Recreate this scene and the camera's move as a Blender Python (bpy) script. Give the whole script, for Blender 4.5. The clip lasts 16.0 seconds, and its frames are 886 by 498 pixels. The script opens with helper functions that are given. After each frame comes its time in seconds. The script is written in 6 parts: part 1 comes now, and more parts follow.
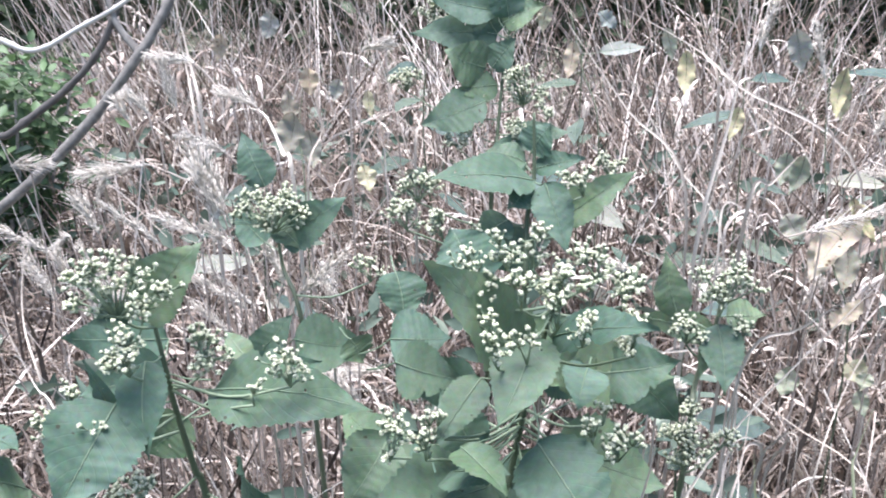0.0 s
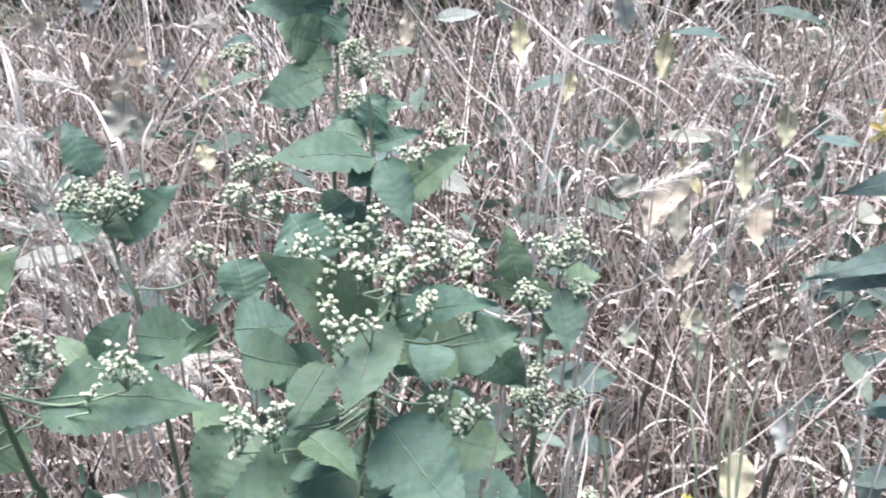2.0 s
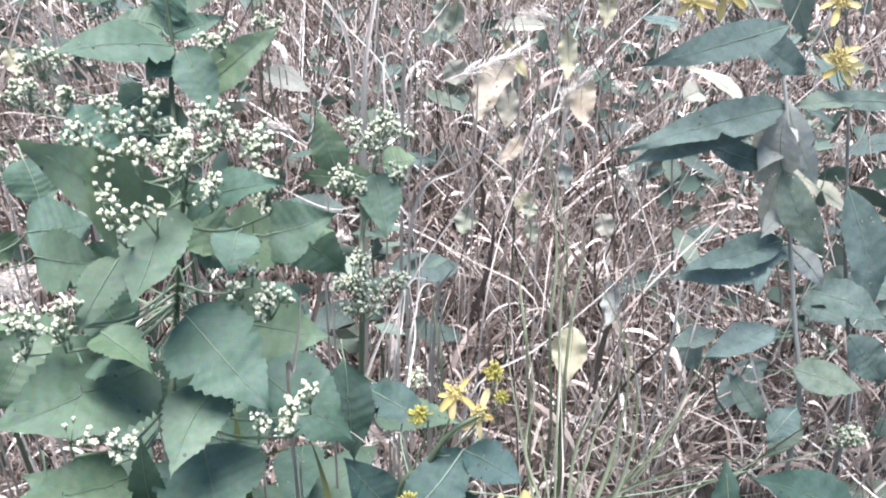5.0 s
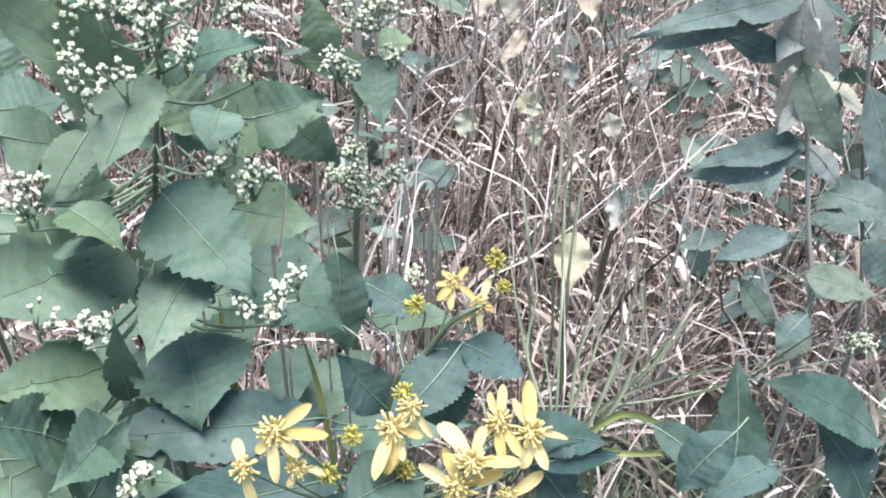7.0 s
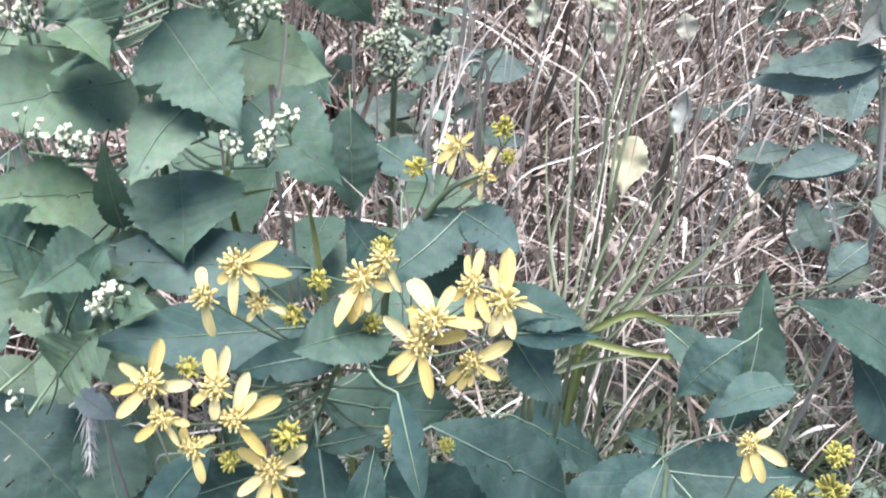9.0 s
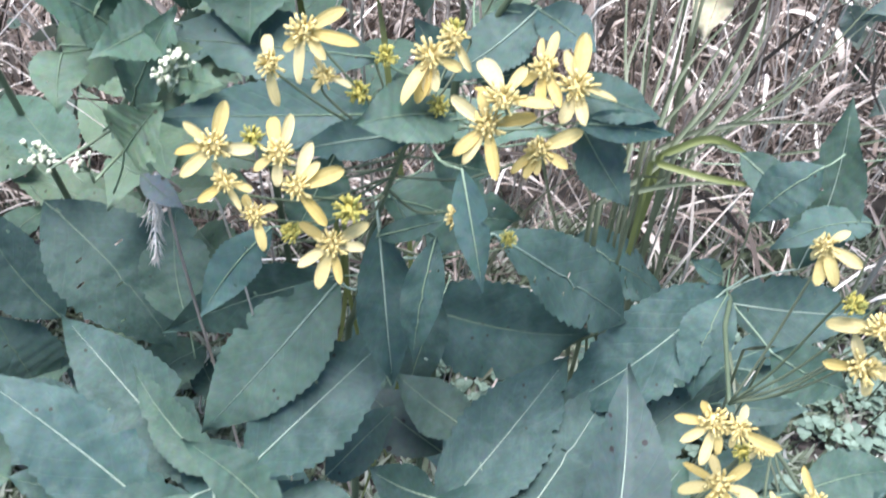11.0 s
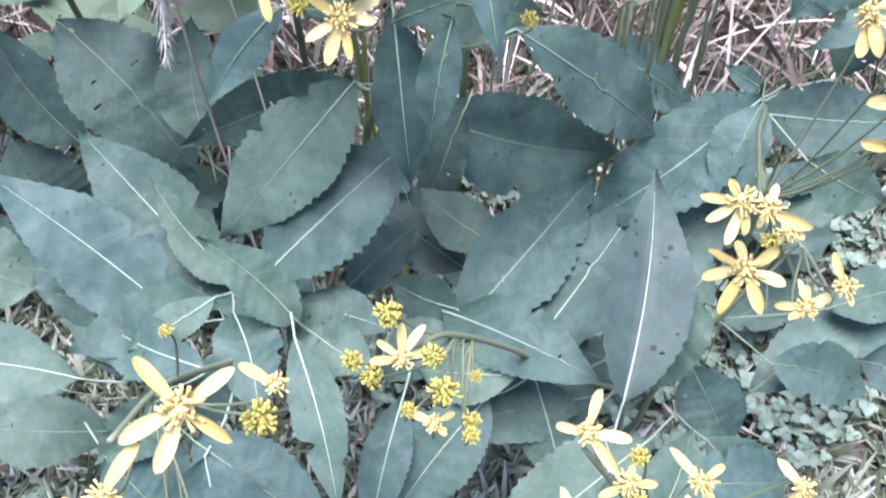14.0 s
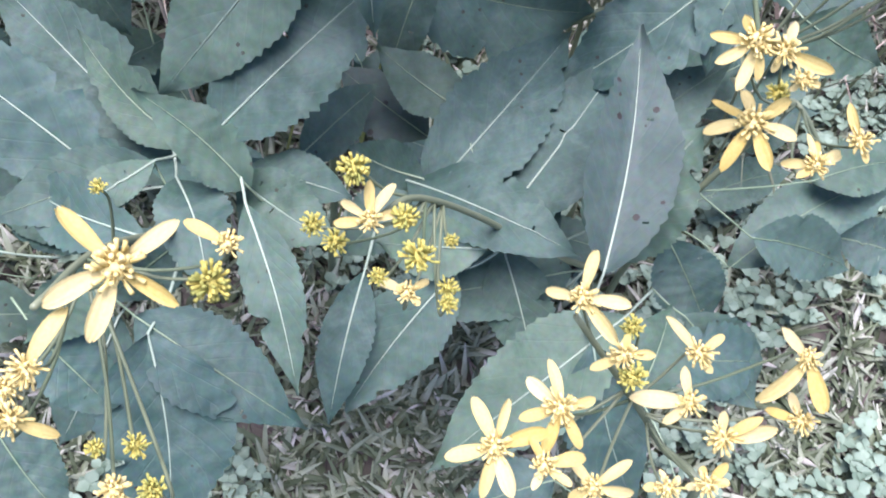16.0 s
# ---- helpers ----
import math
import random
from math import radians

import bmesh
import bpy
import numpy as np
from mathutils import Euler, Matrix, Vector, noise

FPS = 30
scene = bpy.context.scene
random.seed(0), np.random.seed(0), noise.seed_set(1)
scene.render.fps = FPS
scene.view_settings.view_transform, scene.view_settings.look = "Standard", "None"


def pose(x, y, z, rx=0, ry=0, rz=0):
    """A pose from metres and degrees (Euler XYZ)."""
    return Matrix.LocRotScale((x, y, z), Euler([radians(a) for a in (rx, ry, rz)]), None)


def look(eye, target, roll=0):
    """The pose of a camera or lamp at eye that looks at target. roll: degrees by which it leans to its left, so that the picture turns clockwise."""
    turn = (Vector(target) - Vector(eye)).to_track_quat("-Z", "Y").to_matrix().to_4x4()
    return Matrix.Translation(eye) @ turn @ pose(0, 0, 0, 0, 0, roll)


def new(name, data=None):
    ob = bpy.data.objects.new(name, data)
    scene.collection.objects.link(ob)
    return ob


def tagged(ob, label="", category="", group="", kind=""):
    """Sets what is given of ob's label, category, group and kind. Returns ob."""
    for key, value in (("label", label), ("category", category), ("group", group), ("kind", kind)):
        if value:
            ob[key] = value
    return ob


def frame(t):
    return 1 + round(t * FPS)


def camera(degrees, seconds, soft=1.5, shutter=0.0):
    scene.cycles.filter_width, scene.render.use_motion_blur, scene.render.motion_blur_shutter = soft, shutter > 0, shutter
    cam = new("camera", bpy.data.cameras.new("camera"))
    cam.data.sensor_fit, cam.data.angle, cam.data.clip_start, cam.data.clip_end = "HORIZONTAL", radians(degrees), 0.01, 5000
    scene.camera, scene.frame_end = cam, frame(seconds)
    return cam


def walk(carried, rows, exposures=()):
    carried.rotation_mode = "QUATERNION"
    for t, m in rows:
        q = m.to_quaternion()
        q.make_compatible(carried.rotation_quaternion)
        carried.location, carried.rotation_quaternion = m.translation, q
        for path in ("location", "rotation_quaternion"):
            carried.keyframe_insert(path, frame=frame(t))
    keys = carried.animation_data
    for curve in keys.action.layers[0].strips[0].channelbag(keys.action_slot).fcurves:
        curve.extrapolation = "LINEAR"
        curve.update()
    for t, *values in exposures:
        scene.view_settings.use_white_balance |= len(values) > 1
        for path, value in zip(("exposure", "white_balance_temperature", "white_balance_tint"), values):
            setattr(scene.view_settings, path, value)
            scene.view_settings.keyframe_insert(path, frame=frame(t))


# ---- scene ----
cam = camera(50.5, 16.0, 1.9, 0.5)
PATH = [
    (0, (0.163, 0.099, 1.187), (0.024, 1.975, 0.509), 1.8),
    (0.5, (0.165, 0.103, 1.19), (0.083, 1.978, 0.499), 1.9),
    (1, (0.17, 0.104, 1.197), (0.16, 1.973, 0.485), 1.6),
    (1.5, (0.173, 0.104, 1.2), (0.252, 1.966, 0.474), 1.6),
    (2, (0.176, 0.107, 1.198), (0.343, 1.958, 0.459), 1.5),
    (2.5, (0.187, 0.102, 1.197), (0.429, 1.94, 0.447), 1.3),
    (3, (0.199, 0.098, 1.196), (0.515, 1.92, 0.436), 1.3),
    (3.5, (0.211, 0.096, 1.194), (0.583, 1.9, 0.414), 1.3),
    (4, (0.219, 0.098, 1.19), (0.63, 1.877, 0.374), 1.4),
    (4.5, (0.223, 0.1, 1.186), (0.655, 1.851, 0.322), 1.5),
    (4.7, (0.226, 0.099, 1.183), (0.657, 1.84, 0.299), 1.6),
    (6.8, (0.234, 0.129, 1.126), (0.655, 1.786, 0.088), 1.8),
    (7, (0.237, 0.129, 1.124), (0.655, 1.779, 0.075), 2.1),
    (7.5, (0.246, 0.133, 1.117), (0.645, 1.768, 0.035), 3.0),
    (8, (0.269, 0.129, 1.112), (0.607, 1.749, -0.011), 3.7),
    (8.2, (0.279, 0.126, 1.108), (0.587, 1.739, -0.034), 3.9),
    (10.3, (0.313, 0.102, 1.054), (0.418, 1.596, -0.272), 4.9),
    (10.5, (0.311, 0.1, 1.05), (0.407, 1.573, -0.3), 4.9),
    (11, (0.305, 0.089, 1.035), (0.381, 1.512, -0.367), 4.5),
    (11.5, (0.297, 0.079, 1.026), (0.351, 1.451, -0.429), 3.6),
    (12, (0.298, 0.068, 1.025), (0.266, 1.415, -0.453), 0.9),
    (12.5, (0.306, 0.067, 1.026), (0.258, 1.409, -0.456), 0.4),
    (13, (0.313, 0.064, 1.02), (0.286, 1.401, -0.467), 1.1),
    (13.5, (0.316, 0.062, 1.004), (0.314, 1.351, -0.525), 2.0),
    (14, (0.317, 0.066, 0.986), (0.333, 1.287, -0.599), 2.7),
    (14.5, (0.318, 0.074, 0.969), (0.351, 1.22, -0.67), 3.7),
    (15, (0.317, 0.084, 0.952), (0.372, 1.176, -0.722), 4.9),
    (15.5, (0.31, 0.088, 0.939), (0.407, 1.146, -0.756), 6.9),
    (16, (0.305, 0.082, 0.927), (0.445, 1.121, -0.777), 8.6),
]
EXPOSURES = [(0.0, 1.11, 6100, 17), (4.0, 1.13, 6080, 17), (8.0, 1.19, 6150, 16), (11.0, 1.22, 5950, 16), (12.5, 1.44, 5880, 22), (14.5, 1.47, 5980, 26), (16.0, 1.20, 6080, 27)]
walk(cam, [(t, look(eye, target, roll)) for t, eye, target, roll in PATH], EXPOSURES)

# ---- world and light: open shade under a bright, hazy evening sky ----
world = bpy.data.worlds.new("sky")
scene.world = world
world.use_nodes = True
wn, wl = world.node_tree.nodes, world.node_tree.links
sky = wn.new("ShaderNodeTexSky")
sky.sky_type, sky.sun_disc = "NISHITA", False
sky.sun_elevation, sky.sun_rotation = radians(83), radians(239)
wl.new(sky.outputs["Color"], wn["Background"].inputs["Color"])
wn["Background"].inputs["Strength"].default_value = 0.12
sun = new("sun", bpy.data.lights.new("sun", "SUN"))
sun.data.energy, sun.data.angle, sun.data.color = 5.0, radians(40), (1.0, 0.97, 0.93)
sun.matrix_world = look((0.0, 0.72, 3.5), (0.3, 0.9, 0.3))


# ---- materials ----
def material(name):
    m = bpy.data.materials.new(name)
    m.use_nodes = True
    nt = m.node_tree
    return m, nt.nodes, nt.links, nt.nodes["Principled BSDF"]


def node(nodes, kind, **values):
    n = nodes.new(kind)
    for key, value in values.items():
        n.inputs[key.replace("_", " ")].default_value = value
    return n


def ramp(nodes, links, source, stops):
    r = nodes.new("ShaderNodeValToRGB")
    while len(r.color_ramp.elements) < len(stops):
        r.color_ramp.elements.new(0.5)
    for e, (at, colour) in zip(r.color_ramp.elements, stops):
        e.position, e.color = at, (*colour, 1)
    links.new(source, r.inputs["Fac"])
    return r.outputs["Color"]


def mix(nodes, links, kind, fac, a, b):
    n = nodes.new("ShaderNodeMix")
    n.data_type, n.blend_type = "RGBA", kind
    for socket, value in ((n.inputs[0], fac), (n.inputs[6], a), (n.inputs[7], b)):
        if isinstance(value, (int, float)):
            socket.default_value = value
        elif isinstance(value, tuple):
            socket.default_value = (*value, 1)
        else:
            links.new(value, socket)
    return n.outputs[2]


def maths(nodes, links, op, a, b=0.0, clamp=False):
    n = nodes.new("ShaderNodeMath")
    n.operation, n.use_clamp = op, clamp
    for socket, value in zip(n.inputs, (a, b)):
        if isinstance(value, (int, float)):
            socket.default_value = value
        else:
            links.new(value, socket)
    return n.outputs[0]


def leaf_material(name, dark, light, vein, spots, gloss=0.5, veins=0.35, dust=0.0, damage=0.17):
    """A veined leaf: net of pinnate veins by the leaf's own coordinates, mottling, bites and spots."""
    m, nodes, links, bsdf = material(name)
    uv = nodes.new("ShaderNodeUVMap")
    split = nodes.new("ShaderNodeSeparateXYZ")
    links.new(uv.outputs["UV"], split.inputs[0])
    across = maths(nodes, links, "ABSOLUTE", maths(nodes, links, "SUBTRACT", split.outputs["X"], 0.5))
    along = split.outputs["Y"]
    co = nodes.new("ShaderNodeTexCoord")
    big = node(nodes, "ShaderNodeTexNoise", Scale=14.0, Detail=3.0)
    fine = node(nodes, "ShaderNodeTexNoise", Scale=220.0, Detail=4.0)
    for n in (big, fine):
        links.new(co.outputs["Object"], n.inputs["Vector"])
    info = nodes.new("ShaderNodeObjectInfo")
    # side veins run forward from the midrib
    wob = maths(nodes, links, "MULTIPLY", big.outputs["Fac"], 0.03)
    phase = maths(nodes, links, "SUBTRACT", maths(nodes, links, "ADD", along, wob), maths(nodes, links, "MULTIPLY", across, 0.55))
    saw = maths(nodes, links, "ABSOLUTE", maths(nodes, links, "SUBTRACT", maths(nodes, links, "FRACT", maths(nodes, links, "MULTIPLY", phase, 9.0)), 0.5))
    side = maths(nodes, links, "SUBTRACT", 1.0, maths(nodes, links, "MULTIPLY", saw, 14.0), True)
    mid = maths(nodes, links, "SUBTRACT", 1.0, maths(nodes, links, "MULTIPLY", across, 34.0), True)
    net = maths(nodes, links, "MAXIMUM", maths(nodes, links, "MULTIPLY", side, 0.42), mid)
    blotch = maths(nodes, links, "ADD", maths(nodes, links, "MULTIPLY", big.outputs["Fac"], 0.7), maths(nodes, links, "ADD", maths(nodes, links, "MULTIPLY", info.outputs["Random"], 0.28), 0.06))
    patchy = node(nodes, "ShaderNodeTexNoise", Scale=48.0, Detail=5.0, Roughness=0.65)
    links.new(co.outputs["Object"], patchy.inputs["Vector"])
    blotch = maths(nodes, links, "ADD", blotch, maths(nodes, links, "MULTIPLY", maths(nodes, links, "SUBTRACT", patchy.outputs["Fac"], 0.5), 0.9))
    col = ramp(nodes, links, blotch, [(0.2, dark), (0.9, light)])
    # each leaf has its own cast, and dust lies on it in patches
    own = maths(nodes, links, "FRACT", maths(nodes, links, "MULTIPLY", info.outputs["Random"], 7.3))
    cast = ramp(nodes, links, own, [(0.1, (0.78, 0.88, 0.94)), (0.5, (1.0, 1.0, 1.0)), (0.95, (1.16, 1.12, 0.98))])
    col = mix(nodes, links, "MULTIPLY", 1.0, col, cast)
    if dust:
        film = node(nodes, "ShaderNodeTexNoise", Scale=26.0, Detail=7.0, Roughness=0.72)
        film.inputs["Distortion"].default_value = 0.6
        links.new(co.outputs["Object"], film.inputs["Vector"])
        over = maths(nodes, links, "MULTIPLY", maths(nodes, links, "SUBTRACT", film.outputs["Fac"], 0.47), 5.0, True)
        col = mix(nodes, links, "MIX", maths(nodes, links, "MULTIPLY", over, dust), col, (0.20, 0.265, 0.235))
    col = mix(nodes, links, "OVERLAY", 0.25, col, fine.outputs["Color"])
    # specks of damage
    speck = node(nodes, "ShaderNodeTexVoronoi", Scale=70.0)
    links.new(co.outputs["Object"], speck.inputs["Vector"])
    patch = node(nodes, "ShaderNodeTexNoise", Scale=22.0, Detail=2.0)
    links.new(co.outputs["Object"], patch.inputs["Vector"])
    hit = maths(nodes, links, "MULTIPLY", maths(nodes, links, "LESS_THAN", speck.outputs["Distance"], damage), maths(nodes, links, "GREATER_THAN", patch.outputs["Fac"], 0.56))
    col = mix(nodes, links, "MIX", maths(nodes, links, "MULTIPLY", hit, 0.8), col, spots)
    col = mix(nodes, links, "MIX", maths(nodes, links, "MULTIPLY", net, veins), col, vein)
    links.new(col, bsdf.inputs["Base Color"])
    bsdf.inputs["Roughness"].default_value = gloss
    bsdf.inputs["Specular IOR Level"].default_value = 0.28
    bump = node(nodes, "ShaderNodeBump", Strength=0.35, Distance=0.0012)
    height = maths(nodes, links, "SUBTRACT", maths(nodes, links, "MULTIPLY", fine.outputs["Fac"], 0.6), net)
    links.new(height, bump.inputs["Height"])
    links.new(bump.outputs["Normal"], bsdf.inputs["Normal"])
    thin = nodes.new("ShaderNodeBsdfTranslucent")
    links.new(col, thin.inputs["Color"])
    blend = nodes.new("ShaderNodeMixShader")
    blend.inputs[0].default_value = 0.22
    links.new(bsdf.outputs[0], blend.inputs[1])
    links.new(thin.outputs[0], blend.inputs[2])
    links.new(blend.outputs[0], nodes["Material Output"].inputs["Surface"])
    return m


def plain_material(name, stops, rough=0.6, island=False, scale=60.0, thin=0.0, bump=0.3):
    """A fibrous or matte surface whose colour runs between the stops by chance and by grain."""
    m, nodes, links, bsdf = material(name)
    co = nodes.new("ShaderNodeTexCoord")
    grain = node(nodes, "ShaderNodeTexNoise", Scale=scale, Detail=4.0)
    links.new(co.outputs["Object"], grain.inputs["Vector"])
    chance = nodes.new("ShaderNodeNewGeometry").outputs["Random Per Island"] if island else nodes.new("ShaderNodeObjectInfo").outputs["Random"]
    fac = maths(nodes, links, "ADD", maths(nodes, links, "MULTIPLY", chance, 0.62), maths(nodes, links, "MULTIPLY", grain.outputs["Fac"], 0.45))
    col = ramp(nodes, links, fac, stops)
    links.new(col, bsdf.inputs["Base Color"])
    bsdf.inputs["Roughness"].default_value = rough
    b = node(nodes, "ShaderNodeBump", Strength=bump, Distance=0.001)
    links.new(grain.outputs["Fac"], b.inputs["Height"])
    links.new(b.outputs["Normal"], bsdf.inputs["Normal"])
    if thin:
        t = nodes.new("ShaderNodeBsdfTranslucent")
        links.new(col, t.inputs["Color"])
        s = nodes.new("ShaderNodeMixShader")
        s.inputs[0].default_value = thin
        links.new(bsdf.outputs[0], s.inputs[1])
        links.new(t.outputs[0], s.inputs[2])
        links.new(s.outputs[0], nodes["Material Output"].inputs["Surface"])
    return m


GREEN = leaf_material("soft_green_leaf", (0.058, 0.106, 0.064), (0.154, 0.218, 0.144), (0.21, 0.28, 0.22), (0.05, 0.045, 0.03), 0.6, 0.18, 0.26, 0.11)
BLUE_GREEN = leaf_material("blue_green_leaf", (0.026, 0.058, 0.046), (0.086, 0.140, 0.116), (0.20, 0.26, 0.22), (0.03, 0.026, 0.02), 0.62, 0.14, 0.22, 0.105)
WITHERED = leaf_material("withered_leaf", (0.22, 0.24, 0.20), (0.42, 0.41, 0.36), (0.5, 0.48, 0.42), (0.10, 0.08, 0.05), 0.8, 0.3)
YELLOWED = leaf_material("yellowed_leaf", (0.28, 0.27, 0.17), (0.54, 0.51, 0.37), (0.52, 0.47, 0.34), (0.12, 0.08, 0.04), 0.7, 0.4)
DUSTY = leaf_material("dusty_grey_green_leaf", (0.058, 0.090, 0.070), (0.180, 0.222, 0.186), (0.28, 0.32, 0.27), (0.04, 0.03, 0.02), 0.7, 0.15, 0.35, 0.12)
TAN = leaf_material("dry_tan_leaf", (0.30, 0.25, 0.18), (0.57, 0.50, 0.39), (0.6, 0.52, 0.4), (0.16, 0.10, 0.06), 0.85, 0.3)
PURPLISH = leaf_material("purplish_leaf", (0.040, 0.068, 0.058), (0.096, 0.128, 0.112), (0.16, 0.19, 0.17), (0.03, 0.02, 0.02), 0.6, 0.15)
MIDRIB = plain_material("pale_midrib", [(0.2, (0.18, 0.25, 0.19)), (0.9, (0.32, 0.39, 0.31))], 0.5)
GREEN_RIB = plain_material("green_midrib", [(0.2, (0.11, 0.17, 0.10)), (0.9, (0.22, 0.29, 0.19))], 0.5)
CUP = plain_material("pale_green_stalk", [(0.2, (0.12, 0.17, 0.10)), (0.9, (0.27, 0.33, 0.22))], 0.6)
STEM = plain_material("green_stem", [(0.2, (0.07, 0.10, 0.055)), (0.9, (0.16, 0.185, 0.115))], 0.55)
DRY_STEM = plain_material("grey_dusty_stem", [(0.2, (0.16, 0.155, 0.13)), (0.9, (0.34, 0.33, 0.29))], 0.75)
PETAL = plain_material("yellow_petal", [(0.2, (0.60, 0.45, 0.13)), (0.55, (0.68, 0.56, 0.24)), (0.95, (0.72, 0.63, 0.36))], 0.7, scale=14.0, thin=0.45)
DISC = plain_material("golden_disc", [(0.1, (0.40, 0.31, 0.09)), (0.9, (0.72, 0.61, 0.28))], 0.7, island=True)
BUD = plain_material("greenish_bud", [(0.2, (0.20, 0.22, 0.05)), (0.9, (0.55, 0.45, 0.10))], 0.7, island=True)
FLORET = plain_material("white_floret", [(0.10, (0.30, 0.36, 0.20)), (0.42, (0.55, 0.57, 0.40)), (0.82, (0.80, 0.78, 0.63))], 0.7, island=True)
STRAW = plain_material("dry_straw", [(0.20, (0.06, 0.045, 0.034)), (0.40, (0.24, 0.185, 0.15)), (0.62, (0.55, 0.465, 0.40)), (0.80, (0.86, 0.80, 0.72))], 0.7, island=True, scale=25.0, thin=0.15)
# brown dead grass, set darker to hold the deep shade between the stalks
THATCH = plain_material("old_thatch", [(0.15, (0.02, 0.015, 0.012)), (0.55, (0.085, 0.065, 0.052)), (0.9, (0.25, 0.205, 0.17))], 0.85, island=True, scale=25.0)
BLEACHED = plain_material("bleached_straw", [(0.2, (0.40, 0.34, 0.28)), (0.9, (0.68, 0.62, 0.54))], 0.7, scale=40.0)
SEEDHEAD = plain_material("pale_seedhead", [(0.1, (0.52, 0.46, 0.39)), (0.9, (0.84, 0.79, 0.71))], 0.7, island=True)
BLADE = plain_material("green_grass_blade", [(0.1, (0.05, 0.068, 0.036)), (0.55, (0.125, 0.15, 0.085)), (0.95, (0.36, 0.35, 0.25))], 0.5, island=True, scale=30.0, thin=0.2)
LIME = plain_material("yellow_green_blade", [(0.2, (0.12, 0.15, 0.04)), (0.9, (0.26, 0.28, 0.10))], 0.5, scale=30.0, thin=0.25)
LAWN = plain_material("short_lawn_grass", [(0.12, (0.035, 0.048, 0.026)), (0.45, (0.095, 0.125, 0.07)), (0.74, (0.26, 0.295, 0.22)), (0.95, (0.60, 0.56, 0.55))], 0.6, island=True, scale=30.0, thin=0.15)
CLOVER = plain_material("clover_leaf", [(0.1, (0.075, 0.125, 0.085)), (0.9, (0.21, 0.29, 0.22))], 0.6, island=True, thin=0.15)
WEED = plain_material("weed_leaf", [(0.1, (0.05, 0.085, 0.06)), (0.6, (0.11, 0.16, 0.12)), (0.95, (0.26, 0.29, 0.22))], 0.6, island=True, thin=0.15)
SHRUB = plain_material("shrub_leaf", [(0.1, (0.028, 0.05, 0.024)), (0.9, (0.085, 0.125, 0.06))], 0.55, island=True, thin=0.2)
FERNY = plain_material("bright_shrub_leaf", [(0.1, (0.05, 0.10, 0.045)), (0.9, (0.13, 0.21, 0.09))], 0.55, island=True, thin=0.25)
WOODS = plain_material("far_woods", [(0.2, (0.012, 0.018, 0.010)), (0.45, (0.035, 0.05, 0.025)), (0.7, (0.07, 0.09, 0.045))], 0.9, scale=5.0)
BARK = plain_material("grey_bark", [(0.25, (0.15, 0.14, 0.125)), (0.55, (0.37, 0.35, 0.32)), (0.85, (0.56, 0.54, 0.50))], 0.85, scale=90.0, bump=0.8)
# grey bark again, coloured darker for the limb that stands in shade
SHADED_BARK = plain_material("dark_weathered_bark", [(0.25, (0.05, 0.046, 0.042)), (0.85, (0.16, 0.15, 0.14))], 0.9, scale=90.0, bump=0.8)
SOIL = plain_material("soil_and_litter", [(0.2, (0.012, 0.011, 0.010)), (0.5, (0.034, 0.031, 0.027)), (0.8, (0.11, 0.098, 0.086))], 0.95, scale=45.0, bump=1.0)

LITTER = plain_material("lawn_litter", [(0.2, (0.022, 0.017, 0.017)), (0.6, (0.075, 0.058, 0.056)), (0.9, (0.22, 0.18, 0.17))], 0.85, island=True, scale=25.0)
TURF = plain_material("distant_turf", [(0.22, (0.012, 0.015, 0.010)), (0.45, (0.030, 0.037, 0.022)), (0.62, (0.052, 0.064, 0.038)), (0.85, (0.11, 0.12, 0.085))], 0.95, scale=22.0, bump=1.0)


# ---- mesh helpers ----
def mesh(name, verts, faces, mat, uvs=None, smooth=True):
    me = bpy.data.meshes.new(name)
    me.from_pydata([tuple(map(float, v)) for v in verts], [], [tuple(map(int, f)) for f in faces])
    me.materials.append(mat)
    if smooth:
        me.polygons.foreach_set("use_smooth", [True] * len(me.polygons))
    if uvs is not None:
        layer = me.uv_layers.new(name="UVMap")
        loops = np.zeros(len(me.loops), dtype=np.int32)
        me.loops.foreach_get("vertex_index", loops)
        layer.data.foreach_set("uv", np.asarray(uvs, dtype=np.float32)[loops].ravel())
    return me


def part(name, me, parent, label=""):
    ob = new(name, me)
    ob.parent = parent
    return tagged(ob, label)


def unit(v):
    v = np.asarray(v, float)
    return v / (np.linalg.norm(v) + 1e-12)


def square(axis):
    a = unit(axis)
    s = unit(np.cross(a, (0.3, 0.2, 1.0) if abs(a[2]) < 0.9 else (1.0, 0.1, 0.0)))
    return s, np.cross(a, s)


def smooth_line(points, steps):
    """A Catmull-Rom line through the points."""
    p = [np.asarray(q, float) for q in points]
    if len(p) == 2:
        return [p[0] + (p[1] - p[0]) * k / steps for k in range(steps + 1)]
    p = [2 * p[0] - p[1], *p, 2 * p[-1] - p[-2]]
    out = []
    for a, b, c, d in zip(p, p[1:], p[2:], p[3:]):
        for k in range(steps):
            t = k / steps
            out.append(0.5 * (2 * b + (c - a) * t + (2 * a - 5 * b + 4 * c - d) * t * t + (3 * b - a - 3 * c + d) * t ** 3))
    return [*out, p[-2]]


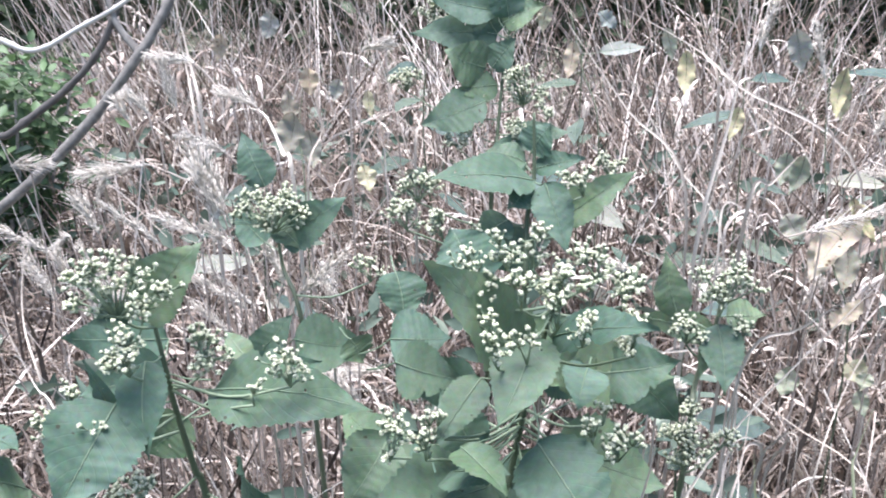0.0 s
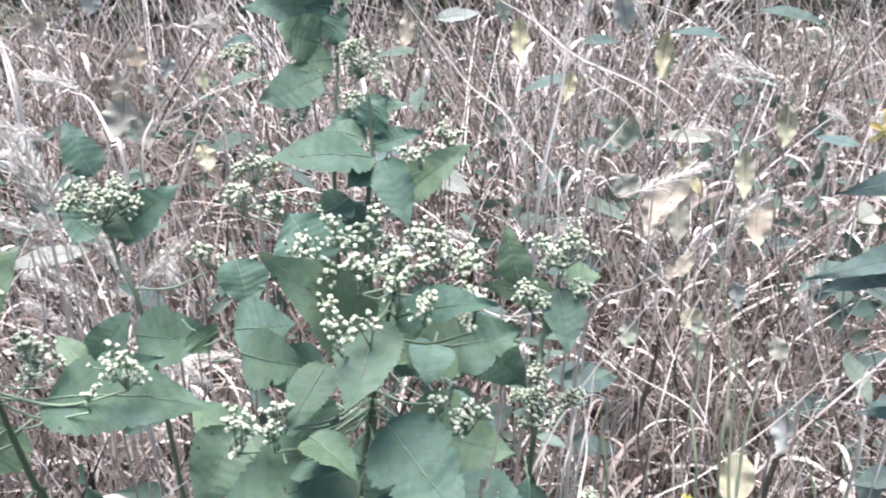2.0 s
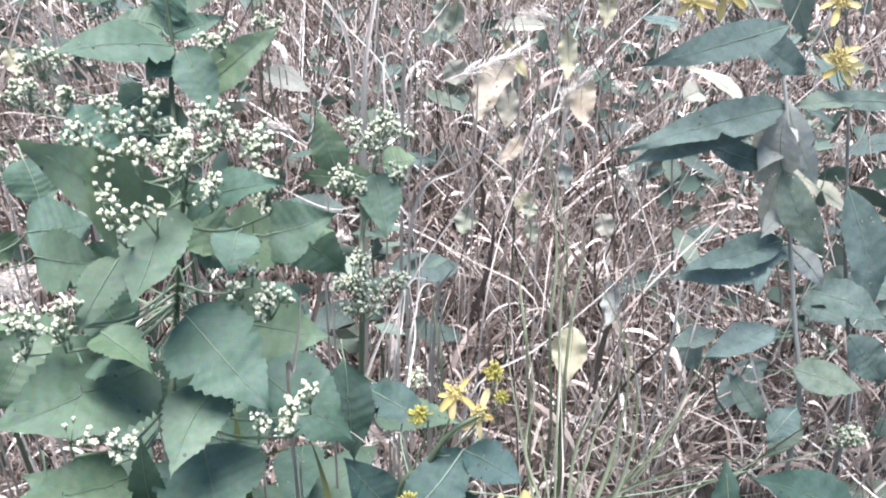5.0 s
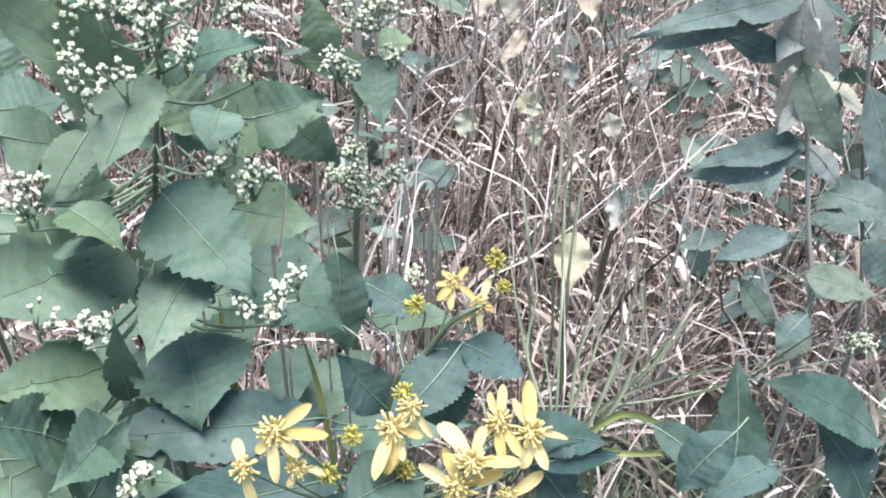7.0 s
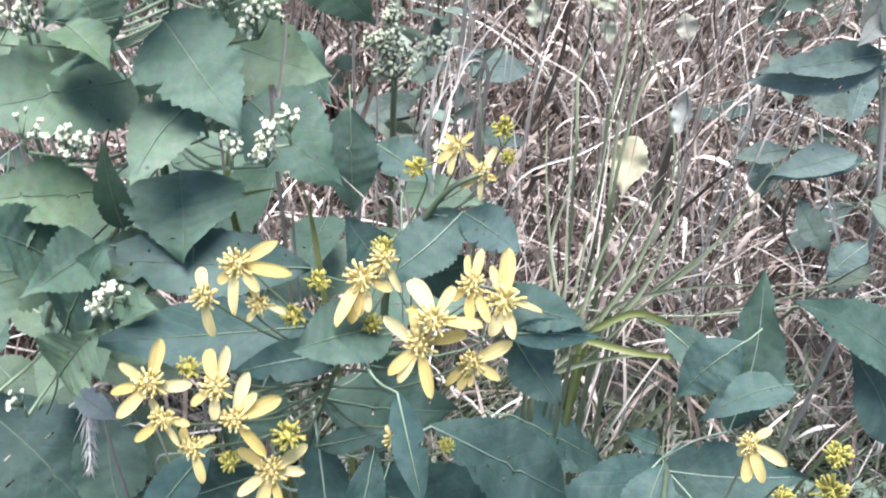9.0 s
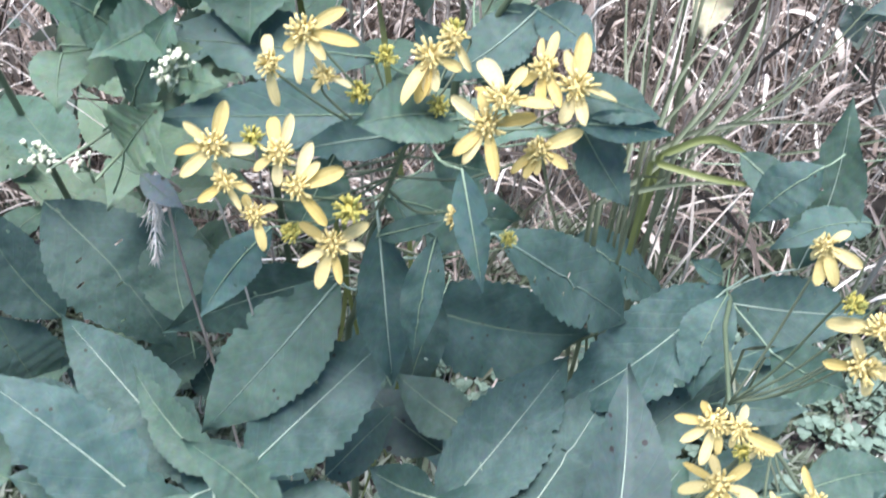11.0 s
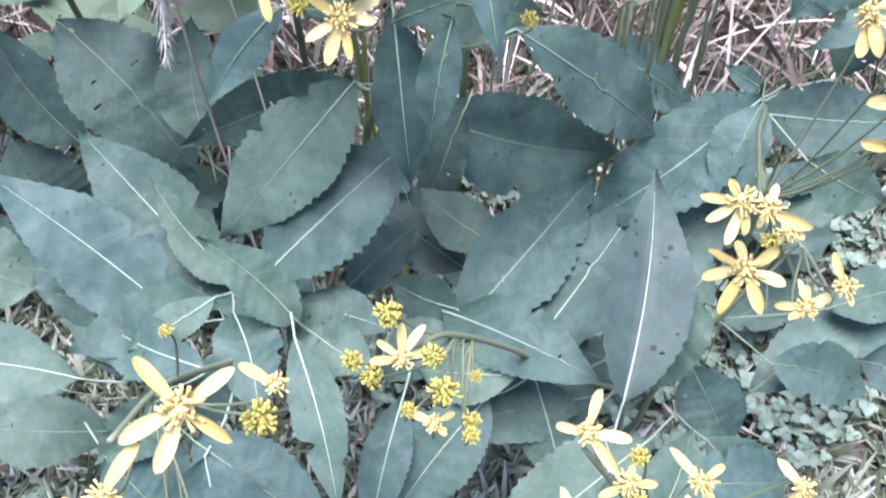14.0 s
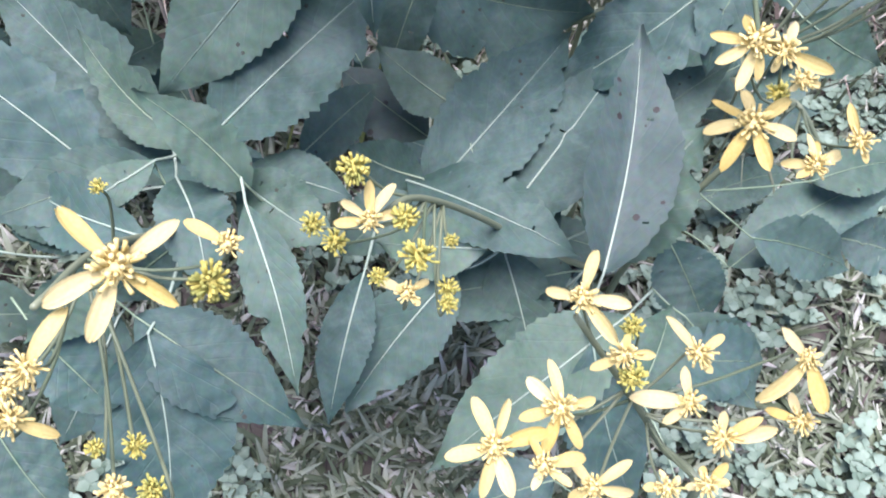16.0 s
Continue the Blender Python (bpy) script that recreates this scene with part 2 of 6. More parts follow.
def tube(line, radii, sides=6, verts=None, faces=None):
    """Verts and faces of a tapered tube along the line, added to those given."""
    verts, faces = ([] if verts is None else verts), ([] if faces is None else faces)
    line = [np.asarray(q, float) for q in line]
    n, first = len(line), len(verts)
    s, u = square(line[-1] - line[0])
    for k, q in enumerate(line):
        a = unit(line[min(k + 1, n - 1)] - line[max(k - 1, 0)])
        s = unit(s - a * np.dot(s, a))
        u = np.cross(a, s)
        r = radii[0] + (radii[-1] - radii[0]) * k / (n - 1)
        verts += [q + r * (s * math.cos(w) + u * math.sin(w)) for w in np.arange(sides) * 2 * math.pi / sides]
    for k in range(n - 1):
        for j in range(sides):
            a, b = first + k * sides + j, first + k * sides + (j + 1) % sides
            faces.append((a, b, b + sides, a + sides))
    faces.append(tuple(range(first + sides - 1, first - 1, -1)))
    faces.append(tuple(range(first + (n - 1) * sides, first + n * sides)))
    return verts, faces


ICO = ((0.0, 0.0, -1.0), (0.724, -0.526, -0.447), (-0.276, -0.851, -0.447), (-0.894, 0.0, -0.447), (-0.276, 0.851, -0.447), (0.724, 0.526, -0.447),
       (0.276, -0.851, 0.447), (-0.724, -0.526, 0.447), (-0.724, 0.526, 0.447), (0.276, 0.851, 0.447), (0.894, 0.0, 0.447), (0.0, 0.0, 1.0))
ICO_FACES = ((0, 1, 2), (1, 0, 5), (0, 2, 3), (0, 3, 4), (0, 4, 5), (1, 5, 10), (2, 1, 6), (3, 2, 7), (4, 3, 8), (5, 4, 9),
             (1, 10, 6), (2, 6, 7), (3, 7, 8), (4, 8, 9), (5, 9, 10), (6, 10, 11), (7, 6, 11), (8, 7, 11), (9, 8, 11), (10, 9, 11))
BALL = np.array(ICO)


def ball(centre, size, verts, faces):
    first = len(verts)
    verts += list(np.asarray(centre) + BALL * np.asarray(size))
    faces += [tuple(first + i for i in f) for f in ICO_FACES]


# ---- plants ----
rng = random.Random(11)
STEMS = {}


def make_plant(name, label, category, group, line, radius):
    top, low = np.array(line[0]), np.array(line[-1])
    foot = np.array((low[0] + (low[0] - top[0]) * 0.15, low[1] + (0.20 if name.startswith("white") else 0.04), -0.01))
    mid = (low + foot) / 2 + np.array((0.006, -0.006, 0))
    root = tagged(new(name), label, category, group)
    root.location = foot
    path = smooth_line([*line, mid, foot], 8)
    STEMS[root] = (np.array(path), foot)
    v, f = tube([q - foot for q in path], (radius * 0.38, radius), 8)
    part("stem", mesh("stem", v, f, DRY_STEM if top[0] > 0.75 else STEM), root)
    return root


def white_plant(line):
    return make_plant("white_crownbeard", "green-leaved wild plant with flat clusters of small white flowers", "wildflower", "white-flowered plants in the dry grass", line, 0.0042)


def yellow_plant(line):
    return make_plant("yellow_wingstem", "wild plant with dark green leaves and ragged yellow daisy flowers", "wildflower", "yellow-flowered plants at the lawn's edge", line, 0.0040)


def vine_plant(line):
    return make_plant("withered_vine", "withered climbing plant with tan and yellowed leaves hanging in dry grass", "dead plant", "withered vines in the dry grass", line, 0.0018)


def joint(plant, at, below=0.0):
    """The stem's nearest point that lies a little lower than at."""
    path, foot = STEMS[plant]
    cost = np.linalg.norm(path - at, axis=1) + 3.0 * np.maximum(0, path[:, 2] - (at[2] - below))
    return path[int(np.argmin(cost))]


def leaf(plant, base, tip, width, normal, kind):
    """One toothed leaf with its stalk; the letters of kind: w withered, b yellowed, p purplish, h eaten, m strong midrib, r rolled."""
    base, tip, normal = np.array(base), np.array(tip), unit(normal)
    white = plant.name.startswith("white")
    foot = STEMS[plant][1]
    if not plant.name.startswith("withered"):
        tip = tip + (tip - base) * (0.07 if white or "g" in kind else 0.15)
    if "d" in kind:
        # leaves underneath, in shade: tilted more steeply so that they take less sun
        normal = unit(normal * (1, 1, 0.55) + np.array((0, -0.4, 0)))
    span = np.linalg.norm(tip - base)
    axis, side = (tip - base) / span, unit(np.cross((tip - base) / span, normal))
    dead = plant.name.startswith("withered")
    teeth = 10 if dead else 16 if white else 20
    rows, cols = 3 * teeth, 4
    sag, fold = rng.uniform(0.02, 0.09) * span, rng.uniform(0.06, 0.26)
    ph, crumple = rng.uniform(0, 6.3), 0.030
    if "r" in kind:
        fold = 0.6
    if dead:
        width, crumple, fold = width * 0.66, 0.12, rng.uniform(0.2, 0.7)
        sag *= -2.5
    bend = rng.uniform(-0.05, 0.05)
    s = np.linspace(0, 1, rows + 1)[:, None]
    u = np.linspace(-1, 1, 2 * cols + 1)[None, :]
    # ovate with a drawn-out tip, or tapered to both ends
    rise, fall = (0.56, 1.24) if white else (rng.uniform(0.76, 0.98), rng.uniform(1.1, 1.35))
    peak = rise / (rise + fall)
    w = (s / peak) ** rise * (np.clip(1 - s, 0, 1) / (1 - peak)) ** fall * 0.5 * width * (1.10 if white else 0.90 if "g" in kind else 1.06)
    w = np.maximum(w, 0.0008)
    jag = np.array([[rng.uniform(0.3, 1.6), rng.uniform(0.3, 1.6)] for _ in range(teeth + 1)])[(s * teeth + 1e-6).astype(int)[:, 0]]
    tooth = 1 + (0.13 if white else 0.10) * np.where(u > 0, jag[:, :1], jag[:, 1:]) * ((s * teeth + 1e-6) % 1.0 - 0.33) + 0.022 * np.sin(9 * s + ph + 2.1 * (u > 0)) + 0.012 * np.sin(23 * s + 2 * ph + 1.2 * (u > 0))
    out = w * u * np.where(np.abs(u) > 0.99, tooth, 1)
    # chewed notches in the margin
    for _ in range(rng.choice((0, 0, 1, 2, 3))):
        side_eaten = u * rng.choice((-1, 1)) > 0
        out = out * (1 - side_eaten * np.abs(u) ** 3 * rng.uniform(0.12, 0.38) * np.exp(-((s - rng.uniform(0.15, 0.9)) / rng.uniform(0.015, 0.035)) ** 2))
    # the blade bulges between its side veins
    quilt = 0.016 * np.cos(2 * np.pi * 9 * (s - 0.275 * np.abs(u))) * np.sin(np.pi * np.abs(u)) * np.sin(np.pi * s)
    lift = fold * np.abs(u) * w + width * (0.05 * np.abs(u) * np.sin(5.5 * s + ph + 2.4 * (u > 0)) + crumple * np.abs(u) * np.sin(13 * s + ph + 1.3 * (u > 0)) + 0.5 * crumple * u * u * np.sin(27 * s + 3 * ph * np.where(u > 0, 1, 2)) - quilt)
    mid = base + axis * span * s + normal * (sag * 4 * s * (1 - s)) + side * span * bend * np.sin(np.pi * s)
    grid = mid[:, None, :] + side * out[:, :, None] + normal * lift[:, :, None] - foot
    n = 2 * cols + 1
    gone = set()
    bites = rng.randint(6, 12) if "h" in kind else rng.randint(1, 4) if rng.random() < 0.55 else 0
    for _ in range(bites):
        i, j = rng.randint(4, rows - 4), rng.randint(1, 2 * cols - 2)
        gone.add((i, j))
        middle = grid[i:i + 2, j:j + 2].mean(axis=(0, 1))
        grid[i:i + 2, j:j + 2] += (middle - grid[i:i + 2, j:j + 2]) * rng.uniform(0.25, 0.65)
    verts = list(grid.reshape(-1, 3))
    uvs = np.stack(np.broadcast_arrays(0.5 + 0.5 * u, s), axis=-1).reshape(-1, 2)
    faces = [(i * n + j, i * n + j + 1, (i + 1) * n + j + 1, (i + 1) * n + j) for i in range(rows) for j in range(2 * cols) if (i, j) not in gone]
    mat = GREEN if white else BLUE_GREEN
    label = ""
    if "g" in kind:
        mat = DUSTY
    if "w" in kind:
        mat, label = WITHERED, "withered greyish leaf"
    elif "t" in kind:
        mat, label = TAN, "dry tan leaf"
    elif "b" in kind:
        mat, label = YELLOWED, "yellowing leaf"
    elif "p" in kind or "r" in kind:
        mat, label = PURPLISH, "dull purplish leaf"
    blade = part("leaf", mesh("leaf", verts, faces, mat, uvs), plant, label)
    # the pale midrib, raised over the blade, runs out of the stalk
    hub = joint(plant, base)
    line = [verts[i * n + cols] + foot + normal * 0.0006 for i in range(0, int(rows * 0.93), 3)]
    away = np.linalg.norm(hub - base)
    if away > 0.11 or np.dot(hub - base, axis) > -0.25 * away:
        hub = base - axis * 0.03 + np.array((0, 0.01, -0.02))
        away = 0.03
    if away > 0.004:
        line = smooth_line([hub, (hub + base) / 2 + axis * 0.1 * away - np.array((0, 0, 0.04 * away)), base], 3)[:-1] + line
    r = 0.00095 if "m" in kind else 0.0007
    v, f = tube([q - foot for q in line], (r * 1.25, r * 0.12), 5)
    part("midrib", mesh("midrib", v, f, THATCH if plant.name.startswith("withered") else MIDRIB if "m" in kind and not white else GREEN_RIB), blade)
    return blade


def make_white_head(seed):
    """A small head: a narrow green cup, crowned by a tuft of cream florets, about three high."""
    r = random.Random(seed)
    sides, v, f, parts = 7, [], [], []
    rings = ((-1.9, 0.20), (-1.1, 0.52), (-0.2, 0.66), (0.1, 0.60))
    for z, w in rings:
        for k in range(sides):
            a = 2 * math.pi * k / sides
            v.append((w * math.cos(a), w * math.sin(a), z))
    for k in range(len(rings) - 1):
        for j in range(sides):
            a, c = k * sides + j, k * sides + (j + 1) % sides
            f.append((a, c, c + sides, a + sides))
    parts += [0] * len(f)
    for k in range(6):
        a, out = 2 * math.pi * k / 5 + r.uniform(-0.3, 0.3), (0.56 if k < 5 else 0.0)
        first = len(f)
        ball((out * math.cos(a), out * math.sin(a), 0.32 + r.uniform(-0.2, 0.3)), (r.uniform(0.34, 0.50), r.uniform(0.34, 0.50), r.uniform(0.42, 0.72)), v, f)
        parts += [1] * (len(f) - first)
    me = mesh("white_head", v, f, CUP)
    me.materials.append(FLORET)
    me.polygons.foreach_set("material_index", parts)
    return me


WHITE_HEADS = [make_white_head(s) for s in range(5)]


def white_cluster(plant, centre, rx, ry):
    """A branched flat-topped cluster: green branchlets that carry small white heads."""
    centre = np.array(centre)
    foot = STEMS[plant][1]
    hub = joint(plant, centre, 0.04)
    neck = centre + np.array((0, 0.004, -max(0.02, ry * 1.1)))
    gv, gf = [], []
    line = smooth_line([hub, (hub + neck) / 2 + np.array((0, 0, -0.1 * np.linalg.norm(hub - neck))), neck], 4)
    tube([q - foot for q in line], (0.0014, 0.0010), 5, gv, gf)
    size = 0.0021
    count = max(7, int(1.10 * rx * ry / size ** 2))
    knots = []
    for _ in range(max(1, count // 9)):
        a, r = rng.uniform(0, 2 * math.pi), math.sqrt(rng.random()) * 0.92
        knots.append(centre + np.array((rx * r * math.cos(a), rng.uniform(-0.4, 0.4) * rx * (1 - 0.4 * r), ry * r * math.sin(a))))
    spots = []
    for _ in range(count * 14):
        if len(spots) >= count:
            break
        p = rng.choice(knots) + np.array([rng.gauss(0, 1) for _ in range(3)]) * size * 1.75
        if all(np.linalg.norm(p - q) > size * 1.15 for q in spots):
            spots.append(p)
    forks = [q - unit(q - neck) * size * 3.5 for q in knots] if len(knots) > 1 else [neck + (centre - neck) * 0.5]
    spare = [neck + (centre - neck) * 0.5 + np.array((rng.uniform(-0.5, 0.5) * rx, rng.uniform(-0.3, 0.3) * rx, rng.uniform(-0.2, 0.2) * ry)) for _ in range(1)]
    forks += spare
    for q in forks:
        tube([neck - foot, q - foot], (0.0009, 0.0007), 4, gv, gf)
    ups = []
    for p in spots:
        q = min(forks, key=lambda c: np.linalg.norm(c - p) + (1 if c[2] > p[2] + 0.004 else 0))
        up = unit(unit(p - q) + np.array((rng.gauss(0, 0.3), -0.35 + rng.gauss(0, 0.3), 0.75)))
        ups.append(up)
        tube([q - foot, p - up * size * 1.2 - foot], (0.0006, 0.0005), 3, gv, gf)
    cluster = tagged(part("corymb", mesh("corymb", gv, gf, CUP), plant, "branched flat cluster of white flowers"), kind="stuff")
    for p, up in zip(spots, ups):
        one = part("floret_head", rng.choice(WHITE_HEADS), cluster)
        one.matrix_basis = turned(p - foot, up, size * rng.uniform(0.62, 1.25), rng.uniform(0, 6.3))


def turned(centre, normal, size, spin):
    n = Vector(normal).normalized()
    return Matrix.Translation(centre) @ n.to_track_quat("Z", "Y").to_matrix().to_4x4() @ Matrix.Rotation(spin, 4, "Z") @ Matrix.Diagonal((size, size, size, 1))


def make_disc(seed, shaggy, count):
    r = random.Random(seed)
    v, f = [], []
    ball((0, 0, 0.02), (0.52, 0.52, 0.40), v, f)
    for k in range(count):
        z = 1 - (k + 0.5) / count * 0.95
        a = k * 2.39996
        w = math.sqrt(1 - z * z)
        d = unit((w * math.cos(a), w * math.sin(a), z * 0.9 + 0.12))
        d = unit(d + np.array([r.gauss(0, 0.12) for _ in range(3)]))
        long = r.uniform(0.55, 1.15) * shaggy
        p0, p1, p2 = d * (0.32, 0.32, 0.24), d * (0.42 + 0.30 * long), d * (0.42 + 0.55 * long) + np.array((r.gauss(0, 0.05), r.gauss(0, 0.05), 0.06))
        tube([p0, p1, p2], (0.055, 0.085), 5, v, f)
    return v, f


DISCS = [mesh("disc", *make_disc(s, g, 32), DISC) for s, g in ((1, 1.0), (2, 1.3), (3, 0.85))]
BUDS = [mesh("bud", *make_disc(s, g, 46), BUD) for s, g in ((4, 0.9), (5, 1.15), (6, 0.75))]


def make_petal(seed):
    """A strap-shaped ray, grooved, narrow at the foot, with a notched tip, one long."""
    r = random.Random(seed)
    rows, cols = 10, 4
    curl, twist, wide = r.uniform(-0.26, 0.10), r.uniform(-0.5, 0.5), r.uniform(0.34, 0.43)
    v, f = [], []
    for i in range(rows + 1):
        s = i / rows
        w = 0.5 * wide * (0.30 + 0.72 * math.sin(math.pi * (0.05 + 0.78 * s)) ** 0.9) * (1 if s < 0.75 else math.sqrt(1 - 0.72 * ((s - 0.75) / 0.25) ** 2))
        for j in range(-cols, cols + 1):
            u = j / cols
            notch = -0.045 * abs(math.cos(3 * math.pi * u / 2)) if i == rows else 0
            z = 0.10 * s + (curl - 0.10) * s * s + 0.05 * u * u - 0.012 * math.cos(u * 3 * math.pi) + twist * u * w * s
            v.append((s + notch - 0.05 * u * u * s, w * u + 0.03 * math.sin(3 * s) * twist, z))
    n = 2 * cols + 1
    for i in range(rows):
        for j in range(2 * cols):
            a = i * n + j
            f.append((a, a + n, a + n + 1, a + 1))
    return v, f


PETALS = [mesh("petal", *make_petal(s), PETAL) for s in range(6)]


def stalk(plant, centre, normal, reach):
    foot = STEMS[plant][1]
    centre = np.array(centre)
    hub = joint(plant, centre, 0.05)
    back = centre - np.array(normal) * reach
    line = smooth_line([hub, (hub + back) / 2 + np.array((0, 0, -0.12 * np.linalg.norm(hub - back))), back, centre], 4)
    v, f = tube([q - foot for q in line], (0.0010, 0.0007), 5)
    part("flower_stalk", mesh("flower_stalk", v, f, STEM), plant)


def head(plant, centre, width, normal, rays):
    """A daisy head: a shaggy disc with strap petals; rays: their number, or each one's angle in degrees and reach in millimetres."""
    foot = STEMS[plant][1]
    if isinstance(rays, int):
        spin = rng.uniform(0, 360)
        rays = [(spin + (k + rng.uniform(-0.15, 0.15)) * 360 / max(rays, 4), 560 * width * rng.uniform(0.85, 1.1)) for k in range(rays)]
    size = max(0.0075, min(0.0155, 0.23 * width, 0.00040 * max(reach for _, reach in rays)))
    disc = part("flower_head", rng.choice(DISCS), plant)
    n = unit(normal)
    right = unit(np.array((1.0, 0, 0)) - n * n[0])
    fore = np.cross(n, right)
    at = np.array(centre) - foot
    disc.matrix_basis = Matrix([[*(size * q for q in row), c] for row, c in zip(np.stack((right, fore, n), axis=1).tolist(), at.tolist())] + [[0, 0, 0, 1]])
    for angle, reach in rays:
        long = max(0.5, 0.001 * reach / size - 0.34)
        petal = part("petal", rng.choice(PETALS), disc)
        slim = rng.uniform(0.9, 1.15) * min(1.25, max(0.8, 1.5 / long))
        petal.matrix_basis = Matrix.Rotation(math.radians(angle), 4, "Z") @ Matrix.Translation((0.34, 0, 0.02)) @ Matrix.Rotation(rng.uniform(-0.25, 0.25), 4, "Y") @ Matrix.Rotation(rng.uniform(-0.45, 0.45), 4, "X") @ Matrix.Diagonal((long, long * slim, long, 1))
    stalk(plant, centre, normal, 0.02)


def bud(plant, centre, width, normal):
    foot = STEMS[plant][1]
    b = part("flower_bud", rng.choice(BUDS), plant, "petal-less spiky yellow-green flower head")
    b.matrix_basis = turned(np.array(centre) - foot, normal, width * 0.55, rng.uniform(0, 6.3))
    stalk(plant, centre, normal, 0.015)


# ---- ground ----
def ground_height(x, y):
    return 0.02 * noise.noise((x * 1.3, y * 1.3, 0)) + 0.006 * noise.noise((x * 9, y * 9, 3))


gv, gf = [], []
steps = [-60, -20, -8, -4, -2.5] + [round(-1.8 + 0.06 * k, 3) for k in range(90)] + [4.0, 5, 7, 12, 25, 60]
for y in steps:
    for x in steps:
        gv.append((x, y, ground_height(x, y) - 0.012))
m = len(steps)
for j in range(m - 1):
    for i in range(m - 1):
        a = j * m + i
        gf.append((a, a + 1, a + m + 1, a + m))
ground_mesh = mesh("ground", gv, gf, SOIL)
ground_mesh.materials.append(TURF)
for face in ground_mesh.polygons:
    cx, cy = face.center.x, face.center.y
    wild = 0.12 * noise.noise((cx * 2.5, cy * 2.5, 6))
    bare = math.hypot((cx - 0.30) / 0.85, (cy - 0.75) / 0.70) < 1 + 2 * wild
    if not bare and (cy < 0.95 + wild or cy > 4.6 + wild or abs(cx - 0.3) > 5):
        face.material_index = 1
tagged(new("ground", ground_mesh), "dark soil strewn with dry litter", "ground", kind="structure")


# ---- grass ----
class Ribbons:
    """Many narrow bent blades, gathered into one mesh."""

    def __init__(self):
        self.v, self.f = [], []

    def blade(self, root, ahead, length, width, lean, curl, turn, segments=5, tip=0.15, cup=0.0, twist=0.0):
        """Starts upright, leans towards the angle ahead, and bends over; with a cup it is folded along its keel."""
        p, tilt = np.asarray(root, float), lean
        flat = np.array((math.cos(ahead), math.sin(ahead), 0))
        first, across = len(self.v), (3 if cup else 2)
        for k in range(segments + 1):
            t = k / segments
            a = turn + twist * t
            side = np.array((math.cos(a), math.sin(a), 0))
            w = 0.5 * width * min(1.0, 0.5 + 2.4 * t) * (1 - (1 - tip) * t * t)
            along = flat * math.sin(tilt) + np.array((0, 0, math.cos(tilt)))
            if cup:
                up = np.cross(side, along) * w * cup
                self.v += [p - side * w + up, p, p + side * w + up]
            else:
                self.v += [p - side * w, p + side * w]
            p = p + along * length / segments
            tilt += curl / segments
        for k in range(segments):
            a = first + across * k
            for j in range(across - 1):
                self.f.append((a + j, a + j + 1, a + j + 1 + across, a + j + across))
        return p

    def done(self, name, mat, label, category="grass"):
        return tagged(new(name, mesh(name, self.v, self.f, mat)), label, category, kind="stuff")


def grass_edge(x):
    """Where the tall grass begins, going away from the lawn."""
    return 0.98 + 0.10 * math.sin(3 * x + 1) + (0.12 if x > 0.45 else 0)


def grass_spot(near, far, spare):
    """A place in the grass, inside the wedge that opens away from the lawn; None if it falls outside."""
    x, y = grng.uniform(-2.3, 3.3), near + (far - near) * grng.random() ** 0.95
    if y < grass_edge(x) + spare or abs(x - 0.2 - 0.12 * y) > 0.52 * y + 0.5:
        return None
    return x, y


grng = random.Random(3)
dry, thatch = Ribbons(), Ribbons()
# tufts: stalks and blades that fan out of one root
for _ in range(3000):
    spot = grass_spot(0.9, 3.8, grng.uniform(-0.1, 0.1))
    if not spot:
        continue
    x, y = spot
    if x > 0.42 and y < 1.3 and grng.random() < 0.15:
        continue
    grow = (1 + 0.50 * max(0, y - 1.6)) * (0.85 + 0.5 * noise.noise((x * 1.7, y * 1.7, 8)))
    if x < -0.40 * y and y > 1.5:
        grow *= 0.66
    lean_to = grng.gauss(4.2, 1.3)
    coarse = min(0.72 + 0.45 * max(0, y - 0.95), 1.3)
    for k in range(grng.randint(8, 15)):
        a = lean_to + grng.gauss(0, 1.1)
        bx, by = x + grng.gauss(0, 0.022), y + grng.gauss(0, 0.022)
        z = ground_height(bx, by) - 0.012
        kind = grng.random()
        if kind < 0.20:
            dry.blade((bx, by, z), a, grng.uniform(0.45, 0.85) * grow, grng.uniform(0.0022, 0.0042) * coarse, abs(grng.gauss(0.24, 0.3)), abs(grng.gauss(0.2, 0.5)), grng.gauss(0, 0.7), 5, 0.5)
        elif kind < 0.62:
            dry.blade((bx, by, z), a, grng.uniform(0.35, 0.75) * grow, grng.uniform(0.0045, 0.0115) * coarse, abs(grng.gauss(0.3, 0.35)), grng.uniform(0.4, 3.4), grng.gauss(0, 0.8), 8, 0.1, grng.uniform(0.3, 1.1), grng.gauss(0, 1.2))
        elif kind < 0.74:
            dry.blade((bx, by, z + grng.uniform(0.1, 0.4) * grow), a, grng.uniform(0.12, 0.36), grng.uniform(0.0025, 0.005), grng.uniform(0.4, 1.9), grng.uniform(-0.5, 0.8), grng.gauss(0, 0.8), 5, 0.5)
        else:
            dry.blade((bx, by, z + grng.uniform(0.12, 0.48) * grow), a, grng.uniform(0.06, 0.20), grng.uniform(0.006, 0.015) * coarse, grng.uniform(0.2, 2.0), grng.uniform(0.6, 4.5), grng.gauss(0, 0.9), 8, 0.1, grng.uniform(0.3, 1.2), grng.gauss(0, 1.5))
